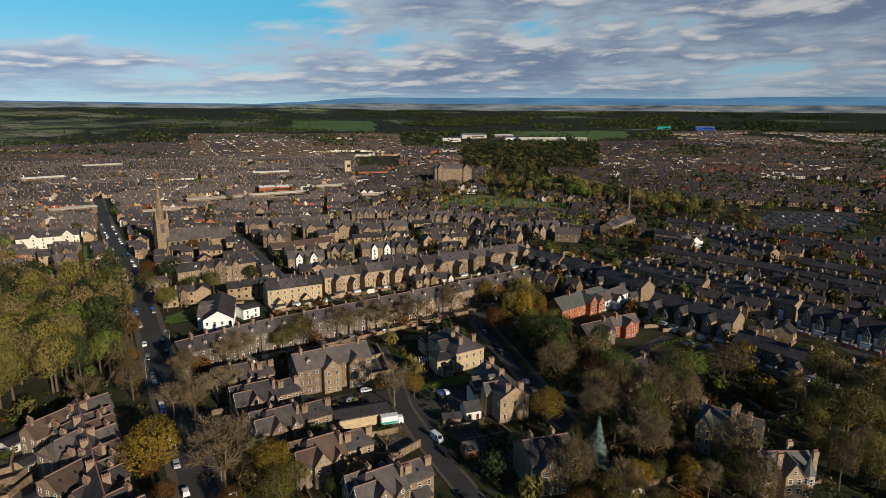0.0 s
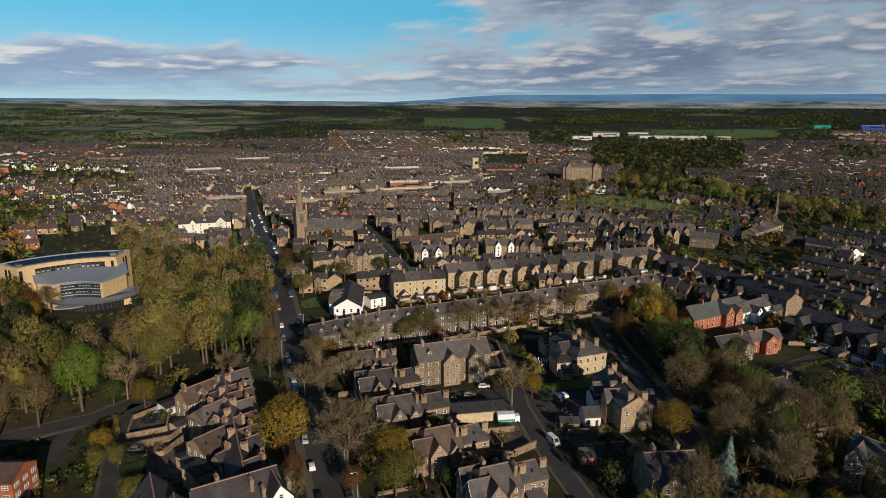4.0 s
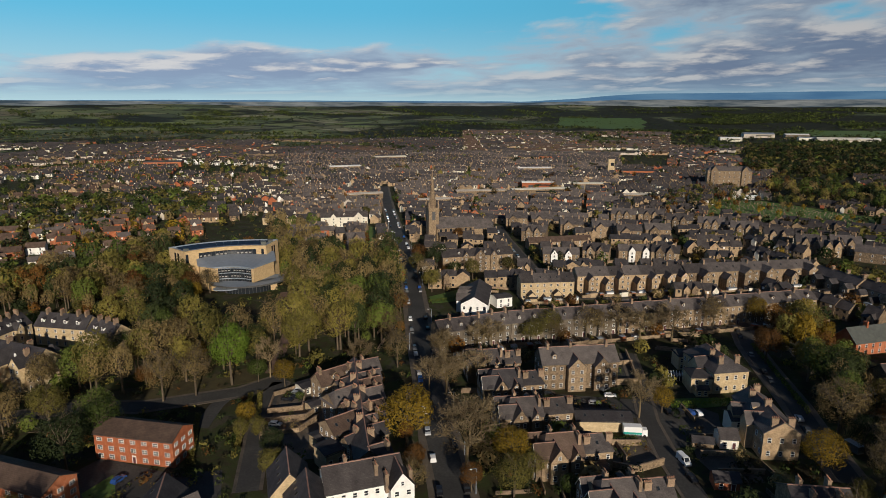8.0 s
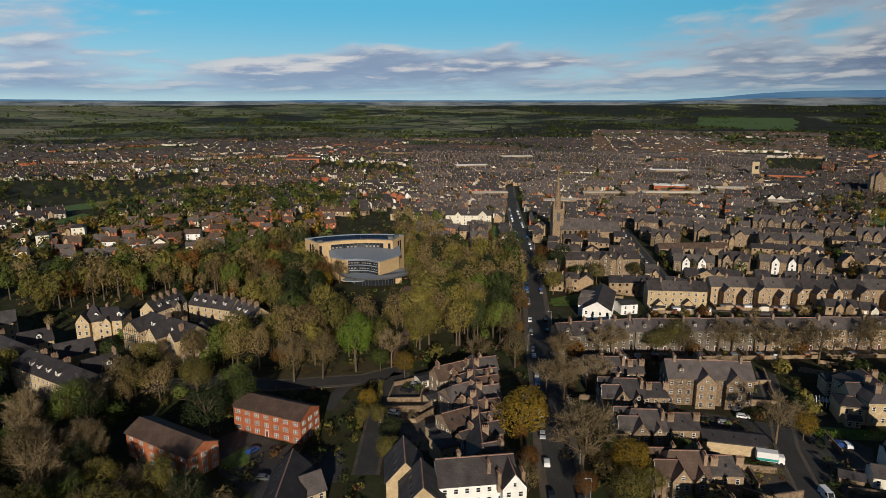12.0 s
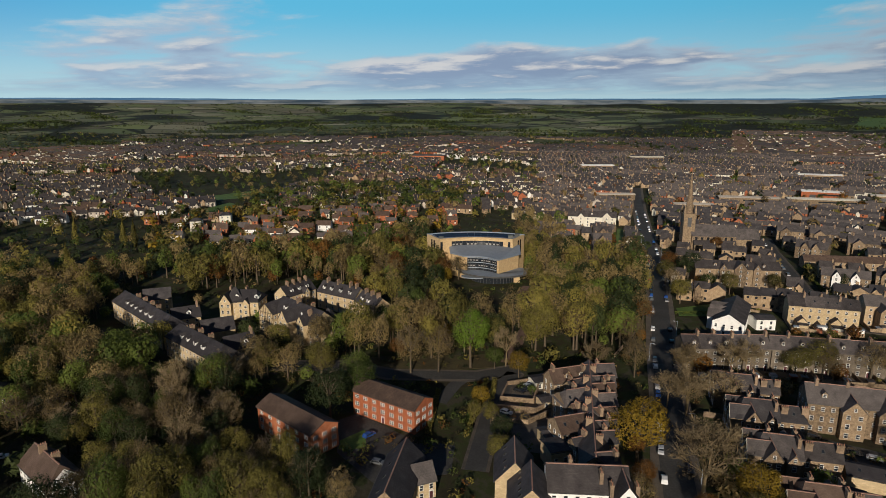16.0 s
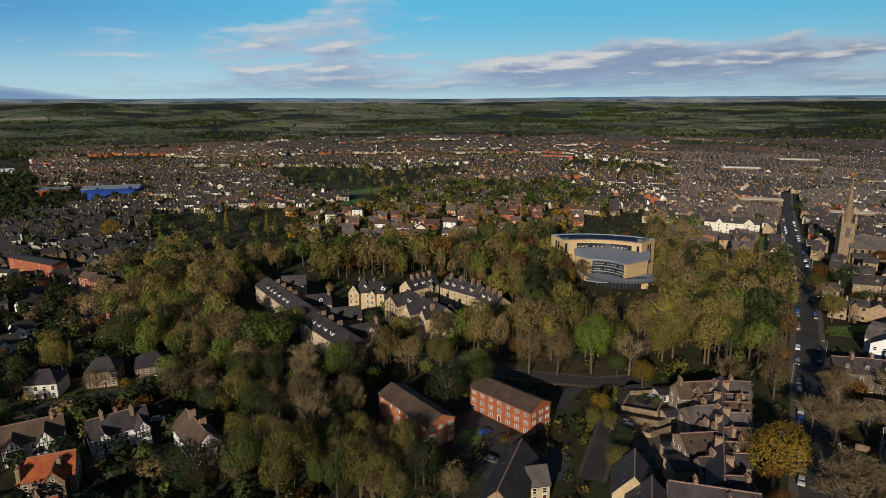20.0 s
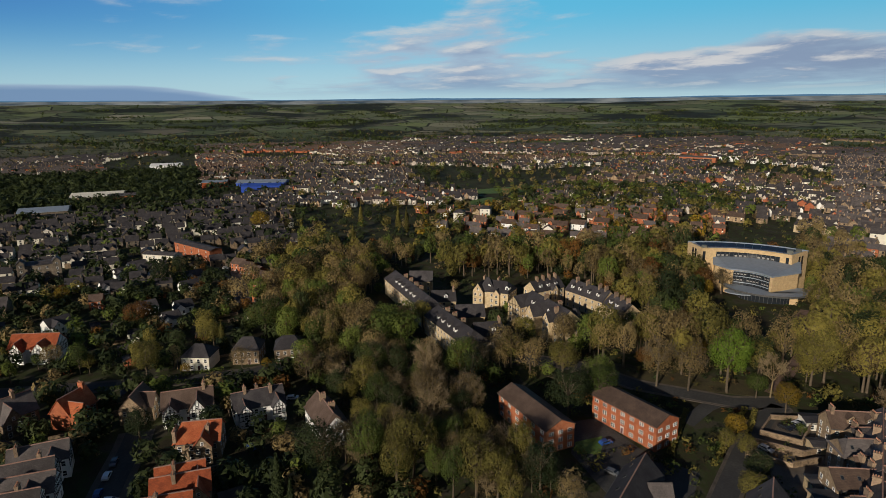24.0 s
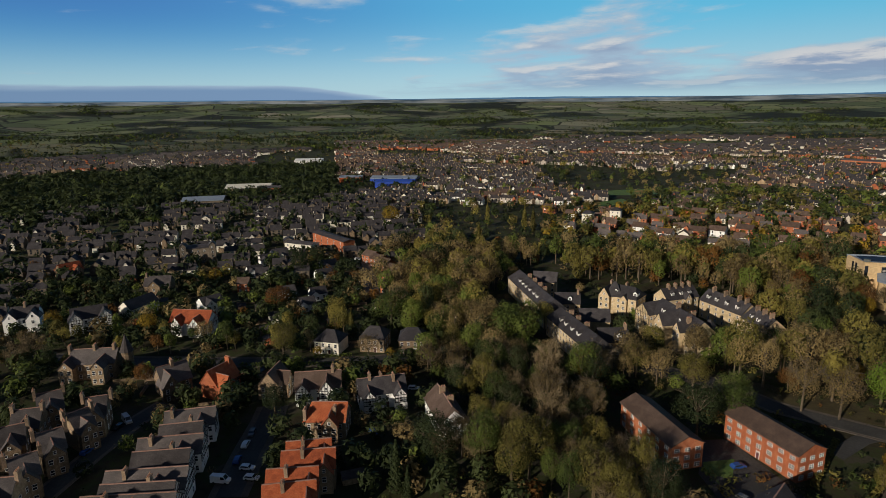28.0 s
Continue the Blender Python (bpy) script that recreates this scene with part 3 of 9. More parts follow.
def terrace(xa, ya, xb, yb, n, W, eave, ridge, wall="stone", roof="slate", floors=2, wing=None, dorm=None, label="", win="s", frames="white", name="terraced_house", bays=False, yard=9.0):
    """n linked houses from a to b, each a thing: built once, then copied."""
    dx, dy = (xb - xa) / n, (yb - ya) / n
    step, rot = math.hypot(dx, dy), math.degrees(math.atan2(dy, dx))
    rs = random.Random(int(abs(xa) * 3 + abs(ya) * 5 + n))
    kinds = 1 if n < 4 else 3
    bases = []
    for k in range(n):
        px, py = xa + dx * (k + 0.5), ya + dy * (k + 0.5)
        if k >= kinds:
            copy_thing(bases[rs.randrange(kinds)], pose(px, py, 0, 0, 0, rot))
            TAKEN.append((px, py, math.hypot(step, W) / 2))
            continue
        lower = (0.0, 2.1, -0.5)[k]
        wings = [(step * (0.22, 0.2, 0.15)[k], "s" if wing[0] == "s" else "n", wing[1] * (1, 0.72, 1.05)[k], wing[2] + (0, 0.8, -0.6)[k], wing[3] - lower, wing[4] - lower)] if wing else ()
        far = step < 8.5 or math.hypot(xa, ya) > 320
        base = house(px, py, rot, step, W, eave, ridge + (0, 0.12, -0.1)[k], wall, roof, floors, (0, 0), ((step / 2 - (0.4, 0.5, 0.4)[k], (0, 0.8, -0.6)[k]),), wings,
                     ((0.5 - 0.4 * k, dorm, (1.5, 1.5, 2.1)[k]),) if dorm and (k < 2 or rs.random() < 0.5) else (), win, 2 if far else 3, "", frames,
                     label or "terraced stone house with slate roof and chimney", name, f"terrace of {n} {wall} houses", skylights=(0, 1, 2)[k] if not dorm else 0, yard=yard)
        bases.append(base)
        if wing:          # a low scullery beyond the wing
            s = -1 if wing[0] == "s" else 1
            deep = (3.2, 2.0, 4.0)[k]
            y0, y1 = sorted((s * (W / 2 + wings[0][3]), s * (W / 2 + wings[0][3] + deep)))
            x0 = wings[0][0] - wings[0][2] * 0.45
            part("scullery", Geo().box(x0, x0 + wing[1] * 0.9, y0, y1, -0.5, 2.6).box(x0 - 0.15, x0 + wing[1] * 0.9 + 0.15, y0, y1 + 0.1, 2.6, 3.0, 1), [MAT[(wall, "white", "render")[k]], MAT[(roof, "metalroof", "darkslate")[k]]], base)
        if bays:
            s = -1 if bays == "s" else 1
            part("bay_window", Geo().box(-step * 0.4, -step * 0.4 + 2.2, s * W / 2 - 0.9, s * W / 2 + 0.9, -0.5, eave * 0.62, 0, None, 0.0).box(-step * 0.4 - 0.1, -step * 0.4 + 2.3, s * W / 2 - 1.0, s * W / 2 + 1.0, eave * 0.62, eave * 0.62 + 0.25, 1), [MAT["white"], MAT[roof]], base)
    base = bases[0]
    return base


def yard_wall(x1, y1, x2, y2, h, label):
    L = math.hypot(x2 - x1, y2 - y1)
    t = tagged(new("yard_wall", Geo().box(0, L, -0.2, 0.2, -0.3, h).box(-0.06, L + 0.06, -0.27, 0.27, h, h + 0.12, 1).mesh("yard_wall", MAT["stone"], MAT["chim"])), label, "wall", "yard walls")
    t.matrix_basis = pose(x1, y1, 0, 0, 0, math.degrees(math.atan2(y2 - y1, x2 - x1)))
    return t


def pyramid(parent, x, y, w, z0, z1, mat, name="turret_roof", sides=8):
    g = Geo().add([(x + w * 0.56 * math.cos(2 * math.pi * (k + 0.5) / sides), y + w * 0.56 * math.sin(2 * math.pi * (k + 0.5) / sides), z0) for k in range(sides)] + [(x, y, z1), (x, y, z0)],
                  [(k, (k + 1) % sides, sides) for k in range(sides)] + [((k + 1) % sides, k, sides + 1) for k in range(sides)])
    part(name, g, mat, parent)
    part("finial", Geo().box(x - 0.06, x + 0.06, y - 0.06, y + 0.06, z1 - 0.3, z1 + 0.9), MAT["gutter"], parent)


def stack(parent, x, y, z0, z1, w=1.3):
    """A tall chimney stack with a moulded head and pots."""
    g = Geo().box(x - w / 2, x + w / 2, y - 0.45, y + 0.45, z0, z1).box(x - w / 2 - 0.14, x + w / 2 + 0.14, y - 0.6, y + 0.6, z1 - 0.9, z1 - 0.65).box(x - w / 2 - 0.14, x + w / 2 + 0.14, y - 0.6, y + 0.6, z1 - 0.2, z1)
    for k in range(3):
        g.box(x - 0.42 + 0.42 * k - 0.13, x - 0.42 + 0.42 * k + 0.13, y - 0.13, y + 0.13, z1, z1 + 0.6, 1, None, 0.03)
    part("chimney", g, [MAT["tanstone"], MAT["pot"]], parent)


def octagon(x, y, r, z0, z1):
    c = [(x + r * math.cos(math.pi * (k + 0.5) / 4), y + r * math.sin(math.pi * (k + 0.5) / 4)) for k in range(8)]
    return Geo().add([(a, b, z) for z in (z0, z1) for a, b in c], [(k, (k + 1) % 8, 8 + (k + 1) % 8, 8 + k) for k in range(8)] + [tuple(range(8, 16))])


def mansion_front(x, y, rot):
    """The mansion's garden front: a steep slate block, a gable between tall stacks, two capped turrets."""
    t = house(x, y, rot, 13.2, 8, 7.8, 12.2, wall="tanstone", roof="copper", floors=2, hips=(0, 0), win="e", wings=((0.6, "s", 4.6, 1.6, 8.4, 12),), name="mansion", label="gothic stone mansion with turrets, steep slate roofs and tall stacks")
    for tx, ty, r, h in ((-6.2, -3.6, 1.75, 9.2), (4.7, -4.4, 1.6, 8.6)):
        part("turret", octagon(tx, ty, r, -1, h), MAT["tanstone"], t)
        pyramid(t, tx, ty, r * 2.05, h, h + 4.6, MAT["copper"])
        for an in (-1, 0, 1):
            for z in (2.6, 6.2):
                put("window", window_mesh(0.7, 1.5, MAT["white"]), t, pose(tx + r * 0.95 * math.sin(an * 0.785), ty - r * 0.95 * math.cos(an * 0.785), z, 0, 0, an * 45))
    for sx, sy in ((-2.8, -3.4), (7.0, -2.6), (3.0, 2.5)):
        stack(t, sx, sy, 6, 13.8)
    return t


def mansion_rear(x, y, rot):
    t = house(x, y, rot, 17, 8, 8.5, 13, wall="tanstone", roof="copper", floors=3, win="s", wings=((-6, "s", 4.8, 2.2, 8.6, 12.4), (2.4, "s", 3.6, 1.5, 8, 10.8), (7, "s", 4, 3, 7.6, 11)), name="mansion", label="rear range of the stone mansion with gables and stacks")
    for sx, sy, h in ((-8, 0, 15), (1.0, -2.6, 16), (5.2, -2.0, 15), (1.2, 1.2, 15.4)):
        stack(t, sx, sy, 7, h)
    return t


def end_bay(thing, L, yy, width, depth, eave, ridge, wall, roof, frames="white"):
    """A gabled bay on the west end of a house that is L long."""
    m = pose(-L / 2 - depth / 2 + 0.01, yy, 0, 0, 0, 180)
    part("wing", Geo().gable_walls(depth, width, eave, ridge, 0, m), MAT[wall], thing)
    part("wing_roof", Geo().roof(depth + 4.5, width, eave, ridge, 0.3, thick=0.15, m=m @ pose(-2.25, 0, 0)), MAT[roof], thing)
    part("ridge_cap", Geo().box(-depth / 2 - 4.3, depth / 2 + 0.28, -0.14, 0.14, ridge + 0.12, ridge + 0.3, m=m), MAT["cap"], thing)
    face = m @ pose(depth / 2, 0, 0, 0, 0, 90)
    facade(thing, face, width, 2, eave - 0.2, 2, MAT[frames], 0.85, 1.5)
    put("window", window_mesh(0.7, 1.0, MAT[frames]), thing, face @ pose(0, 0, eave + 0.3))
    slope = math.degrees(math.atan2(ridge - eave, width / 2))
    run = math.hypot(ridge - eave, width / 2) + 0.35
    for sgn in (-1, 1):
        part("bargeboard", Geo().box(-run if sgn > 0 else 0, 0 if sgn > 0 else run, -0.42, -0.33, -0.16, 0.1, m=face @ pose(0, 0, ridge + 0.1) @ pose(0, 0, 0, 0, -slope * sgn if sgn > 0 else slope, 0)), MAT["render"], thing, "pale painted bargeboard")


def paired_villa(x, y, roof, k):
    """A pair of stone villas by the avenue: a hipped front block with two gabled bays, and a lower range behind."""
    rear = (7.0, 8.5, 10.5, 9.5, 9.0)[k]
    t = house(x, y, 32.8, 12, 11, 6.8 + 0.15 * (k % 3), 10.9 + 0.2 * (k % 2), roof=roof, hips=(3.0, 0), win="sw", nwin=3, wings=((-1.6, "s", 4.8, 1.7, 6.8, 10.2), (3.6, "s", 3.4, 1.2, 6.4, 8.8)),
              chim=((5.3, -2.2), (5.3, 2.2), (-1.5, 2.4)), dorm=((3.2, "n", 1.6),), name="villa", label="pair of stone villas with gabled bays and tall chimneys", group="villas along the avenue", skylights=0)
    end_bay(t, 12, -2.9, 4.6, 1.6, 6.9, 10.1, "stone", roof)
    end_bay(t, 12, 2.9, 4.6, 1.6, 6.9, 10.1, "tanstone" if k % 2 else "stone", roof)
    m = pose(6 + rear / 2 - 0.02, 0.8, 0)
    part("rear_range", Geo().gable_walls(rear, 8, 6.2, 9.5, 0, m), MAT["stone"], t)
    part("rear_roof", Geo().roof(rear, 8, 6.2, 9.5, 0.3, hipb=2.2 if k % 2 else 0, m=m), MAT["slate" if k != 1 else "darkslate"], t)
    part("ridge_cap", Geo().box(-rear / 2, rear / 2 - (2.0 if k % 2 else -0.2), -0.15, 0.15, 9.62, 9.82, m=m), MAT["cap"], t)
    facade(t, m @ pose(0, -4, 0), rear, 2, 6.0, 3, MAT["white"], 0.85, 1.35)
    for cx, cy in ((rear / 2 - 0.6, -1.6), (-rear / 2 + 2.2, -1.9)):
        put("chimney", chimney_mesh(1.9, 0.9, 2.1, 4, MAT["chim"]), t, m @ pose(cx, cy, 9.5 - abs(cy) / 4 * 3.3))
    part("scullery", Geo().box(-2.2, 2.4, -7.2, -3.99, -0.5, 2.7, 0, m).add([(-2.4, -7.4, 2.7), (2.6, -7.4, 2.7), (2.6, -3.95, 3.9), (-2.4, -3.95, 3.9), (-2.4, -7.4, 2.55), (2.6, -7.4, 2.55), (2.6, -3.95, 2.55), (-2.4, -3.95, 2.55)], [(0, 1, 2, 3), (0, 4, 5, 1), (1, 5, 6, 2), (3, 7, 4, 0)], 1, m), [MAT["stone"], MAT[roof]], t, "low scullery with a lean-to slate roof")
    part("skylight", Geo().box(-0.4, 0.4, -0.55, 0.55, 0, 0.1, m=m @ pose(0.5, 2 - 4.2, 8.05, 39.5)).box(-0.32, 0.32, -0.47, 0.47, 0.1, 0.115, 1, m @ pose(0.5, 2 - 4.2, 8.05, 39.5)), [MAT["gutter"], MAT["glass"]], t)
    TAKEN.append((x + 8.5, y + 5.5, 6))
    return t


# ---------------------------------------------------------------- ground, far hills
def land_z(x, y):
    r = math.hypot(x, y)
    s = min(max((r - 1700) / 3100, 0), 1)
    az = math.atan2(-x, y)
    roll_ = noise.noise(Vector((x * 0.0012, y * 0.0012, 3.1))) + 0.5 * noise.noise(Vector((x * 0.0031, y * 0.0031, 1.7)))
    ridge = 108 + 9 * noise.noise(Vector((az * 3.2, 0.7, 0)))
    return s * s * ridge + roll_ * 22 * min(max((r - 1300) / 1400, 0), 1) * (1 - 0.5 * s)


vs, fs = [], []
radii = [0, 30, 60, 100, 150, 210, 280, 360, 460, 580, 720, 880, 1060, 1260, 1400] + list(range(1480, 4841, 80))
SPOKES = 360
for r in radii:
    for k in range(SPOKES):
        an = 2 * math.pi * k / SPOKES
        px, py = r * math.cos(an), r * math.sin(an)
        vs.append((px, py, land_z(px, py)))
for i in range(len(radii) - 1):
    for k in range(SPOKES):
        k2 = (k + 1) % SPOKES
        fs.append((i * SPOKES + k, (i + 1) * SPOKES + k, (i + 1) * SPOKES + k2, i * SPOKES + k2) if i else (k, SPOKES + k, SPOKES + k2))
ground = put("ground", raw_mesh("ground", vs, fs, [MAT["ground"]]))
for pl in ground.data.polygons:
    pl.use_smooth = True
tagged(ground, "open ground of grass, leaf litter and distant fields greyed as in haze", "ground", "", "structure")


# the last ridges under the sky: a pale far plain and the blue hills behind it, both glowing with painted light
def step_between(v, lo, hi):
    t = min(max((v - lo) / (hi - lo), 0.0), 1.0)
    return t * t * (3 - 2 * t)


def haze_glow(name, dark_, light_, scale):
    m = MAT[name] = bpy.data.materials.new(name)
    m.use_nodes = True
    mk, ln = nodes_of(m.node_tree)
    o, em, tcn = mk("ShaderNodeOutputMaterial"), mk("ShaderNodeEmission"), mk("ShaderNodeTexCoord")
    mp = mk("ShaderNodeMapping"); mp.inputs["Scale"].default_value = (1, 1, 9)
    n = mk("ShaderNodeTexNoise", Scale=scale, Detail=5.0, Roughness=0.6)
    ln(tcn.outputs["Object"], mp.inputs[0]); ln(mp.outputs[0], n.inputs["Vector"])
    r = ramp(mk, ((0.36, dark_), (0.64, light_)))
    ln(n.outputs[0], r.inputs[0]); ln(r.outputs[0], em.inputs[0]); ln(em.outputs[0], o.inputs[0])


# sunlit pale and haze blue painted into surfaces that glow by themselves
haze_glow("far_plain_lit", (0.052, 0.075, 0.095), (0.25, 0.26, 0.25), 0.0042)
haze_glow("far_hills_haze", (0.068, 0.165, 0.30), (0.115, 0.235, 0.37), 0.0022)
for r, low_el, high_el, amp, seed, mat, words in ((4870, 0.40, 0.62, 0.05, 0.3, "far_plain_lit", "far plain beyond the woods, glowing pale as in sun"), (4960, 0.50, 1.17, 0.09, 8.1, "far_hills_haze", "far hills under the sky, glowing in painted haze blue")):
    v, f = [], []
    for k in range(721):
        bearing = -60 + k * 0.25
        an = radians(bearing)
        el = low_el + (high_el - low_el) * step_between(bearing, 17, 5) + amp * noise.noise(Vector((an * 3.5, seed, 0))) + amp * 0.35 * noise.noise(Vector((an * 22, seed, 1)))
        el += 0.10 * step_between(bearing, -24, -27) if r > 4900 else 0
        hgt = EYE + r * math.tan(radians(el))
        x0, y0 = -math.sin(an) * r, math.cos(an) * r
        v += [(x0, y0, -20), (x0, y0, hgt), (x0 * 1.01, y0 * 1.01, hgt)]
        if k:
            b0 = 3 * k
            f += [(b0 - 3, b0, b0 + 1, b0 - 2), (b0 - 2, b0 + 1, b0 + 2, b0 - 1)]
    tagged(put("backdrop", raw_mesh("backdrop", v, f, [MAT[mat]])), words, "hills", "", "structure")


def strip(name, pts, width, z, mat, label, category="road"):
    """A ribbon along the points, lying z above the ground."""
    v, f = [], []
    P = [Vector((p[0], p[1])) for p in pts]
    for i, p in enumerate(P):
        d = (P[min(i + 1, len(P) - 1)] - P[max(i - 1, 0)]).normalized()
        q = Vector((-d.y, d.x)) * (width[i] if isinstance(width, (list, tuple)) else width) / 2
        for s in (1, -1):
            v.append((p.x + q.x * s, p.y + q.y * s, z))
        for s in (1, -1):
            v.append((p.x + q.x * s, p.y + q.y * s, -0.3))
        if i:
            n = 4 * i
            f += [(n - 4, n - 3, n + 1, n), (n - 4, n, n + 2, n - 2), (n - 3, n - 1, n + 3, n + 1)]
    return tagged(put(name, raw_mesh(name, v, f, [MAT[mat]])), label, category, "", "structure")


ROADS = []


def street(pts, width, walk_w=2.2, label="asphalt street with worn surface"):
    ROADS.append((pts, width / 2 + walk_w))
    if walk_w:
        strip("pavement", pts, width + 2 * walk_w, 0.14, "paving", "raised stone pavement along the street", "pavement")
    strip("road", pts, width, 0.19 if walk_w else 0.08, "asphalt", label)


LAWNS = []


def patch(name, pts, z, mat, label, category):
    if mat == "lawn" or name == "car_park":
        LAWNS.append(pts)
    if mat == "lawn":
        z = z + land_z(*pts[0])
    v = [(p[0], p[1], z) for p in pts] + [(p[0], p[1], -0.4) for p in pts]
    n = len(pts)
    f = [tuple(range(n))] + [(i, i + n, (i + 1) % n + n, (i + 1) % n) for i in range(n)]
    me = raw_mesh(name, v, f, [MAT[mat]])
    if me.polygons[0].normal.z < 0:
        me.flip_normals()
    return tagged(put(name, me), label, category, "", "structure")


def field(a0, a1, r0, r1, label):
    """A far meadow between two bearings and two distances, laid over the slope of the land."""
    n, m = 14, 12
    v = []
    for j in range(m + 1):
        for k in range(n + 1):
            an = radians(a0 + (a1 - a0) * k / n + 0.5 * noise.noise(Vector((j * 0.4, k * 0.3, a0))))
            r = r0 + (r1 - r0) * j / m + 60 * noise.noise(Vector((k * 0.35, j * 0.2, a1)))
            x, y = -math.sin(an) * r, math.cos(an) * r
            v.append((x, y, land_z(x, y) + 2.0))
    f = [(j * (n + 1) + k, (j + 1) * (n + 1) + k, (j + 1) * (n + 1) + k + 1, j * (n + 1) + k + 1) for j in range(m) for k in range(n)]
    if a1 > a0:
        f = [q[::-1] for q in f]
    ob = put("lawn", raw_mesh("lawn", v, f, [MAT["lawn"]]))
    for pl in ob.data.polygons:
        pl.use_smooth = True
    edge = [v[k][:2] for k in range(n + 1)] + [v[m * (n + 1) + k][:2] for k in reversed(range(n + 1))]
    LAWNS.append(edge)
    tagged(ob, label, "field", "", "structure")


def headstones(pts):
    """Rows of small grey gravestones on the cemetery grass, joined into one mesh."""
    rs = random.Random(17)
    xs, ys = [p[0] for p in pts], [p[1] for p in pts]
    g = Geo()
    y = min(ys)
    while y < max(ys):
        x = min(xs) + rs.uniform(0, 3)
        while x < max(xs):
            c = False
            for i in range(len(pts)):
                (x1, y1), (x2, y2) = pts[i - 1], pts[i]
                if (y1 > y) != (y2 > y) and x < (x2 - x1) * (y - y1) / (y2 - y1) + x1:
                    c = not c
            if c and rs.random() < 0.7:
                h = rs.uniform(0.6, 1.3)
                g.box(-0.5, 0.5, -0.12, 0.12, -0.2, h, rs.randrange(2), pose(x, y, 0.1, 0, 0, rs.uniform(-15, 25)), 0.06)
            x += rs.uniform(3.0, 6.5)
        y += 5.5
    tagged(put("headstones", g.mesh("headstones", MAT["greystone"], MAT["stone"])), "rows of grey headstones on the cemetery grass", "headstones", "", "stuff")



# streets
street([(-51.5, 126.0), (-59.6, 139.9), (-70.8, 158.1), (-86.0, 185.6), (-113.5, 232.5), (-146.5, 291.6), (-193.4, 372.3), (-249.5, 460.5), (-297.2, 537.3), (-349.7, 624.8), (-389.4, 692.6)], 8.6, 2.4, 'wide asphalt avenue with parked cars')
street([(9.5, 143.0), (5.0, 153.0), (-5.0, 174.5), (-13.0, 196.0), (-18.5, 220.7), (-27.1, 251.3)], 5.2, 1.0)
street([(41.7, 181.9), (36.3, 206.2), (32.0, 228.5), (24.4, 259.1), (19.5, 281.3), (16.7, 307.4)], 6.5, 2.2)
street([(-106.4, 112.0), (-123.3, 136.0), (-136.8, 158.3), (-141.2, 169.9)], 6, 1.0)
street([(-142.4, 173.4), (-148.6, 158.0), (-157.4, 149.4), (-172.4, 134.6), (-191.3, 126.5), (-210.7, 106.2)], 7, 1.5)
street([(-143.1, 132.5), (-149.5, 146.2), (-151.5, 155.2)], 5, 0.0)
street([(-149.3, -37.8), (-171.3, -35.6), (-189.7, -33.2), (-199.4, -32.6)], 6.5, 2.0)
street([(-156.8, -86.6), (-174.1, -82.3), (-193.9, -76.5), (-207.4, -69.8)], 5.5, 1.2)
street([(-261.7, -149.9), (-249.1, -101.3), (-239.8, -51.0), (-232.8, -1.6), (-235.3, 26.0)], 6.5, 1.8)
street([(-324.0, 3.9), (-358.6, 3.0), (-386.1, -0.1), (-399.9, -11.0)], 6.0, 1.5)
street([(-98.5, 363.3), (-122.8, 407.4), (-149.2, 455.8), (-168.9, 496.8)], 6.5, 1.5)
street([(-105.5, 257.1), (-78.5, 267.6), (-39.6, 287.4), (17.3, 320.2)], 5.0, 1.2)
street([(-92.9, 309.5), (-67.9, 318.1), (-20.6, 340.9), (51.3, 398.9)], 5.5, 1.0)
street([(73.8, 237.8), (101.7, 264.2), (127.7, 238.8), (161.9, 208.3)], 5.5, 1.0)
street([(94.6, 334.9), (127.7, 283.7), (168.0, 272.9), (184.0, 239.9)], 5.5, 1.0)
street([(112.9, 453.0), (156.8, 354.0), (225.0, 298.6)], 5.5, 1.0)
street([(162.1, 435.9), (211.6, 374.8), (253.3, 339.0)], 5.5, 1.0)
patch('car_park', [(278.0, 553.4), (346.9, 641.0), (428.7, 630.2), (371.5, 535.3), (324.4, 523.1)], 0.1, 'asphalt', 'asphalt car park full of parked cars', 'car park')
patch('yard', [(-156.9, 99.4), (-156.1, 107.9), (-131.7, 109.9), (-119.7, 117.2), (-110.1, 106.2), (-121.5, 87.9), (-140.8, 89.2)], 0.06, 'asphalt', 'dark asphalt parking court of the brick flats', 'yard')
patch('yard', [(-132.8, 154.0), (-137.9, 165.0), (-126.0, 174.9), (-116.7, 165.3), (-97.4, 133.9), (-116.6, 121.7)], 0.06, 'paving', 'paved rear parking yard of the terrace', 'yard')
patch('yard', [(-17.0, 209.9), (-4.7, 214.9), (7.9, 210.3), (9.3, 192.9), (-3.9, 181.2), (-16.7, 205.3)], 0.06, 'asphalt', 'asphalt yard with parked cars beside the villa', 'yard')
patch('yard', [(-44.6, 202.6), (-17.0, 209.9), (-15.0, 196.6), (-49.2, 188.0)], 0.06, 'asphalt', 'asphalt yard in front of the tall house', 'yard')
patch('yard', [(-30.0, 171.0), (-22.5, 164.0), (-12.5, 165.0), (-7.0, 171.5), (-13.5, 186.0), (-22.0, 180.0)], 0.06, 'paving', 'gravel back yard with builders rubble', 'yard')
patch('yard', [(2.5, 178.0), (9.5, 168.5), (20.0, 173.0), (16.0, 184.0), (10.0, 186.5), (1.0, 184.5)], 0.06, 'paving', 'paved yard in front of the stone house', 'yard')
patch('yard', [(-40.0, 229.5), (-24.0, 241.0), (-20.5, 224.5), (-28.0, 218.0)], 0.06, 'asphalt', 'asphalt yard with parked cars behind the tall house', 'yard')
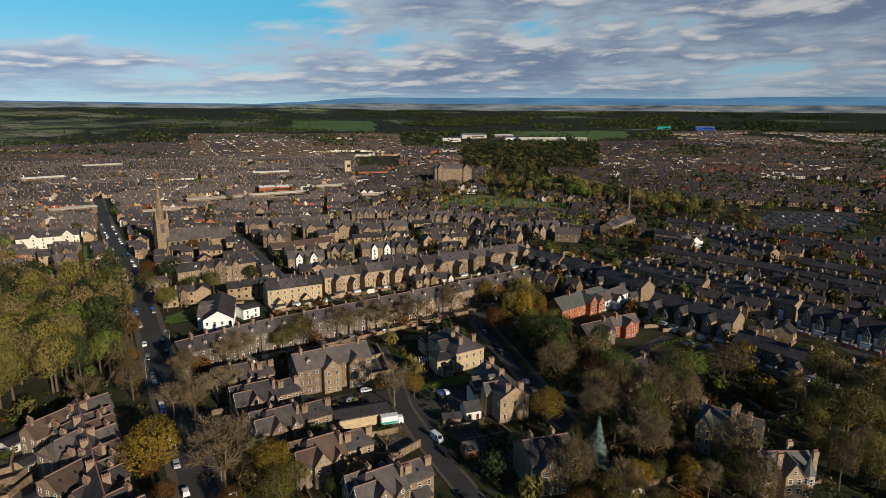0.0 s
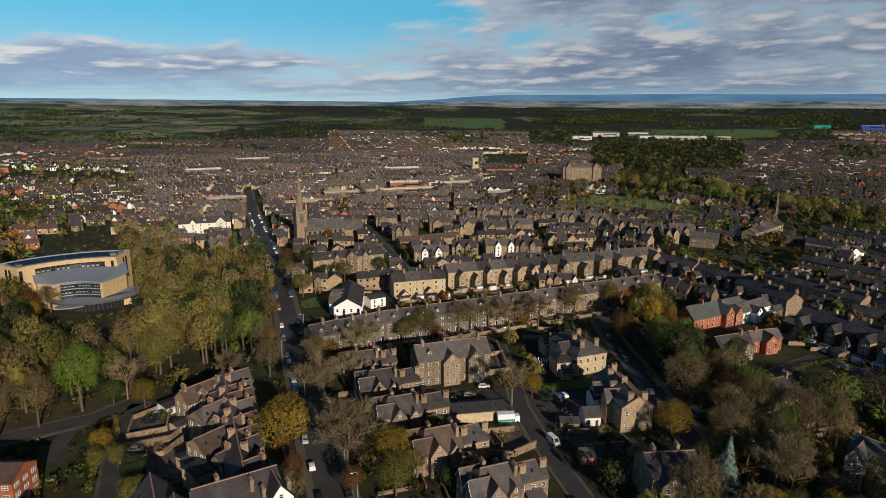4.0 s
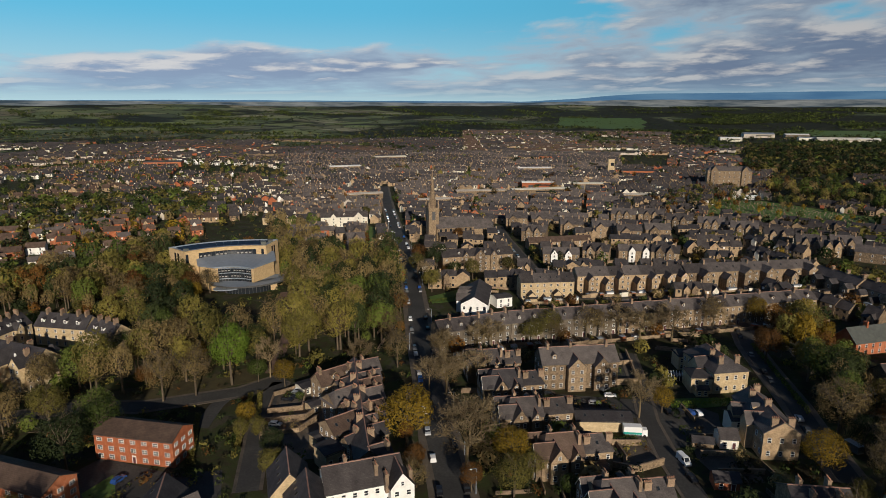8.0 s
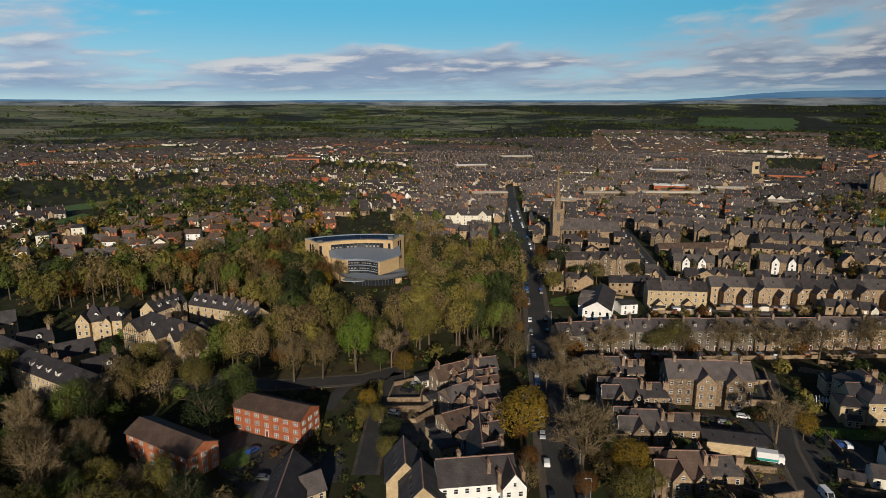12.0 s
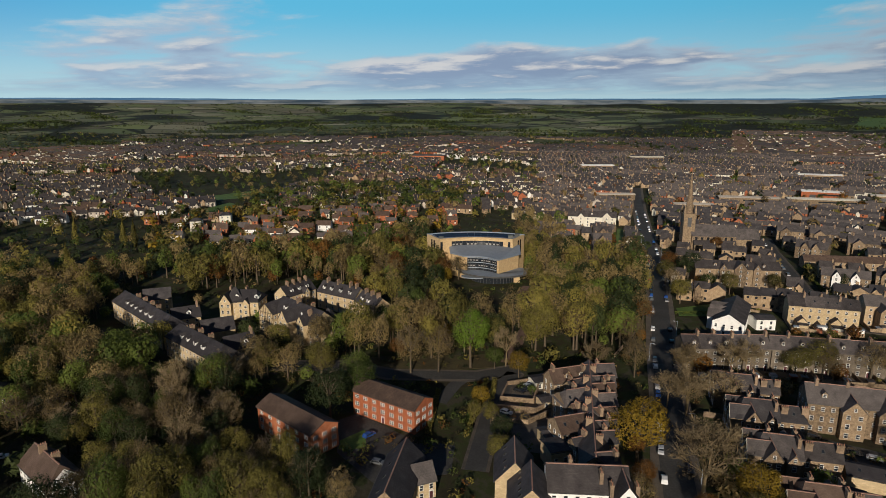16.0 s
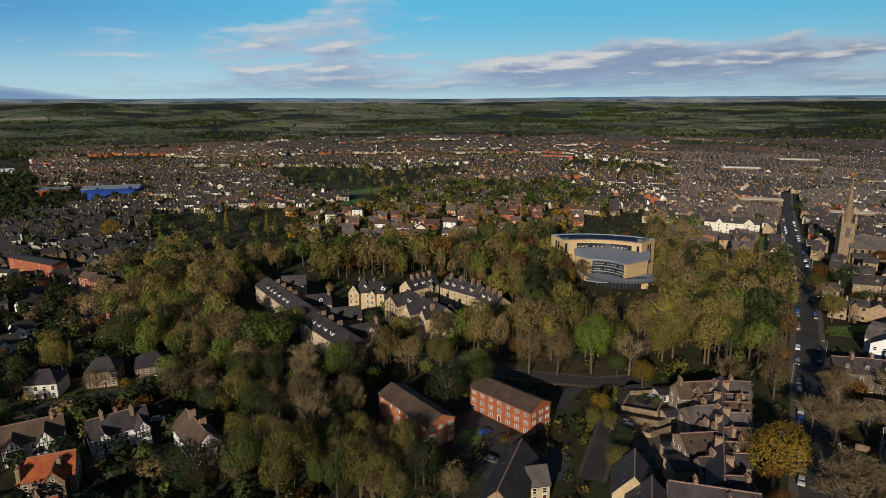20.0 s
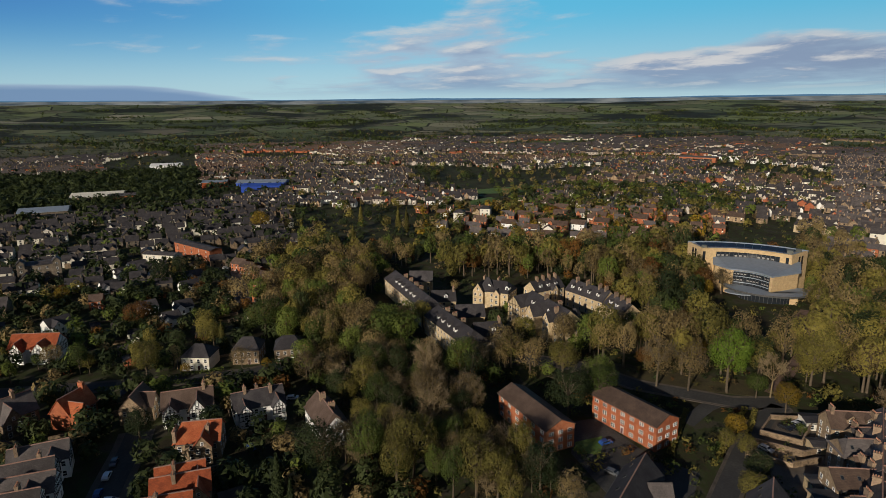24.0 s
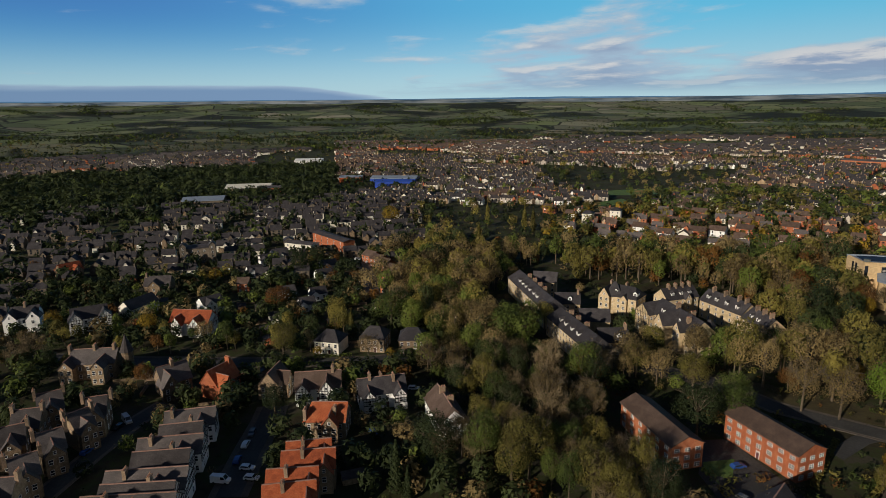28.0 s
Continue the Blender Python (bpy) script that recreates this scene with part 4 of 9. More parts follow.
strip('path', [(-212.0, 264.0), (-199.3, 242.3), (-190.4, 233.8), (-181.6, 227.1), (-170.0, 212.0), (-158.0, 190.0), (-149.5, 175.0)], 5.0, 0.09, 'brickpath', 'curving red-brown brick drive to the office building', 'drive')
ROADS.append(([(-212.0, 264.0), (-199.3, 242.3), (-181.6, 227.1)], 2.0))
patch('lawn', [(-135.8, 288.7), (-124.5, 312.0), (-116.6, 290.5), (-129.5, 278.9)], 0.1, 'lawn', 'mown lawn beside the white gabled house', 'lawn')
patch('lawn', [(-267.6, 449.0), (-256.8, 449.8), (-206.6, 363.9), (-214.9, 358.6)], 0.1, 'lawn', 'green front gardens along the avenue', 'lawn')
patch('lawn', [(-7.9, 214.9), (3.8, 221.1), (13.8, 224.4), (13.5, 219.2), (3.7, 213.1), (-6.6, 208.2)], 0.1, 'lawn', 'bright lawn of the villa', 'lawn')
patch('lawn', [(-145.8, 93.4), (-145.9, 103.1), (-137.6, 97.3), (-139.9, 90.6)], 0.1, 'lawn', 'small lawn in the parking court', 'lawn')
patch('verge', [(-189.2, 114.7), (-165.6, 145.5), (-149.8, 168.0), (-160.3, 176.0), (-200.9, 127.3)], 0.1, 'verge', 'leaf-strewn grass verge under the wood', 'verge')
patch('lawn', [(67.7, 606.5), (123.9, 592.4), (141.2, 678.8), (52.2, 754.1), (-3.3, 750.9), (-8.5, 631.6)], 0.1, 'lawn', 'green cemetery field', 'lawn')
patch('lawn', [(-647.5, 233.7), (-641.0, 343.0), (-693.9, 388.0), (-684.1, 304.3), (-673.7, 233.3)], 0.1, 'lawn', 'green playing field', 'lawn')
patch('lawn', [(-582.0, 209.5), (-620.3, 275.6), (-591.4, 275.6), (-566.1, 209.4)], 0.1, 'lawn', 'green field by the houses', 'lawn')
field(-16.5, -5.0, 2430, 3000, "bright green field behind the sheds")
field(6.2, 13.5, 2760, 3500, "green meadow between the far woods")
headstones([(65.6, 613.4), (122.4, 598.9), (135.5, 666.0), (51.5, 743.7), (0.2, 740.9), (-5.6, 639.3)])

# the tall stone house with two front gables, and the row beside it
house(-41.3, 215.2, 30.7, 28.4, 11, 10, 14.2, floors=3, win='sew', wings=((-2.0,'s',6.5,2.5,9.2,12.6),(7.4,'s',6.0,2.5,9.2,12.6)), chim=((-11.2,0),(11,0),(-2.5,0.4)), dorm=((-9.5,'s',1.6),), name='town_house', label='tall dark sandstone house with two front gables')
paired_villa(-73.5, 206.0, "slate", 0)
paired_villa(-62.0, 191.0, "darkslate", 1)
paired_villa(-50.0, 173.5, "slate", 2)
paired_villa(-34.0, 156.3, "browntile", 3)
paired_villa(-16.0, 140.8, "slate", 4)
house(-26.5, 185.9, 22.0, 17.5, 7.5, 3.9, 5.3, wall='cream', roof='darkslate', floors=1, win='', cap=False, name='shed', label='long low cream rendered shed with dark roof', category='shed', skylights=3)

# the hipped villa and its neighbours
house(5.9, 237.6, 123.0, 20.5, 13.5, 8, 12.2, wall='cream', roof='darkslate', hips=(5.5,4), win='wn', wings=((-1,'n',6,2.5,7.6,10.6),), chim=((-7.5,-3.4),(-7.5,3.0),(2.5,-2),(-1.5,2.6)), name='villa', label='cream stone villa with blue-grey hipped slate roof')
house(0.4, 228.3, 21.0, 7.4, 9, 6, 7.4, wall='cream', roof='darkslate', hips=(3,3), name='villa_annexe', label='lower cream annexe of the villa', win='s', nwin=2)
house(2.0, 222.9, 21.0, 4.2, 3.2, 2.9, 3.5, wall='cream', roof='darkslate', floors=1, name='villa_annexe', label='small flat-roofed cream porch', win='s', nwin=2, cap=False, door=False)
house(-4.6, 247.3, 25.0, 8.2, 7, 5.6, 7.2, wall='cream', roof='darkslate', hips=(3,0), name='villa_annexe', label='lower cream annexe with slate roof', win='s')
house(20.3, 198.0, 110.0, 23.5, 10.5, 8.6, 12, hips=(0,0), wall='tanstone', win='wn', wings=((-3,'n',4.6,2.2,8,10.8),(5,'n',5,3,7,9.6)), chim=((-10.8,2.2),(-10.8,-2.4),(-1,0),(6.5,1.5),(10.5,-1.5)), floors=2, label='stone house with several chimneys and red ridge tiles', roof='slate', dorm=((1,'n',1.6),), skylights=0)
house(12.4, 200.5, 20.0, 4.6, 6.5, 5.2, 6.6, wall='render', roof='darkslate', win='s', nwin=1, name='rear_extension', category='house', label='pale rendered side extension with lead roof', cap=False, door=False)
house(10.0, 190.4, 19.1, 5.3, 6, 3.4, 5.4, wall='render', floors=1, win='s', name='coach_house', label='small rendered coach house with grey roof', cap=False)
house(29.0, 155.5, 17.3, 13.5, 12, 8.5, 12, roof='darkslate', wings=((-2.5,'s',6,3,8,10.5),(3,'s',6,3,8,10.5)), chim=((-4,1),(3,2),(-2.5,-3),(3.5,-3)), label='dark stone house in shade with four chimneys')
house(9.6, 167.0, 17.0, 6.4, 4.8, 2.8, 4.2, wall='redbrick', floors=1, roof='darkslate', win='s', name='garage', label='small red brick garage with dark roof', cap=False, category='garage')

# the gothic mansion among the trees
mansion_front(91.2, 148.6, 0.7)
mansion_rear(86.9, 169.0, -37.5)

# red hall and houses beyond the side road
house(69.5, 302.2, 39.1, 36.5, 11, 5.5, 10.5, wall='redbrick', roof='copper', wings=((2.5,'s',5.5,3,6.5,10),(9,'s',5,3,5.5,8.5)), chim=((-8,0),(3,-2)), win='s', label='red brick hall with grey-green roof')
house(89.2, 314.5, 44.1, 23.5, 9, 5.5, 8.5, wall='white', win='s', wings=((-3,'s',5,3,5,7.5),), label='white rendered house with slate roof')
house(83.2, 270.9, 25.7, 14.7, 7, 5.5, 8.6, wall='redbrick', win='sew', wings=((0,'s',6,3,5.5,8.5),), chim=((-4,0),), label='red brick house with white bargeboards')
house(68.1, 260.5, 31.3, 16.5, 9, 5.2, 9, win='s', wings=((2.5,'s',6,3,5.2,8),), chim=((5,0),), label='stone house with brown slate roof')
house(72.9, 217.7, 38.3, 17.8, 9, 5.5, 9, win='s', roof='darkslate', skylights=3, chim=((-5,0),(5,0)), label='stone house with large rooflights')

# terraces over the town centre side
terrace(-91.7, 308.1, -66.5, 322.4, 4, 10, 9.5, 13, floors=3, wall='cream', wing=('s',4.2,4.5,3.2,5.2), label='cream stone terraced house with rear extension')
terrace(-67.2, 332.6, -13.3, 364.4, 7, 11, 9.8, 13.5, floors=3, wall='tanstone', wing=('s',4.2,6,8.6,11.2), label='tall stone terraced house with gabled rear wing')
terrace(-13.3, 363.1, 53.6, 406.5, 6, 11, 10.2, 13.8, floors=3, wing=('s',5.6,6,9.4,12.2), label='tall stone terraced house with broad rear gable')
terrace(-102.2, 223.6, -79.2, 246.8, 5, 11, 9, 12.5, floors=3, wall='greystone', dorm='s', label='dark stone terraced house with roof dormer')
terrace(-78.3, 247.6, -38.0, 277.1, 7, 11, 9, 12.5, floors=3, wall='greystone', dorm='s', label='dark stone terraced house with roof dormer')
terrace(-38.0, 277.1, 47.1, 341.2, 11, 11, 9, 12.5, floors=3, wall='stone', dorm='s', label='dark stone terraced house with roof dormer')
terrace(58.6, 400.7, 76.8, 378.2, 3, 10, 8.5, 12, floors=3, roof='darkslate', wing=('s',4,5,7,9), label='dark terraced house with rear wing')
terrace(77.2, 380.4, 96.4, 357.4, 4, 10, 8, 11.5, roof='darkslate', floors=3, wing=('s',3.6,5,5.5,7.6))
terrace(95.0, 351.9, 111.7, 321.4, 4, 10, 8, 11.5, roof='darkslate', floors=3, wing=('s',3.6,5,5.5,7.6))
terrace(107.8, 296.9, 134.2, 264.6, 6, 11, 9, 13, roof='darkslate', floors=3, wing=('s',4,6,8,10.5))
terrace(128.4, 251.3, 158.2, 209.8, 7, 9, 5.5, 9, roof='darkslate', floors=2, wing=('s',3.5,4,3.2,5))
terrace(152.4, 334.9, 175.8, 289.5, 7, 10, 8.6, 12, roof='darkslate', floors=3, dorm='s', bays='s', label='terraced house with white bay windows')
terrace(172.5, 281.4, 195.9, 252.3, 6, 10, 8.6, 12.5, roof='darkslate', floors=3, wing=('s',4.2,2,8.4,11.5), bays='s', label='gabled terraced house with white bay windows')
terrace(114.2, 372.4, 146.5, 328.2, 7, 10, 8, 11.5, roof='darkslate', floors=3, dorm='s')
terrace(149.9, 426.3, 197.5, 377.3, 9, 9, 6.5, 9.5, roof='darkslate')
terrace(199.3, 377.4, 245.0, 319.9, 10, 9, 6.5, 9.5, roof='darkslate')
terrace(208.4, 470.1, 229.4, 414.4, 7, 9, 6.5, 9.5, roof='darkslate', dorm='s')
terrace(226.0, 393.8, 268.3, 347.7, 8, 9, 6.5, 9.5, roof='darkslate')
terrace(243.2, 487.9, 315.0, 417.3, 12, 9, 6.5, 9.5, wall='redbrick', roof='darkslate', label='red brick terraced house with slate roof')
terrace(171.8, 485.1, 190.6, 469.4, 3, 9, 6.5, 9.5, roof='darkslate')
terrace(200.5, 540.0, 239.8, 500.3, 7, 9, 6.5, 9.5, roof='darkslate')
terrace(136.7, 506.3, 172.0, 557.3, 7, 10, 7, 10, label='terraced house on a rising street')
house(188.8, 458.2, 19.3, 14.7, 9, 6, 9.5, wall='white', win='s', wings=((0,'s',8,1,6,9.3),), label='white gabled end house')
house(233.4, 497.5, 23.8, 13.9, 9, 6, 9.5, wall='white', win='s', wings=((0,'s',8,1,6,9.3),), label='white gabled end house')

# gabled villas on the rise behind the terraces
house(-123.4, 453.2, 2.3, 18.4, 11, 8, 12, win='s', floors=3, wings=((-3.2,'s',4.6,1.5,8,11.5),(3.2,'s',4.6,1.5,8,11.5)), chim=((-6,0),(6,0)), name='gabled_villa', label='stone villa with twin gables and chimneys', group='gabled villas')
house(-68.2, 406.9, 2.0, 16.7, 11, 8, 12, win='s', floors=3, wings=((-3.2,'s',4.6,1.5,8,11.5),(3.2,'s',4.6,1.5,8,11.5)), chim=((-6,0),(6,0)), name='gabled_villa', label='stone villa with twin gables and chimneys', group='gabled villas')
house(-26.1, 421.5, 2.1, 17.3, 11, 8, 12, win='s', floors=3, wings=((-3.2,'s',4.6,1.5,8,11.5),(3.2,'s',4.6,1.5,8,11.5)), chim=((-6,0),(6,0)), name='gabled_villa', label='stone villa with twin gables and chimneys', group='gabled villas')
house(-88.5, 390.0, 18.7, 23.0, 9, 7.5, 11, win='s', floors=3, wings=((-4.5,'s',4.2,1.8,7.5,10.4,'white'),(4.5,'s',4.2,1.8,7.5,10.4,'white')), chim=((-6,0),(6,0)), name='gabled_villa', label='red and white painted villa with twin gables and chimneys', group='gabled villas')
house(-43.9, 419.9, 19.3, 25.7, 9, 7.5, 11, win='s', floors=3, wings=((-4.5,'s',4.2,1.8,7.5,10.4,'white'),(4.5,'s',4.2,1.8,7.5,10.4,'white')), chim=((-6,0),(6,0)), name='gabled_villa', label='red and white painted villa with twin gables and chimneys', group='gabled villas')
# villas in a broken line behind them
house(-152.3, 498.3, 20.3, 17.8, 12, 9, 13, floors=3, win='s', hips=(0,0), wings=((-3,'s',7,2.5,8.5,11.5),), chim=((-6,0),(6,0)), name='stone_villa', label='square stone villa with slate roof', group='stone villas')
house(-131.7, 504.7, 20.3, 18.3, 12, 9, 13, floors=3, win='s', hips=(0,0), wings=((-3,'s',7,2.5,8.5,11.5),), chim=((-6,0),(6,0)), name='stone_villa', label='square stone villa with slate roof', group='stone villas')
house(-103.8, 489.7, 19.4, 18.0, 12, 9, 13, floors=3, win='s', hips=(0,0), wings=((-3,'s',7,2.5,8.5,11.5),), chim=((-6,0),(6,0)), name='stone_villa', label='square stone villa with slate roof', group='stone villas')
house(-78.5, 490.8, 19.1, 18.3, 12, 9, 13, floors=3, win='s', hips=(0,0), wings=((-3,'s',7,2.5,8.5,11.5),), chim=((-6,0),(6,0)), name='stone_villa', label='square stone villa with slate roof', group='stone villas')
house(-57.8, 481.4, 18.6, 18.2, 12, 9, 13, floors=3, win='s', hips=(0,0), wings=((-3,'s',7,2.5,8.5,11.5),), chim=((-6,0),(6,0)), name='stone_villa', label='square stone villa with slate roof', group='stone villas')
house(-38.7, 495.2, 18.8, 18.9, 12, 9, 13, floors=3, win='s', hips=(0,0), wings=((-3,'s',7,2.5,8.5,11.5),), chim=((-6,0),(6,0)), name='stone_villa', label='square stone villa with slate roof', group='stone villas')
house(-72.2, 559.6, 2.8, 20.6, 11, 8.5, 13, win='s', floors=3, wings=((-3.2,'s',4.6,1.5,8,11.5),(3.2,'s',4.6,1.5,8,11.5)), chim=((-6,0),(6,0)), name='gabled_villa', label='stone villa with twin gables and chimneys', group='gabled villas')
house(-49.6, 567.6, 2.8, 20.9, 11, 8.5, 13, win='s', floors=3, wings=((-3.2,'s',4.6,1.5,8,11.5),(3.2,'s',4.6,1.5,8,11.5)), chim=((-6,0),(6,0)), name='gabled_villa', label='stone villa with twin gables and chimneys', group='gabled villas')
house(-25.1, 548.6, 2.7, 20.3, 11, 8.5, 13, win='s', floors=3, wings=((-3.2,'s',4.6,1.5,8,11.5),(3.2,'s',4.6,1.5,8,11.5)), chim=((-6,0),(6,0)), name='gabled_villa', label='stone villa with twin gables and chimneys', group='gabled villas')
house(-0.7, 543.4, 2.7, 20.1, 11, 8.5, 13, win='s', floors=3, wings=((-3.2,'s',4.6,1.5,8,11.5),(3.2,'s',4.6,1.5,8,11.5)), chim=((-6,0),(6,0)), name='gabled_villa', label='stone villa with twin gables and chimneys', group='gabled villas')
house(23.4, 532.1, 2.7, 19.8, 11, 8.5, 13, win='s', floors=3, wings=((-3.2,'s',4.6,1.5,8,11.5),(3.2,'s',4.6,1.5,8,11.5)), chim=((-6,0),(6,0)), name='gabled_villa', label='stone villa with twin gables and chimneys', group='gabled villas')
house(45.7, 515.4, 2.6, 19.2, 11, 8.5, 13, win='s', floors=3, wings=((-3.2,'s',4.6,1.5,8,11.5),(3.2,'s',4.6,1.5,8,11.5)), chim=((-6,0),(6,0)), name='gabled_villa', label='stone villa with twin gables and chimneys', group='gabled villas')
house(64.5, 494.3, 2.5, 18.5, 11, 8.5, 13, win='s', floors=3, wings=((-3.2,'s',4.6,1.5,8,11.5),(3.2,'s',4.6,1.5,8,11.5)), chim=((-6,0),(6,0)), name='gabled_villa', label='stone villa with twin gables and chimneys', group='gabled villas')
house(86.2, 500.6, 2.5, 18.7, 11, 8.5, 13, win='s', floors=3, wings=((-3.2,'s',4.6,1.5,8,11.5),(3.2,'s',4.6,1.5,8,11.5)), chim=((-6,0),(6,0)), name='gabled_villa', label='stone villa with twin gables and chimneys', group='gabled villas')
house(-101.4, 438.4, 37.5, 48.5, 8, 5, 8, roof='browntile', win='s', floors=2, label='long low building with brown roof', name='works')
house(99.4, 479.0, -11.9, 19.7, 9, 7, 11, win='s', floors=2, chim=((0,0),), label='stone corner house with slate roof')
house(75.2, 487.9, 21.3, 15.5, 10, 7, 11, win='s', floors=3, wings=((-3.2,'s',4.6,1.5,8,11.5),(3.2,'s',4.6,1.5,8,11.5)), chim=((-6,0),(6,0)), name='gabled_villa', label='stone villa with twin gables and chimneys', group='gabled villas')

# white gabled house, school with turrets, church
house(-106.2, 282.7, 106.4, 32.2, 13, 6.6, 10.4, wall='white', roof='slate', floors=2, win='sew', wings=((-6,'n',5,3,6,9),(0,'n',5,3,6,9),(6,'n',5,3,6,9)), name='white_house', label='white rendered gable house with slate roof')
house(-95.9, 291.3, 45.1, 8.6, 8, 5, 5.8, wall='white', roof='darkslate', floors=2, win='s', cap=False, name='white_house', label='white rendered flat-fronted annexe')
house(-134.5, 354.5, 38.3, 45.4, 12, 10, 13.5, wall='stone', floors=3, win='sew', nwin=9, wings=((-8,'s',4,1,10,13),(1,'s',6.5,1.5,10.5,14),(10,'s',4,1,10,13)), chim=((-4,0),(8,0)), dorm=((-12,'s',1.5),(5,'s',1.5),(14,'s',1.5)), name='guest_house', label='long stone terrace block with white gables')
house(-289.4, 444.3, 32.4, 39.3, 12, 8.5, 12.5, wall='render', floors=3, win='sew', wings=((-9,'s',5,1.2,8.5,11.5),(12,'s',7,1.2,9,12.5)), chim=((-14,0),(0,0)), dorm=((0,'s',1.5),), name='white_block', label='white rendered block with gables at the avenue')
house(-246.2, 392.0, 42.6, 13.1, 9, 9, 12.5, floors=3, win='s', wings=((0,'s',6,1,9,12),), chim=((-4,1),(4,1)), name='stone_villa', label='stone house in a stepped row', group='stepped row')
house(-232.2, 369.8, 42.1, 12.4, 9, 9, 12.5, floors=3, win='s', wings=((0,'s',6,1,9,12),), chim=((-4,1),(4,1)), name='stone_villa', label='stone house in a stepped row', group='stepped row')
house(-217.6, 346.7, 41.5, 11.6, 9, 9, 12.5, floors=3, win='s', wings=((0,'s',6,1,9,12),), chim=((-4,1),(4,1)), name='stone_villa', label='stone house in a stepped row', group='stepped row')
house(-203.1, 323.4, 41.0, 10.9, 9, 9, 12.5, floors=3, win='s', wings=((0,'s',6,1,9,12),), chim=((-4,1),(4,1)), name='stone_villa', label='stone house in a stepped row', group='stepped row')
house(-268.5, 382.7, 32.4, 8.7, 9, 9.5, 11.5, wall='redbrick', floors=4, win='s', name='brick_house', label='tall narrow brick house')
house(-236.2, 341.1, 32.5, 5.4, 8, 5, 8, win='s', label='small stone house among trees', floors=2)
house(-336.5, 428.7, 16.0, 43.1, 10, 6, 9.5, win='s', chim=((-8,0),(8,0)), dorm=((-10,'s',2),(0,'s',2),(8,'s',2)), wall='cream', label='long cream house with gables', nwin=9)

# the terrace at the avenue and the white hotel
house(-102.8, 162.5, -54.5, 38.3, 7.5, 8.4, 11.4, name='terrace_block', group='avenue terrace', win='', roof='slate', label='main range of a stone terrace with brown slate roof', chim=((-12,1.2),(-3,-1.4),(7,1.0),(13,-1.2)))
house(-84.7, 137.1, -54.4, 24.9, 7.5, 8.2, 11.2, name='terrace_block', group='avenue terrace', win='', roof='slate', label='main range of a stone terrace with brown slate roof', chim=((-6,-1.2),(3,1.3)))
house(-108.6, 178.4, 51.7, 7.7, 7, 8.3, 11.6, name='terrace_block', group='avenue terrace', win='se', floors=3, roof='slate', label='front gable of the terrace with slate roof', chim=((-1.5,1.4),))
house(-103.8, 171.3, 52.0, 7.5, 5, 8.3, 10.9, name='terrace_block', group='avenue terrace', win='se', floors=3, roof='slate', label='front gable of the terrace with slate roof', chim=((1.2,-1.3),))
house(-100.3, 165.9, 52.2, 7.2, 6, 8.3, 11.2, name='terrace_block', group='avenue terrace', win='se', floors=3, roof='browntile', label='front gable of the terrace with slate roof', chim=((0.4,0.6),))
house(-96.4, 160.2, 52.4, 7.0, 6.5, 8.3, 11.0, name='terrace_block', group='avenue terrace', win='se', floors=3, roof='slate', label='front gable of the terrace with slate roof', chim=((2.0,1.4),))
house(-90.6, 151.3, 52.7, 6.7, 7, 8.3, 11.5, name='terrace_block', group='avenue terrace', win='se', floors=3, roof='browntile', label='front gable of the terrace with slate roof', chim=((-1.5,-1.3),))
house(-86.7, 145.7, 53.0, 6.4, 6, 8.3, 10.8, name='terrace_block', group='avenue terrace', win='se', floors=3, roof='slate', label='front gable of the terrace with slate roof', chim=((1.2,0.6),))
house(-83.6, 140.9, 53.2, 6.3, 5, 8.3, 10.6, name='terrace_block', group='avenue terrace', win='se', floors=3, roof='darkslate', label='front gable of the terrace with slate roof', chim=((0.4,1.4),))
house(-76.9, 130.8, 53.5, 5.9, 8, 8.3, 11.2, name='terrace_block', group='avenue terrace', win='se', floors=3, roof='slate', label='front gable of the terrace with slate roof', chim=((2.0,-1.3),))
house(-115.7, 168.8, 64.2, 15.5, 8, 7.6, 11.0, name='terrace_block', group='avenue terrace', win='sw', floors=3, roof='browntile', label='rear wing of the terrace with brown slate roof', dorm=((-2,'s',2.6),(3,'s',2.2)), chim=((-6.5,0),(4.5,-1.5)))
house(-109.7, 166.1, 68.4, 8.7, 6, 6.8, 9.6, name='terrace_block', group='avenue terrace', win='sw', floors=3, roof='slate', label='rear wing of the terrace with brown slate roof', chim=((-3,0.8),))
house(-104.9, 156.6, 65.3, 11.4, 8.5, 7.4, 10.6, name='terrace_block', group='avenue terrace', win='sw', floors=3, roof='slate', label='rear wing of the terrace with brown slate roof', hips=(3,0), chim=((1,2.0),(3.5,-2.0)), skylights=2)
house(-99.5, 152.6, 69.1, 6.9, 5.5, 6.6, 9.4, name='terrace_block', group='avenue terrace', win='sw', floors=3, roof='browntile', label='rear wing of the terrace with brown slate roof', chim=((-2.2,-1.0),))
house(-95.4, 142.5, 63.9, 11.9, 9.5, 7.6, 10.4, name='terrace_block', group='avenue terrace', win='sw', floors=3, roof='browntile', label='rear wing of the terrace with brown slate roof', skylights=3, chim=((5,2.2),))
house(-87.7, 136.0, 67.6, 6.5, 6, 6.8, 9.2, name='terrace_block', group='avenue terrace', win='sw', floors=3, roof='darkslate', label='rear wing of the terrace with brown slate roof', chim=((0.5,0),))
house(-92.3, 134.5, 63.0, 12.0, 7, 5.7, 6.2, wall='cream', roof='darkslate', win='s', floors=1, cap=False, name='rear_extension', category='house', label='flat-roofed rear extension with lead roof', group='rear extensions', door=False)
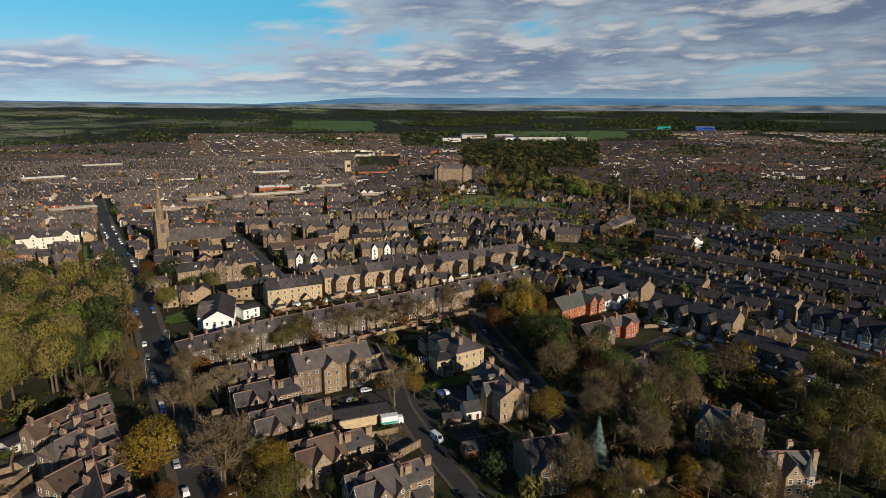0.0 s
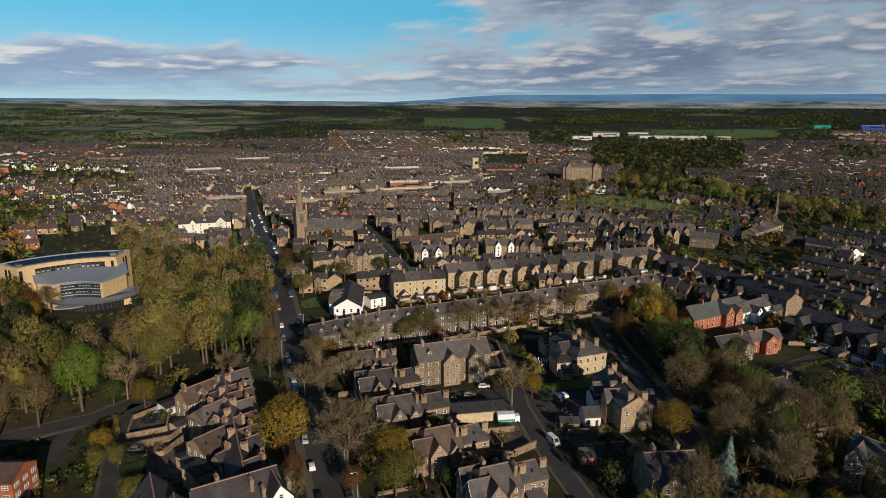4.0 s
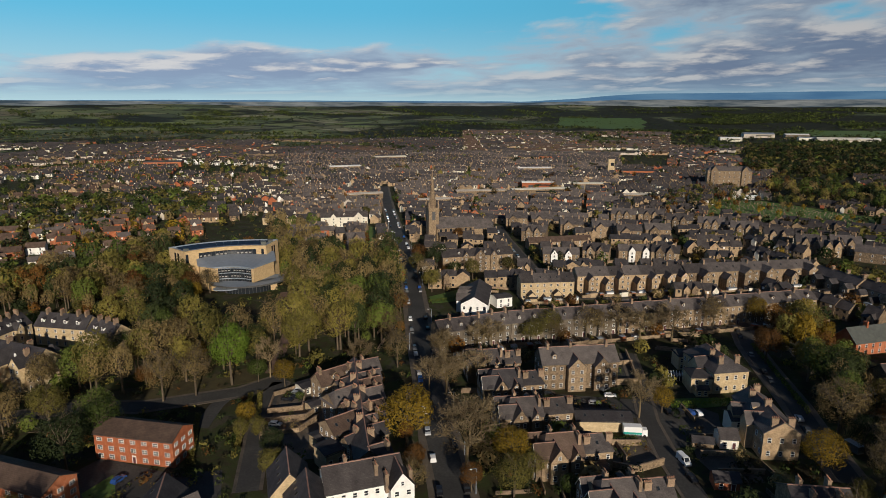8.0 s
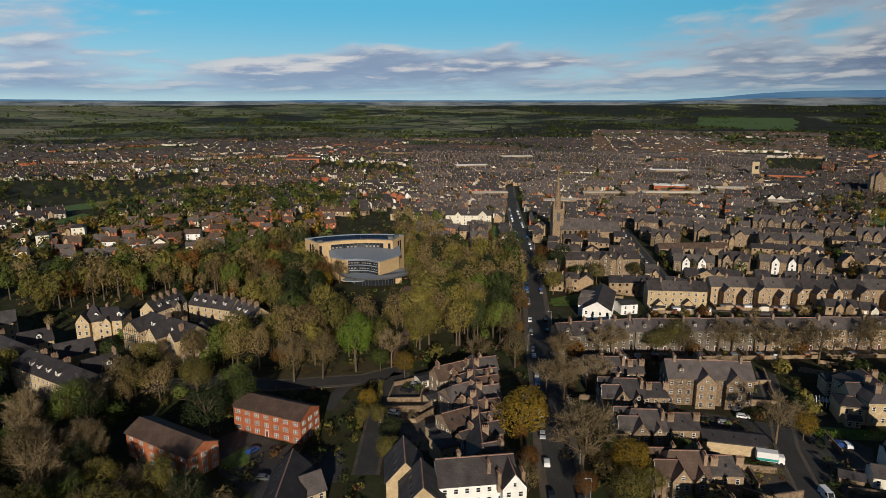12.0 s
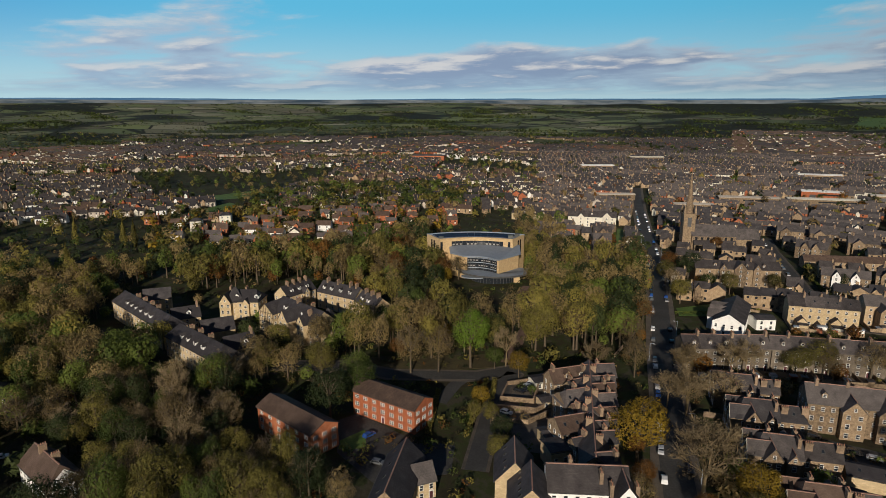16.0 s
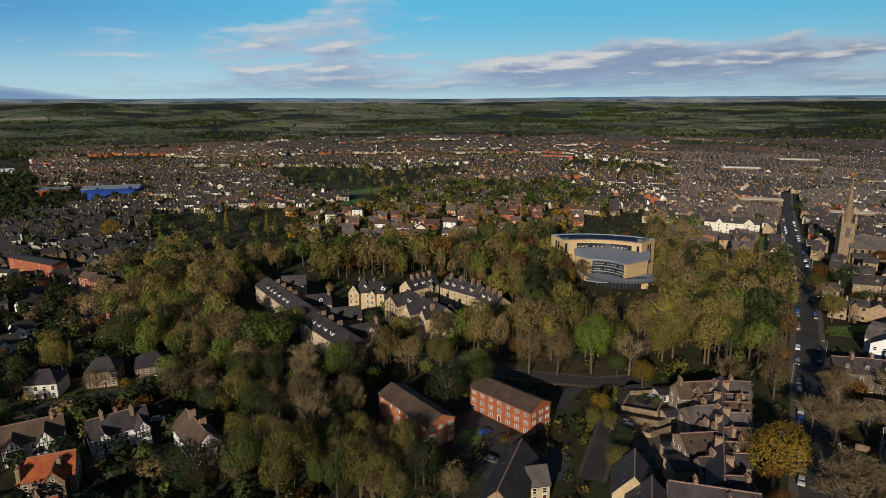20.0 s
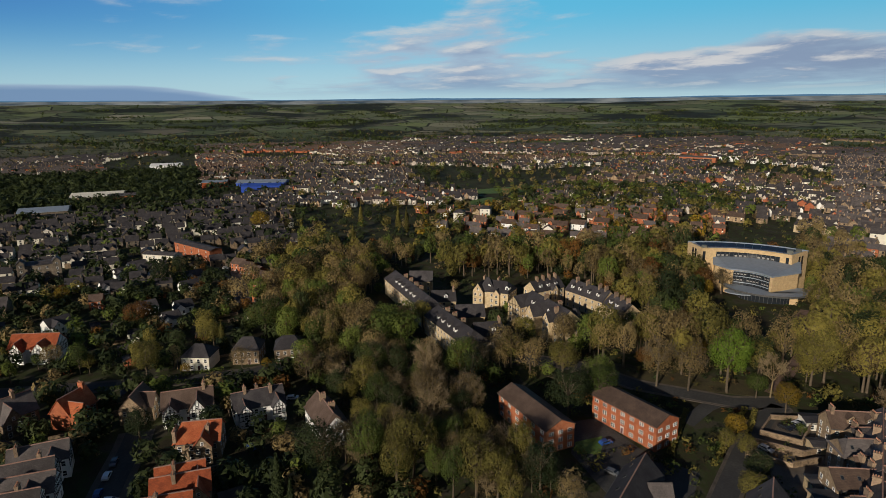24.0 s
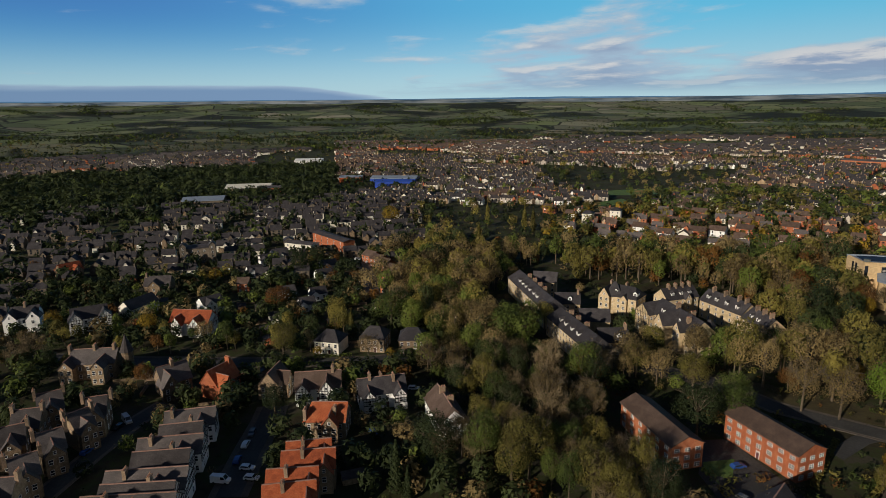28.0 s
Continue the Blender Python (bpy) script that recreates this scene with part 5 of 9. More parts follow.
house(-100.8, 140.5, 63.2, 8.0, 6, 3.7, 4.2, wall='cream', roof='darkslate', win='s', floors=1, cap=False, name='rear_extension', category='house', label='flat-roofed dark rear extension', group='rear extensions', door=False)
house(-127.9, 168.8, 64.1, 7.0, 6, 2.7, 3.2, wall='render', roof='darkslate', win='s', floors=1, cap=False, name='rear_extension', category='house', label='low white flat-roofed rear extension', group='rear extensions', door=False)
house(-116.8, 158.3, 63.7, 6.0, 5, 2.5, 3.0, wall='cream', roof='darkslate', win='s', floors=1, cap=False, name='rear_extension', category='house', label='low stone rear scullery', group='rear extensions', door=False)
yard_wall(-129.7, 148.7, -120.5, 155.5, 1.8, 'tan stone yard wall behind the terrace')
yard_wall(-129.7, 148.7, -135.9, 159.6, 1.0, 'tan stone yard wall behind the terrace')
yard_wall(-120.5, 155.5, -126.3, 165.4, 2.0, 'tan stone yard wall behind the terrace')
yard_wall(-125.7, 142.9, -115.5, 150.4, 2.2, 'tan stone yard wall behind the terrace')
yard_wall(-126.3, 165.4, -125.5, 171.4, 2.4, 'tan stone yard wall behind the terrace')
yard_wall(-122.3, 136.3, -112.8, 143.3, 1.4, 'tan stone yard wall behind the terrace')
yard_wall(-135.9, 159.6, -130.3, 171.1, 1.6, 'tan stone yard wall behind the terrace')
yard_wall(-112.8, 143.3, -112.0, 152.8, 1.8, 'tan stone yard wall behind the terrace')
yard_wall(-115.5, 150.4, -115.8, 158.1, 2.0, 'tan stone yard wall behind the terrace')
yard_wall(-12.2, 164.3, -6.2, 170.8, 2.2, 'stone wall between the back yards and the lane')
yard_wall(-22.5, 163.5, -12.2, 164.3, 1.7, 'stone wall between the back yards and the lane')
yard_wall(-0.3, 189.4, 8.5, 193.6, 1.4, 'low stone wall beside the yard')
yard_wall(3.2, 180.5, 12.5, 184.0, 1.6, 'low stone wall beside the yard')
yard_wall(8.0, 172.5, 20.0, 177.5, 1.5, 'low stone wall between two gardens')
yard_wall(-31.0, 171.5, -13.5, 179.0, 1.8, 'stone wall behind the villas')
yard_wall(-22.0, 150.0, -9.0, 157.0, 1.8, 'stone wall behind the villas')
yard_wall(-16.5, 214.0, -28.0, 252.0, 1.6, 'pale stone wall along the lane')
yard_wall(-27.5, 218.5, -18.5, 223.5, 2.2, 'pale stone wall across the yard')
yard_wall(-42.0, 229.0, -24.0, 241.0, 1.7, 'stone wall behind the tall house')
house(-75.4, 119.6, 42.8, 19.6, 11, 9, 13, wall='white', roof='slate', floors=3, win='sew', wings=((8.5,'s',6,3,9,12.8),), chim=((-4,1),(3,-3),(5,-6),(11,-6)), name='hotel', label='white rendered corner building with brown slate roof')
house(-93.9, 114.0, -48.7, 12.5, 10, 6, 11.5, wall='cream', roof='darkslate', win='', skylights=4, name='hall', label='steep dark slate roofed hall with rooflights')
house(-83.0, 107.5, -49.7, 12.0, 11, 6.5, 12, wall='cream', roof='darkslate', win='ew', skylights=5, name='hall', label='steep dark slate roofed hall with cream gable')
house(-110.9, 87.7, -52.1, 24.0, 10, 6, 11, wall='stone', roof='darkslate', win='', skylights=4, name='hall', label='dark slate roofed building by the parking court')
house(-109.6, 95.0, 69.1, 5.4, 7, 5, 8.5, wall='cream', roof='slate', win='s', name='hall', label='low gabled wing with grey roof', cap=False)

# red brick flats
house(-146.2, 114.5, 12.7, 25.3, 10, 8.2, 10.6, wall='redbrick', roof='browntile', floors=3, cap=False, name='flats', category='apartment block', win='sew', nwin=7, ws=(1.5,1.25), label='three-storey red brick flats with brown tiled roof')
house(-156.9, 85.5, 5.8, 27.2, 10, 7.6, 10, wall='redbrick', roof='browntile', floors=3, cap=False, name='flats', category='apartment block', win='sew', nwin=6, ws=(1.5,1.25), label='red brick flats with weathered tiled roof')

# stone apartments with dark slate roofs and dormers
house(-285.5, 84.3, 2.7, 57.7, 11, 8.5, 13, wall='cream', roof='darkslate', cap=False, name='apartments', category='apartment block', floors=3, group='stone apartments', win='sew', hips=(3,3), chim=((-12,1),(-4,1),(4,1),(11,1)), dorm=((-14,'s',1.8),(-9,'s',1.6),(-4,'s',1.6),(2,'s',1.6),(8,'s',1.6),(13,'s',2.2)), label='tan stone apartment wing with dormers in the slate roof')
house(-307.7, 96.2, 68.0, 12.2, 9, 8, 12.4, wall='cream', roof='darkslate', cap=False, name='apartments', category='apartment block', floors=3, group='stone apartments', win='s', label='rear apartment wing with dark slate roof')
house(-272.2, 96.2, 76.0, 11.5, 9, 7.5, 11.6, wall='cream', roof='darkslate', cap=False, name='apartments', category='apartment block', floors=3, group='stone apartments', win='sew', hips=(0,0), dorm=((1,'s',1.8),), timber=True, label='apartment cross wing with half-timbered gable', chim=((5,0),))
house(-230.1, 86.4, 5.1, 39.9, 11, 8.5, 13, wall='cream', roof='darkslate', cap=False, name='apartments', category='apartment block', floors=3, group='stone apartments', win='sew', hips=(3,3), chim=((-9,1),(-2,1),(6,1)), dorm=((-9,'s',1.6),(-4,'s',1.6),(2,'s',1.6),(8,'s',2.2)), label='tan stone apartment wing with a row of dormers')
house(-249.6, 100.9, 75.6, 13.0, 9, 6.5, 10.8, wall='cream', roof='darkslate', cap=False, name='apartments', category='apartment block', floors=2, group='stone apartments', win='', label='low link of the apartments with slate roof')
house(-222.9, 98.1, 81.9, 11.6, 9, 7.5, 11.8, wall='cream', roof='darkslate', cap=False, name='apartments', category='apartment block', floors=3, group='stone apartments', win='sew', dorm=((2,'s',1.8),), timber=True, chim=((5,0),), label='apartment cross wing with half-timbered gable')
house(-273.6, 125.2, 43.3, 17.4, 12, 9, 13.2, wall='cream', roof='darkslate', cap=False, name='apartments', category='apartment block', floors=3, group='stone apartments', win='sew', hips=(4,3), chim=((-7,1.5),(1,1),), dorm=((-2,'s',1.8),(7.5,'s',2.0)), wings=((-6.5,'s',5.5,2.2,9,13),(3,'s',3.2,1.4,8.6,10.6)), label='tan stone apartment block with hipped slate roof')
house(-274.8, 121.2, 57.7, 8.4, 8, 9, 15, wall='cream', roof='darkslate', cap=False, name='apartments', category='apartment block', floors=3, group='stone apartments', win='', hips=(4,4), label='pyramid-roofed stair tower of the apartments')
house(-231.9, 132.6, 2.5, 31.5, 12, 9.5, 14.5, wall='cream', roof='darkslate', cap=False, name='apartments', category='apartment block', floors=3, group='stone apartments', win='sew', chim=((-3,0),(5,2),(10,-3)), dorm=((-8,'s',1.8),(6,'s',2.2)), wings=((0,'s',7,4.5,9.5,13.8),(9.5,'s',5.5,2,9.5,13)), label='large tan stone apartment block with gables and bay windows')
house(-248.3, 128.7, 104.1, 13.6, 9, 9, 13.2, wall='cream', roof='darkslate', cap=False, name='apartments', category='apartment block', floors=3, group='stone apartments', win='sew', dorm=((1,'s',2.0),), timber=True, label='apartment wing with slate roof and pale gable')
house(-220.6, 138.5, 30.0, 7.2, 7, 8.5, 13.5, wall='cream', roof='darkslate', cap=False, name='apartments', category='apartment block', floors=3, group='stone apartments', win='se', hips=(3.5,3.5), label='pyramid-roofed corner bay with half-timbered wall')
house(-268.5, 149.7, 102.1, 18.3, 10, 8.5, 12.8, wall='cream', roof='darkslate', cap=False, name='apartments', category='apartment block', floors=3, group='stone apartments', win='sew', chim=((-5,0),(-1,0),(3,0),(7,0)), dorm=((-5,'s',1.6),(0,'s',1.6),(5,'s',1.6)), wings=((2,'s',3.5,1.5,8.5,11),), label='tan stone apartment house with dormers')
house(-249.9, 165.3, 13.1, 24.7, 10, 8.5, 13, wall='cream', roof='darkslate', cap=False, name='apartments', category='apartment block', floors=3, group='stone apartments', win='s', chim=((-9,0),(-2,0),(6,0),(10,0)), dorm=((-9,'s',1.6),(-4,'s',1.6),(2,'s',1.6),(8,'s',1.6)), label='apartment terrace with pale window band and dormers')
house(-226.8, 167.0, -2.7, 16.5, 10, 8.2, 12.4, wall='cream', roof='darkslate', cap=False, name='apartments', category='apartment block', floors=3, group='stone apartments', win='sew', hips=(0,3), chim=((-5,0),(0,0),(5,0)), dorm=((-4,'s',1.6),(1,'s',1.6)), label='apartment house at the wood edge')

# houses round the close and the half-timbered street
house(-247.2, -14.6, 67.7, 10.9, 10, 5.5, 9.0, wall='render', roof='darkslate', hips=(4,4), win='s', label='white house with hipped dark roof', cap=False)
house(-246.9, 3.8, 73.3, 10.4, 11, 6, 9.5, wall='stone', roof='darkslate', hips=(3.5,3.5), win='sew', label='stone house with pyramid slate roof', cap=False)
house(-242.6, 19.3, 80.5, 10.9, 11, 6, 9.5, wall='stone', roof='darkslate', hips=(3.5,3.5), win='sew', label='stone house with pyramid slate roof', cap=False)
house(-196.8, 4.4, 97.1, 16.0, 9, 5.5, 9.5, wall='white', roof='darkslate', win='s', wings=((-5,'s',4.2,2.5,5.2,7.8),(5.5,'s',4.2,2.5,5.2,7.8)), chim=((-4,0),(0,1.5),(4,-1)), timber=True, label='white half-timbered house with dark roof')
house(-178.4, 24.2, 8.0, 19.5, 9, 5.5, 9.5, wall='white', roof='browntile', win='sew', chim=((-4,0),(2,1)), hips=(0,3), label='white house with brown tiled roof')
house(-204.7, -17.2, 89.5, 15.5, 10, 5.5, 9.5, wall='white', roof='browntile', win='s', wings=((-5,'s',4.5,2,5.2,8),(3,'s',5,2.5,5.2,8.8)), chim=((5,0),), timber=True, label='half-timbered house with red-brown tiled roof', frames='white')
house(-179.8, -13.0, 80.9, 12.7, 10, 6, 10, wall='stone', roof='redtile', win='sew', wings=((2,'s',5,2.5,5.8,9),), chim=((3,-3),(-6,-4)), hips=(2,0), label='stone house with bright red tiled roof')
house(-157.7, -16.9, 91.2, 11.8, 8, 6.5, 10, wall='stone', roof='redtile', win='s', chim=((-1.5,-1),), wings=((4.2,'s',4.4,1.8,6,9),), label='linked house with red tiled roof', name='red_roofed_house', group='red roofed row')
house(-152.8, -16.6, 89.2, 13.9, 8, 6.5, 10, wall='stone', roof='redtile', win='s', chim=((-1.5,-1),), wings=((4.2,'s',4.4,1.8,6,9),), label='linked house with red tiled roof', name='red_roofed_house', group='red roofed row')
house(-144.6, -20.0, 88.0, 12.7, 8, 6.5, 10, wall='stone', roof='redtile', win='s', chim=((-1.5,-1),), wings=((4.2,'s',4.4,1.8,6,9),), label='linked house with red tiled roof', name='red_roofed_house', group='red roofed row')
house(-138.3, -20.2, 91.9, 12.5, 8, 6.5, 10, wall='stone', roof='redtile', win='s', chim=((-1.5,-1),), wings=((4.2,'s',4.4,1.8,6,9),), label='linked house with red tiled roof', name='red_roofed_house', group='red roofed row')
house(-209.3, -32.9, 163.7, 10.6, 8, 5.5, 10, wall='stone', roof='browntile', win='sw', label='house with steep brown tiled gable', wings=((0,'s',6,2,5.5,9),))
house(-213.0, -52.1, 146.5, 11.0, 8, 5.5, 10.5, wall='redbrick', roof='redtile', win='s', wings=((-3,'s',5,3,5.2,9),), chim=((4,0),), label='house with orange tiled steep roof')
house(-217.0, -69.5, 124.8, 10.1, 9, 5.5, 10.5, roof='slate', win='s', wings=((-3,'s',6,3,5.2,9.5),), chim=((0,0),), label='dark stone house with steep slate gables')
house(-236.7, -102.7, 88.5, 16.4, 10, 6.5, 10.5, roof='slate', win='s', wings=((-8,'s',5,3,6,8.8),(4,'s',4.5,5,6.5,9)), chim=((-9,0),(0,0),(7,0)), name='vicarage', label='long stone house with a pointed turret')
house(-182.4, -54.4, 95.5, 14.3, 8.5, 6.2, 9.6, wall='white', roof='slate', win='se', wings=((3,'s',4.5,1.5,6,8.6),), chim=((-5,-1.2),), name='half_timbered_house', timber=True, label='half-timbered house with stone slate roof', group='half-timbered row')
house(-173.7, -54.8, 94.0, 11.7, 8.5, 6.2, 9.6, wall='white', roof='slate', win='se', chim=((2.5,0.8),), name='half_timbered_house', timber=True, label='half-timbered house with stone slate roof', group='half-timbered row')
house(-166.5, -55.7, 91.3, 17.1, 8.5, 6.2, 9.6, wall='white', roof='slate', win='se', wings=((3,'s',4.5,1.5,6,8.6),), chim=((-5,-1.2),), name='half_timbered_house', timber=True, label='half-timbered house with stone slate roof', group='half-timbered row')
house(-159.2, -56.1, 89.9, 14.6, 8.5, 6.2, 9.6, wall='white', roof='slate', win='se', chim=((2.5,0.8),), name='half_timbered_house', timber=True, label='half-timbered house with stone slate roof', group='half-timbered row')
house(-150.5, -57.1, 88.4, 20.0, 8.5, 6.2, 9.6, wall='white', roof='slate', win='se', wings=((3,'s',4.5,1.5,6,8.6),), chim=((-5,-1.2),), name='half_timbered_house', timber=True, label='half-timbered house with stone slate roof', group='half-timbered row')
house(-144.4, -57.4, 87.3, 17.6, 8.5, 6.2, 9.6, wall='white', roof='slate', win='se', chim=((2.5,0.8),), name='half_timbered_house', timber=True, label='half-timbered house with stone slate roof', group='half-timbered row')
house(-139.7, -58.0, 87.0, 21.9, 8.5, 6.2, 9.6, wall='white', roof='slate', win='se', wings=((3,'s',4.5,1.5,6,8.6),), chim=((-5,-1.2),), name='half_timbered_house', timber=True, label='half-timbered house with stone slate roof', group='half-timbered row')
house(-134.4, -58.3, 86.1, 19.6, 8.5, 6.2, 9.6, wall='white', roof='slate', win='se', chim=((2.5,0.8),), name='half_timbered_house', timber=True, label='half-timbered house with stone slate roof', group='half-timbered row')
house(-198.7, -102.1, 116.0, 6.9, 10, 7, 11, roof='slate', win='se', wings=((0,'s',5,2,6.5,9.5),), chim=((-4,0),(4,0)), label='stone semi-detached house with gables', name='stone_house', group='stone houses by the lane')
house(-187.4, -103.0, 97.4, 7.6, 10, 7, 11, roof='slate', win='se', wings=((0,'s',5,2,6.5,9.5),), chim=((-4,0),(4,0)), label='stone semi-detached house with gables', name='stone_house', group='stone houses by the lane')
house(-183.7, -87.4, 135.4, 5.6, 10, 7, 11, roof='slate', win='se', wings=((0,'s',5,2,6.5,9.5),), chim=((-4,0),(4,0)), label='stone semi-detached house with gables', name='stone_house', group='stone houses by the lane')
house(-172.4, -90.3, 121.9, 6.2, 10, 7, 11, roof='slate', win='se', wings=((0,'s',5,2,6.5,9.5),), chim=((-4,0),(4,0)), label='stone semi-detached house with gables', name='stone_house', group='stone houses by the lane')
house(-177.1, -102.6, 109.2, 6.8, 10, 7, 11, roof='slate', win='se', wings=((0,'s',5,2,6.5,9.5),), chim=((-4,0),(4,0)), label='stone semi-detached house with gables', name='stone_house', group='stone houses by the lane')
house(-159.7, -91.2, 121.4, 6.2, 10, 7, 11, roof='slate', win='se', wings=((0,'s',5,2,6.5,9.5),), chim=((-4,0),(4,0)), label='stone semi-detached house with gables', name='stone_house', group='stone houses by the lane')
house(-149.5, -91.1, 90.9, 7.0, 10, 7, 11, roof='slate', win='se', wings=((0,'s',5,2,6.5,9.5),), chim=((-4,0),(4,0)), label='stone semi-detached house with gables', name='stone_house', group='stone houses by the lane')
house(-193.0, -85.4, 101.3, 5.6, 10, 7, 11, roof='slate', win='se', wings=((0,'s',5,2,6.5,9.5),), chim=((-4,0),(4,0)), label='stone semi-detached house with gables', name='stone_house', group='stone houses by the lane')
house(-278.8, -77.3, 75.4, 18.1, 10, 6, 10.5, wall='white', roof='redtile', win='se', wings=((-5,'s',5,2,5.5,9),(4,'s',6,2.5,5.5,9)), timber=True, label='half-timbered house with red tiled roof', frames='white')
house(-308.2, -76.8, 127.2, 10.2, 9, 5, 8, wall='white', roof='darkslate', win='se', wings=((-2,'s',5,2,5,7.6),), label='white gabled house with dark roof')
house(-292.2, -127.0, 113.8, 14.8, 10, 6.5, 10.5, wall='white', roof='darkslate', win='se', wings=((-6,'s',5.5,2,6.5,10),(6,'s',5.5,2,6.5,10)), timber=True, label='white gabled house with black timbering')
house(-296.0, -156.0, 101.7, 11.2, 10, 7, 11, wall='white', roof='darkslate', win='se', wings=((-5,'s',5.5,2,7,10.5),(4,'s',5.5,2,7,10.5)), chim=((0,0),), timber=True, label='black and white timbered gabled house')
house(-310.4, -111.4, 149.1, 16.7, 9, 5, 8.5, wall='render', roof='darkslate', win='s', label='white rendered house with dark roof')
house(-340.2, -110.1, 89.9, 13.1, 10, 7, 11, win='s', wings=((-1,'s',6,2,7,10),), chim=((-6,0),), label='stone gabled house with slate roof')
house(-384.3, -174.7, 141.4, 12.2, 9, 6, 10, roof='redtile', wall='stone', win='s', label='stone house with red roof', wings=((2,'s',5,2,6,9),))
house(-416.6, -107.7, 100.0, 19.2, 12, 10, 11, wall='greystone', floors=3, win='s', nwin=8, roof='slate', wings=((-9,'s',4,2,12,14),(9,'s',4,2,12,14)), name='school_block', label='flat-fronted stone block with tall windows')
house(-342.1, -66.2, 90.9, 6.1, 8, 5, 7.5, wall='redbrick', win='s', roof='browntile', label='brick house with white boarding', cap=False)
house(-424.8, -41.3, 56.3, 22.8, 9, 8, 9, wall='render', win='s', roof='slate', floors=3, label='rendered block of flats with low roof', cap=False, nwin=7)
house(-442.5, -20.8, 31.4, 45.1, 9, 8, 9, wall='redbrick', win='s', roof='slate', floors=3, label='long row of brick flats', cap=False, nwin=9)
house(-341.0, 15.7, 42.6, 8.1, 8, 5, 7.6, wall='redbrick', roof='browntile', win='se', label='small brick house in the close', name='close_house', group='houses in the close', cap=False)
house(-356.1, 18.6, 41.4, 8.6, 8, 5, 7.6, wall='redbrick', roof='browntile', win='se', label='small brick house in the close', name='close_house', group='houses in the close', cap=False)
house(-324.7, 14.2, 43.9, 7.6, 8, 5, 7.6, wall='redbrick', roof='browntile', win='se', label='small brick house in the close', name='close_house', group='houses in the close', cap=False)
house(-372.4, 13.9, 40.7, 9.1, 8, 5, 7.6, wall='redbrick', roof='browntile', win='se', label='small brick house in the close', name='close_house', group='houses in the close', cap=False)
house(-383.6, 10.1, 40.3, 9.6, 8, 5, 7.6, wall='redbrick', roof='browntile', win='se', label='small brick house in the close', name='close_house', group='houses in the close', cap=False)
house(-393.9, 5.7, 40.0, 10.0, 8, 5, 7.6, wall='redbrick', roof='browntile', win='se', label='small brick house in the close', name='close_house', group='houses in the close', cap=False)
house(-359.2, -23.6, 114.1, 9.1, 8, 3.2, 6, wall='white', roof='darkslate', win='s', floors=1, label='white bungalow with dark roof', name='bungalow', category='bungalow', group='bungalows', cap=False, wings=((-3,'s',5,2,3.2,5.4),))
house(-321.7, -24.7, 111.3, 8.1, 8, 3.2, 6, wall='white', roof='darkslate', win='s', floors=1, label='white bungalow with dark roof', name='bungalow', category='bungalow', group='bungalows', cap=False, wings=((-3,'s',5,2,3.2,5.4),))
house(-304.5, -29.2, 110.1, 7.5, 8, 3.2, 6, wall='white', roof='darkslate', win='s', floors=1, label='white bungalow with dark roof', name='bungalow', category='bungalow', group='bungalows', cap=False, wings=((-3,'s',5,2,3.2,5.4),))
house(-381.0, -22.0, 115.6, 9.8, 8, 3.2, 6, wall='white', roof='darkslate', win='s', floors=1, label='white bungalow with dark roof', name='bungalow', category='bungalow', group='bungalows', cap=False, wings=((-3,'s',5,2,3.2,5.4),))
house(-403.5, -62.1, 118.7, 9.9, 8, 3.2, 6, wall='white', roof='darkslate', win='s', floors=1, label='white bungalow with dark roof', name='bungalow', category='bungalow', group='bungalows', cap=False, wings=((-3,'s',5,2,3.2,5.4),))
house(-374.7, -65.5, 116.7, 9.0, 8, 3.2, 6, wall='white', roof='darkslate', win='s', floors=1, label='white bungalow with dark roof', name='bungalow', category='bungalow', group='bungalows', cap=False, wings=((-3,'s',5,2,3.2,5.4),))
house(-418.8, -56.1, 119.5, 10.4, 8, 3.2, 6, wall='white', roof='darkslate', win='s', floors=1, label='white bungalow with dark roof', name='bungalow', category='bungalow', group='bungalows', cap=False, wings=((-3,'s',5,2,3.2,5.4),))
house(-326.8, -41.3, 112.2, 8.0, 8, 3.2, 6, wall='white', roof='darkslate', win='s', floors=1, label='white bungalow with dark roof', name='bungalow', category='bungalow', group='bungalows', cap=False, wings=((-3,'s',5,2,3.2,5.4),))

# estate houses beyond the wood
house(-494.4, 190.4, 57.1, 8.7, 9, 9, 11, wall='render', floors=3, win='s', hips=(3,3), roof='darkslate', label='cream rendered block with hipped roof', cap=False, name='cream_block')
house(-504.1, 219.3, 57.1, 9.1, 9, 9, 11, wall='render', floors=3, win='s', hips=(3,3), roof='darkslate', label='cream rendered block with hipped roof', cap=False, name='cream_block')
house(-450.8, 217.2, 44.7, 11.7, 8, 5, 8, wall='white', roof='browntile', win='s', label='white estate house with tiled roof', name='estate_house', group='estate houses', cap=False)
house(-483.3, 248.0, 43.6, 12.7, 8, 5, 8, wall='redbrick', roof='browntile', win='s', label='red brick estate house with tiled roof', name='estate_house', group='estate houses', cap=False)
house(-425.6, 224.7, 45.1, 11.2, 8, 5, 8, wall='white', roof='browntile', win='s', label='white estate house with tiled roof', name='estate_house', group='estate houses', cap=False)
house(-428.2, 252.2, 44.5, 11.5, 8, 5, 8, wall='redbrick', roof='browntile', win='s', label='red brick estate house with tiled roof', name='estate_house', group='estate houses', cap=False)
house(-476.6, 280.8, 43.0, 12.8, 8, 5, 8, wall='redbrick', roof='browntile', win='s', label='red brick estate house with tiled roof', name='estate_house', group='estate houses', cap=False)
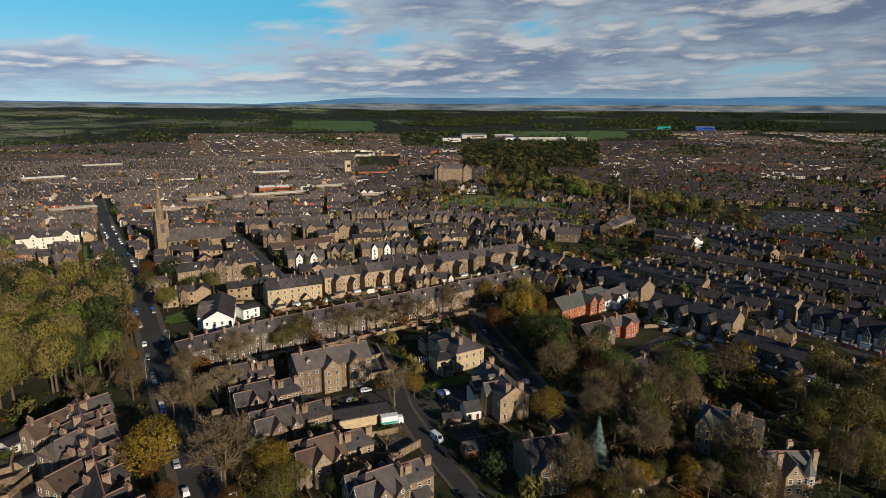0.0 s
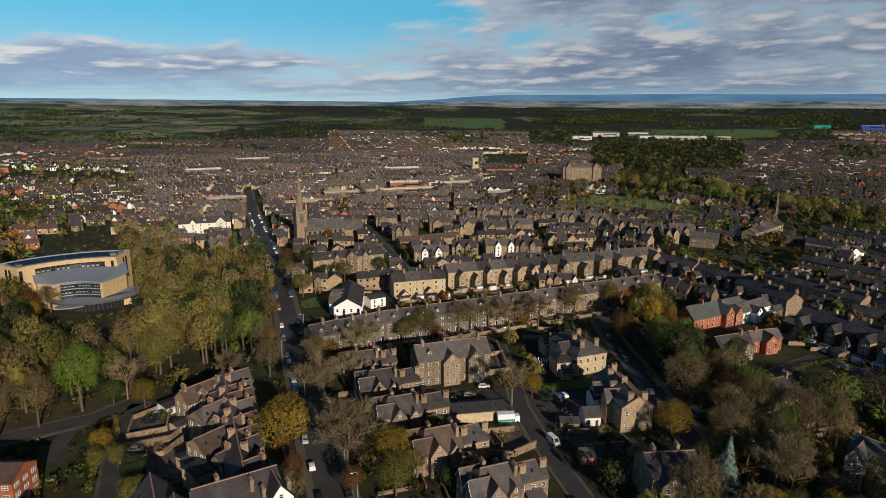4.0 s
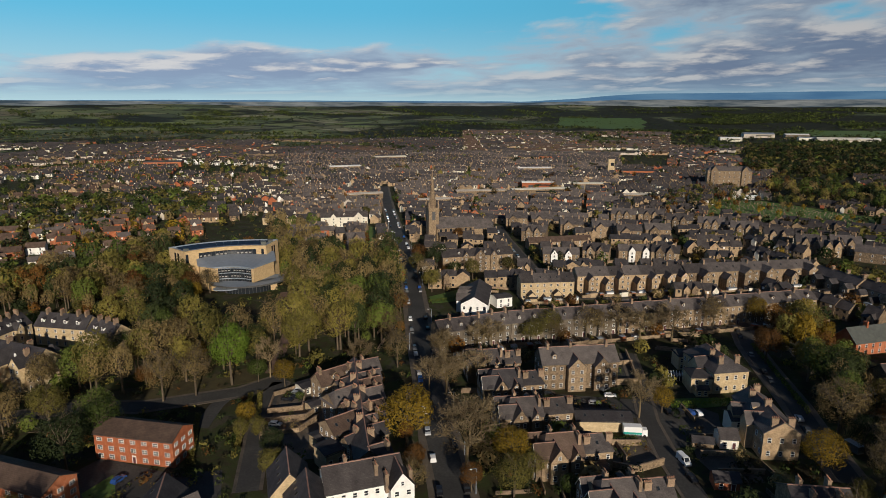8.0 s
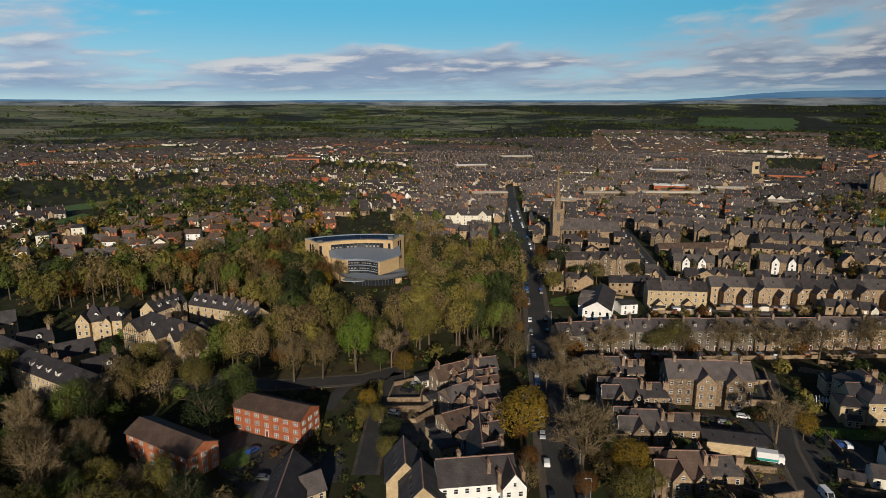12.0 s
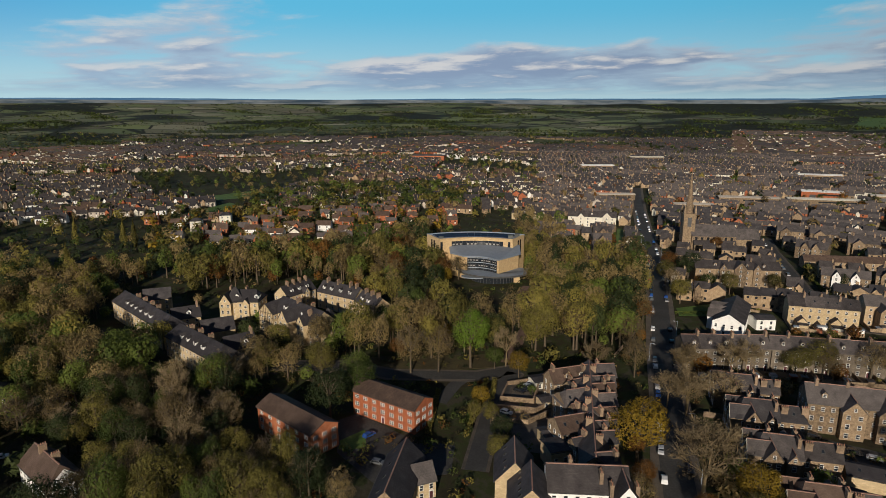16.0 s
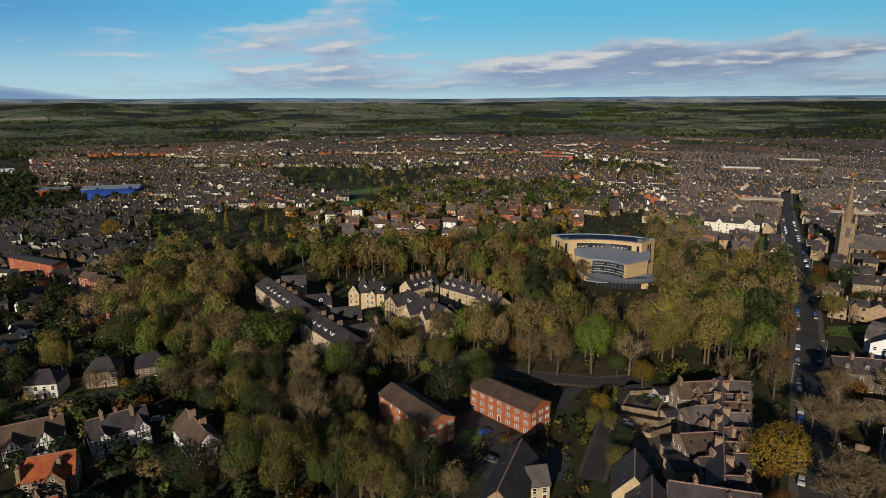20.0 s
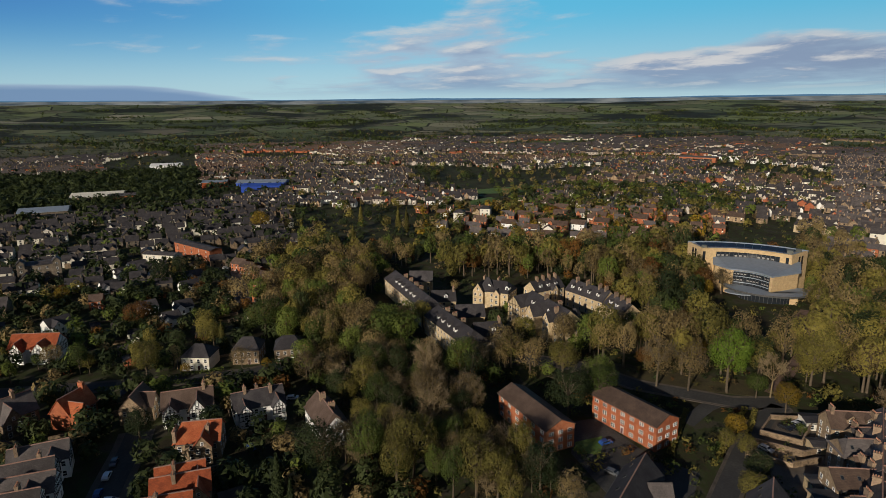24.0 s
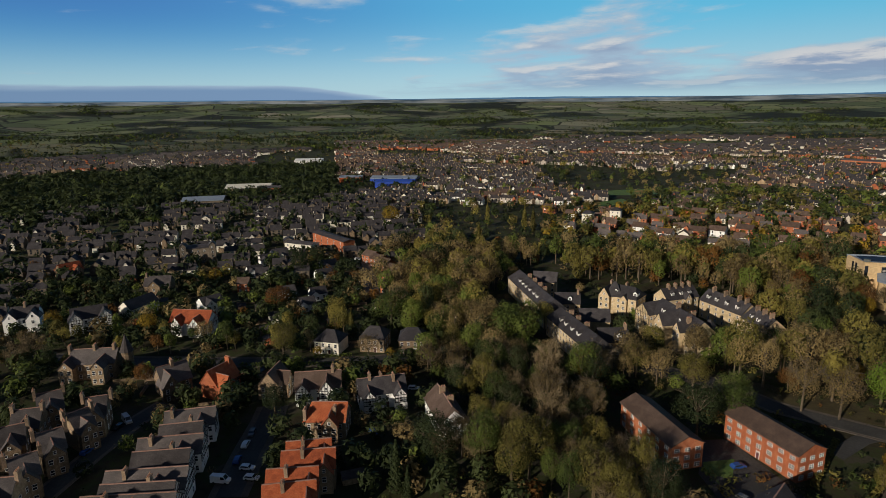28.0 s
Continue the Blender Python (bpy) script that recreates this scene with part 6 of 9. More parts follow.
house(-505.0, 297.5, 42.2, 13.6, 8, 5, 8, wall='redbrick', roof='browntile', win='s', label='red brick estate house with tiled roof', name='estate_house', group='estate houses', cap=False)
house(-427.3, 268.0, 44.2, 11.6, 8, 5, 8, wall='white', roof='browntile', win='s', label='white estate house with tiled roof', name='estate_house', group='estate houses', cap=False)
house(-453.5, 305.3, 43.0, 12.5, 8, 5, 8, wall='redbrick', roof='browntile', win='s', label='red brick estate house with tiled roof', name='estate_house', group='estate houses', cap=False)
house(-428.2, 291.2, 43.7, 11.8, 8, 5, 8, wall='redbrick', roof='browntile', win='s', label='red brick estate house with tiled roof', name='estate_house', group='estate houses', cap=False)
house(-478.7, 325.5, 42.1, 13.2, 8, 5, 8, wall='redbrick', roof='browntile', win='s', label='red brick estate house with tiled roof', name='estate_house', group='estate houses', cap=False)
house(-430.0, 330.5, 42.9, 12.1, 8, 5, 8, wall='redbrick', roof='browntile', win='s', label='red brick estate house with tiled roof', name='estate_house', group='estate houses', cap=False)
house(-453.1, 352.7, 42.0, 12.8, 8, 5, 8, wall='redbrick', roof='browntile', win='s', label='red brick estate house with tiled roof', name='estate_house', group='estate houses', cap=False)
house(-473.0, 372.9, 41.3, 13.4, 8, 5, 8, wall='redbrick', roof='browntile', win='s', label='red brick estate house with tiled roof', name='estate_house', group='estate houses', cap=False)
house(-494.6, 395.6, 40.4, 14.1, 8, 5, 8, wall='redbrick', roof='browntile', win='s', label='red brick estate house with tiled roof', name='estate_house', group='estate houses', cap=False)
house(-398.6, 224.8, 45.6, 10.6, 8, 5, 8, wall='redbrick', roof='browntile', win='s', label='red brick estate house with tiled roof', name='estate_house', group='estate houses', cap=False)
house(-391.7, 255.9, 45.1, 10.7, 8, 5, 8, wall='white', roof='browntile', win='s', label='white estate house with tiled roof', name='estate_house', group='estate houses', cap=False)


# ---------------------------------------------------------------- the modern office building
office = tagged(new("office_building"), "curved modern sandstone office building with grey metal roofs", "office building")
office.matrix_basis = pose(-252.7, 264.4, 0, 0, 0, 45.4) @ Matrix.Diagonal((1.05, 1.05, 1.05, 1))
TAKEN.append((-252.7, 270.0, 27))
TAKEN.append((-238.0, 258.0, 16))


def slab(front, rear, z0, z1, z1b=None):
    """A body between two curves; z1b lifts the top at the rear curve."""
    z1b = z1 if z1b is None else z1b
    n = len(front)
    v = [(x, y, z) for z in (z0, z1) for x, y in front] + [(x, y, z) for z in (z0 + (z1b - z1), z1b) for x, y in rear]
    f = []
    for k in range(n - 1):
        a, b, c, d = k, n + k, 2 * n + k, 3 * n + k
        f += [(a, a + 1, b + 1, b), (c + 1, c, d, d + 1), (b, b + 1, d + 1, d), (a + 1, a, c, c + 1)]
    f += [(0, n, 3 * n, 2 * n), (n - 1, 3 * n - 1, 4 * n - 1, 2 * n - 1)]
    return Geo().add(v, f)


def sector_arc(radius, a0=-30.0, a1=30.0, n=24, off=0.0):
    """Part of an arc round a point in front of the building, by angle from its axis."""
    return [((radius + off) * math.sin(radians(a0 + (a1 - a0) * k / n)), -38 + (radius + off) * math.cos(radians(a0 + (a1 - a0) * k / n))) for k in range(n + 1)]


A, B = sector_arc(42), sector_arc(58)
part("rear_block", slab(A, B, -3, 19.2), MAT["sandstone"], office, "fan-shaped sandstone rear block")
part("parapet", slab(sector_arc(42, off=-0.25), sector_arc(42, off=0.7), 19.2, 20.0), MAT["sandstone"], office)
part("parapet", slab(sector_arc(58, off=-0.7), sector_arc(58, off=0.3), 19.2, 20.2), MAT["metalroof"], office)
for a_ in (-30, 30):
    e0, e1 = sector_arc(42.7, a_, a_ - math.copysign(0.9, a_), 1), sector_arc(57.3, a_, a_ - math.copysign(0.9, a_), 1)
    part("parapet", slab(e0 if a_ < 0 else e0[::-1], e1 if a_ < 0 else e1[::-1], 19.2, 20.0), MAT["sandstone"], office)
part("flat_roof", slab(sector_arc(42.8, -29, 29), sector_arc(57.2, -29, 29), 19.2, 19.45), MAT["metalroof"], office)
for k in range(12):
    part("solar_panel", slab(sector_arc(47, -27 + 4.4 * k, -22.8 + 4.4 * k, 2), sector_arc(55.5, -27 + 4.4 * k, -22.8 + 4.4 * k, 2), 19.46, 19.7, 20.1), MAT["solar"], office, "dark blue solar panel on the flat roof")
for a_, r_, h_ in ((25.5, 47, 1.7), (23.5, 51, 1.2), (-26, 46, 1.1), (27, 54, 1.5)):
    (px_, py_), = sector_arc(r_, a_, a_, 1)[:1]
    part("roof_plant", Geo().box(px_ - 1.4, px_ + 1.4, py_ - 1.0, py_ + 1.0, 19.4, 19.6 + h_), MAT["copper"], office, "grey roof plant")
for a_ in (-28.3, 27.0):
    part("tall_window", slab(sector_arc(42, a_ - 1.0, a_ + 1.0, 4, -0.14), sector_arc(42, a_ - 1.0, a_ + 1.0, 4, 0.5), 12.6, 18.2), MAT["glass"], office)
for a_, radii_ in ((-30, (48.5, 51.5)), (30, (49.5, 52.5))):
    for r_ in radii_:
        (px_, py_), = sector_arc(r_, a_, a_, 1)[:1]
        part("tall_window", Geo().box(-0.75, 0.75, -0.14, 0.14, 10.5, 18.2, m=pose(px_, py_, 0, 0, 0, 90 - a_)), MAT["glass"], office)
part("window_band", slab(sector_arc(42, -19.5, 22, 20, -0.16), sector_arc(42, -19.5, 22, 20, 0.4), 15.2, 18.0), MAT["glass"], office, "long strip of dark glazing")
for k in range(15):
    (px_, py_), = sector_arc(42, -19.5 + 41.5 * k / 14, 0, 1, -0.2)[:1]
    part("mullion", Geo().box(px_ - 0.1, px_ + 0.1, py_ - 0.1, py_ + 0.2, 15.2, 18.0), MAT["gutter"], office)
for k in range(13):
    if k in (3, 7, 8):
        continue
    arc_ = sector_arc(42, -18.9 + 41.5 * k / 14, -18.9 + 41.5 * k / 14 + 1.7, 2, -0.2)
    part("blind", slab(arc_, sector_arc(42, -18.9 + 41.5 * k / 14, -18.9 + 41.5 * k / 14 + 1.7, 2, -0.1), 15.7, 16.6), MAT["blind"], office, "pale window blind")


def front_curve(n=14, off=0.0):
    """The hollow glass front, from the left corner to the right corner of the middle block."""
    pts = []
    for k in range(n + 1):
        u = k / n
        x, y = -6.6 + 18.6 * u, -13.5 - 8.5 * u
        b = 3.2 * math.sin(math.pi * u)
        pts.append((x + 0.42 * b - 0.42 * off, y + 0.91 * b - 0.91 * off))
    return pts


F = front_curve()
back_line = [(-15 + 40 * k / (len(F) - 1), 4.0) for k in range(len(F))]
part("middle_block", slab([(-14, -6)] + F + [(24, -8)], [(-15, 4)] + back_line + [(25, 4)], -3, 12.6, 13.8), MAT["sandstone"], office, "sandstone middle block with curved glass front")
G = front_curve(14, 0.9)
part("metal_roof", slab([(-15, -6.5)] + G + [(25, -8.5)], [(-15.6, 3.5)] + back_line + [(25.6, 3.5)], 12.7, 13.3, 15.6), MAT["metalroof"], office, "blue-grey metal roof with a curved eaves")
part("curtain_glazing", slab(front_curve(14, 0.22)[1:-1], front_curve(14, -0.3)[1:-1], 1.5, 12.4), MAT["glass"], office, "curved dark glass front of four storeys")
for z0 in (3.4, 6.4, 9.4, 12.0):
    part("spandrel", slab(front_curve(14, 0.45)[1:-1], front_curve(14, -0.2)[1:-1], z0, z0 + 0.38), MAT["metalroof"], office, "grey floor band of the glass front")
for k, (x, y) in enumerate(front_curve(14, 0.36)[1:-1]):
    part("mullion", Geo().box(x - 0.08, x + 0.08, y - 0.08, y + 0.08, 1.5, 12.4), MAT["gutter"], office)
part("side_window", Geo().box(-0.1, 0.1, -1.0, 1.0, 4, 11, m=pose(-10.6, -10.2, 0, 0, 0, 46)), MAT["glass"], office)
ring = [(math.cos(2 * math.pi * k / 48), math.sin(2 * math.pi * k / 48)) for k in range(48)]


def disc(cx, cy, rx, ry, z0, z1):
    return Geo().add([(cx + rx * a, cy + ry * b, z) for z in (z0, z1) for a, b in ring],
                     [(k, (k + 1) % 48, 48 + (k + 1) % 48, 48 + k) for k in range(48)] + [tuple(range(48, 96)), tuple(reversed(range(48)))])


outer = [(10.5 + 20.5 * math.cos(radians(184 + 184 * k / 16)), -11.5 + 17.0 * math.sin(radians(184 + 184 * k / 16))) for k in range(17)]
inner = [(-9.0, -12.0)] + front_curve(14, 0.5) + [(24.5, -8.5)]
part("canopy", slab(outer, inner, 4.6, 5.2), MAT["metalroof"], office, "broad curved grey metal canopy over the entrance")
part("canopy_edge", slab([(x * 1.006, y * 1.006 - 0.12) for x, y in outer], outer, 4.45, 5.3), MAT["gutter"], office)
part("canopy", disc(-1.0, -19.0, 7.5, 4.6, 2.6, 3.1), MAT["metalroof"], office, "small round lower roof")
part("roof_light", disc(-1.0, -19.0, 3.2, 2.0, 3.1, 3.5), MAT["copper"], office)
part("drum", disc(10, -16, 12.5, 8.0, -3, 4.6), MAT["glass"], office, "dark glass entrance drum")
for k in range(22):
    an = math.pi + math.pi * k / 21
    part("mullion", Geo().box(-0.08, 0.08, -0.08, 0.08, -2, 5.2, m=pose(10 + 12.55 * math.cos(an), -16 + 8.05 * math.sin(an), 0)), MAT["gutter"], office)
part("pier", Geo().box(20.3, 23.6, -21.5, -17.5, -3, 4.6), MAT["sandstone"], office)
for z0 in (7.4, 10.4):
    pts_ = front_curve(14, 0.28)
    for k in range(1, 13):
        if (k * 7 + int(z0)) % 5 == 0:
            continue
        part("blind", slab([pts_[k], ((pts_[k][0] * 0.3 + pts_[k + 1][0] * 0.7), (pts_[k][1] * 0.3 + pts_[k + 1][1] * 0.7))], [(pts_[k][0], pts_[k][1] + 0.1), ((pts_[k][0] * 0.3 + pts_[k + 1][0] * 0.7), (pts_[k][1] * 0.3 + pts_[k + 1][1] * 0.7) + 0.1)], z0 + 0.15, z0 + 0.7), MAT["blind"], office, "pale window blind")

# ---------------------------------------------------------------- the church with its spire
church = tagged(new("church"), "grey stone church with a tall slender spire", "church")
church.matrix_basis = pose(-183.3, 434.2, 0, 0, 0, 41.0)
TAKEN.append((church.location.x, church.location.y, 24))
part("nave", Geo().gable_walls(30, 12, 10, 17), MAT["stone"], church)
part("nave_roof", Geo().roof(30, 12, 10, 17, 0.4), MAT["slate"], church, "grey-brown slate nave roof")
part("aisle", Geo().gable_walls(28, 4, 4.5, 7.5, m=pose(0, -7.5, 0)), MAT["stone"], church)
part("aisle_roof", Geo().roof(28, 4.4, 4.6, 7, 0.3, m=pose(0, -7.6, 0)), MAT["slate"], church)
part("chancel", Geo().gable_walls(16, 10, 8, 14, m=pose(23, 0, 0)), MAT["stone"], church)
part("chancel_roof", Geo().roof(16, 10, 8, 14, 0.4, m=pose(23, 0, 0)), MAT["slate"], church)
part("tower", Geo().box(-21, -13, -4, 4, -1, 25).box(-21.3, -12.7, -4.3, 4.3, 24.6, 25.3), MAT["stone"], church, "square stone tower")
for cx in (-20.6, -13.4):
    for cy in (-3.6, 3.6):
        part("pinnacle", Geo().box(cx - 0.6, cx + 0.6, cy - 0.6, cy + 0.6, 25, 28).add([(cx - 0.7, cy - 0.7, 28), (cx + 0.7, cy - 0.7, 28), (cx + 0.7, cy + 0.7, 28), (cx - 0.7, cy + 0.7, 28), (cx, cy, 31.5)], [(0, 1, 4), (1, 2, 4), (2, 3, 4), (3, 0, 4)]), MAT["stone"], church)
sp = [(-17 + 2.7 * math.cos(k * math.pi / 4 + 0.39), 2.7 * math.sin(k * math.pi / 4 + 0.39), 25.2) for k in range(8)]
part("spire", Geo().add(sp + [(-17, 0, 57.2)], [(k, (k + 1) % 8, 8) for k in range(8)]), MAT["stone"], church, "tapering stone spire")
# dark plates painted in for the shade inside the belfry openings
for sx, sy, rz in ((-17, -4.02, 0), (-21.02, 0, -90), (-12.98, 0, 90)):
    part("belfry_opening", Geo().box(-1.3, 1.3, -0.1, 0.1, 16, 22.5, m=pose(sx, sy, 0, 0, 0, rz)), MAT["gutter"], church)
for k in range(7):
    part("church_window", Geo().box(-0.8, 0.8, -0.08, 0.08, 5.9, 9, m=pose(-12 + 4 * k, -6.05, 0)), MAT["glass"], church)
    part("buttress", Geo().box(-0.35, 0.35, -1.2, 0, -1, 4.2, m=pose(-13.8 + 4.6 * k, -9.4, 0)), MAT["stone"], church)

# ---------------------------------------------------------------- the long school on the hill, far works and sheds
school = house(13.5, 868.1, 10.0, 52, 16, 20, 25, wall="stone", floors=4, win="s", nwin=15, hips=(5, 5), wings=((-18, "s", 8, 2, 20, 26), (18, "s", 8, 2, 20, 26)), chim=((-10, 0), (0, 0), (10, 0)), name="school", category="school", label="large stone school block with many windows", z=2, group="")
part("cupola", Geo().box(-2, 2, -2, 2, 24, 28.5).add([(-2.3, -2.3, 28.5), (2.3, -2.3, 28.5), (2.3, 2.3, 28.5), (-2.3, 2.3, 28.5), (0, 0, 32)], [(0, 1, 4), (1, 2, 4), (2, 3, 4), (3, 0, 4)]), MAT["slate"], school)


def works(x, y, rot, L, W, h, wall, roof, label, name="warehouse"):
    t = tagged(new(name), label, name)
    t.matrix_basis = pose(x, y, land_z(x, y) - 1, 0, 0, rot)
    TAKEN.append((x, y, math.hypot(L, W) / 2))
    part("wall", Geo().box(-L / 2, L / 2, -W / 2, W / 2, -2, h), MAT[wall], t)
    part("roof", Geo().roof(L, W, h, h + W * 0.07, 0.5, thick=0.4), MAT[roof], t)
    part("doors", Geo().box(-L * 0.3, -L * 0.3 + 6, -W / 2 - 0.1, -W / 2, 0, 5), MAT["gutter"], t)
    part("window_band", Geo().box(-L * 0.1, L * 0.4, -W / 2 - 0.12, -W / 2, h * 0.55, h * 0.75), MAT["glass"], t)
    return t


works(110.0, 2280.1, 6, 90, 60, 13, "pale", "metalroof", "large pale warehouse with white walls")
works(302.2, 2097.7, 4, 100, 60, 9, "pale", "render", "large white warehouse with pale roof")
works(395.0, 2190.0, 3, 60, 44, 9, "pale", "white", "white warehouse with a shallow roof")
works(225.0, 2330.0, 6, 70, 40, 9, "greystone", "white", "pale warehouse behind the others")
works(492.0, 2260.0, 0, 50, 36, 9, "pale", "render", "small white warehouse by the field")
works(240.0, 2120.0, 5, 60, 30, 10, "render", "metalroof", "low warehouse with grey roof")
works(27.1, 2055.9, 8, 60, 40, 10, "render", "white", "white warehouse beside the others")
works(1042.5, 2966.7, -12, 60, 40, 14, "teal", "teal", "teal clad sports hall", "sports_hall")
works(1189.5, 2857.1, -15, 80, 40, 16, "bluemetal", "metalroof", "blue clad college building", "college")
works(-775.5, 42.7, 82, 46, 26, 8, "bluemetal", "bluemetal", "bright blue clad warehouse")
works(-750.4, -128.9, 92, 50, 40, 9, "stone", "render", "grey roofed industrial shed")
# the greystone colour stands in for the shadow on this shed's wall
works(-663.2, -160.4, 96, 40, 34, 8, "greystone", "metalroof", "shed with a pale blue metal roof, shade in its wall colour")
works(-730.7, -103.6, 95, 26, 20, 10, "redbrick", "slate", "red brick works building", "works_building")
works(-834.9, -10.5, 84, 30, 22, 8, "redtile", "metalroof", "orange fronted retail shed", "retail_shed")
works(-1096.8, -85.1, 88, 46, 40, 9, "white", "white", "long white distant warehouse")
works(-812.0, 46.3, 75, 60, 30, 8, "bluemetal", "metalroof", "low blue fronted warehouse")
works(-207.5, 766.0, 20, 40, 16, 8, "redbrick", "white", "low hall with white roof", "hall_building")
works(-110.2, 964.5, 15, 46, 20, 9, "redbrick", "slate", "red brick works with tower", "works_building")
works(-150.2, 978.9, 15, 9, 9, 24, "cream", "slate", "square stone clock tower", "clock_tower")
works(32.0, 769.0, 5, 26, 12, 4, "white", "white", "low white sports pavilion", "pavilion")
works(-863.7, 775.8, 34, 60, 24, 9, "redbrick", "slate", "long brick mill building", "mill")
works(-248.6, 668.7, 34, 58, 13, 7, "stone", "pale", "long market hall with a pale roof", "hall_building")
works(-189.8, 711.6, 33, 70, 13, 7, "stone", "render", "long pale-roofed row behind the church", "hall_building")
works(-263.5, 949.3, 28, 52, 14, 8, "stone", "white", "low hall with a white roof", "hall_building")
works(-359.5, 588.0, 44, 46, 13, 7, "stone", "pale", "pale-roofed row in the old town", "hall_building")
works(-575.0, 1047.4, 44, 60, 18, 8, "stone", "render", "long pale-roofed hall among the terraces", "hall_building")
works(-547.5, 846.3, 46, 50, 16, 8, "stone", "white", "low white-roofed shop in the old town", "hall_building")
works(-148.2, 788.3, 26, 40, 13, 7, "stone", "render", "pale-roofed hall below the school", "hall_building")
works(-83.5, 714.6, 20, 30, 12, 6, "stone", "pale", "low pale-roofed hall below the cemetery", "hall_building")
works(-268.0, 584.9, 38, 36, 12, 7, "stone", "pale", "pale gabled row by the avenue", "hall_building")
mast = tagged(new("flue"), "tall slender grey stone chimney stack", "chimney stack")
mast.matrix_basis = pose(182.7, 598.3, 0)
part("shaft", Geo().box(-0.85, 0.85, -0.85, 0.85, -1, 27, inset=0.4), MAT["greystone"], mast)
part("collar", Geo().box(-0.6, 0.6, -0.6, 0.6, 26.6, 27.4), MAT["greystone"], mast)
turret = tagged(new("turret"), "round stone turret with pointed slate cap", "turret")
turret.matrix_basis = pose(-236.6, -91.5, 0)
part("drum", Geo().add([(2.2 * a, 2.2 * b, z) for z in (-1, 9) for a, b in ring[::4]], [(k, (k + 1) % 12, 12 + (k + 1) % 12, 12 + k) for k in range(12)]), MAT["stone"], turret)
part("cap", Geo().add([(2.6 * a, 2.6 * b, 9) for a, b in ring[::4]] + [(0, 0, 16)], [(k, (k + 1) % 12, 12) for k in range(12)]), MAT["slate"], turret)

# ---------------------------------------------------------------- street lamps along the avenue
def street_lamp(x, y, rot):
    t = tagged(new("street_lamp"), "tall grey steel street lamp on the pavement", "street lamp", "street lamps")
    t.matrix_basis = pose(x, y, 0.14, 0, 0, rot)
    part("pole", Geo().box(-0.11, 0.11, -0.11, 0.11, 0, 7.5, inset=0.04), MAT["metalroof"], t)
    part("arm", Geo().box(0, 1.4, -0.05, 0.05, 7.4, 7.52), MAT["metalroof"], t)
    part("lantern", Geo().box(1.1, 1.8, -0.14, 0.14, 7.3, 7.42, inset=0.03), MAT["white"], t)
    return t


lamp = None
for (x1, y1), (x2, y2) in zip(ROADS[0][0][:7], ROADS[0][0][1:8]):
    L = math.hypot(x2 - x1, y2 - y1)
    for k in range(max(1, int(L / 26))):
        u = (k + 0.5) / max(1, int(L / 26))
        dx, dy = (x2 - x1) / L, (y2 - y1) / L
        s = 1 if k % 2 else -1
        px, py, an = x1 + dx * L * u - dy * 5.9 * s, y1 + dy * L * u + dx * 5.9 * s, math.degrees(math.atan2(dx * -s, dy * s))
        lamp = street_lamp(px, py, an) if lamp is None else copy_thing(lamp, pose(px, py, 0.14, 0, 0, an)) and lamp

# ---------------------------------------------------------------- parked vehicles
CARS = {}


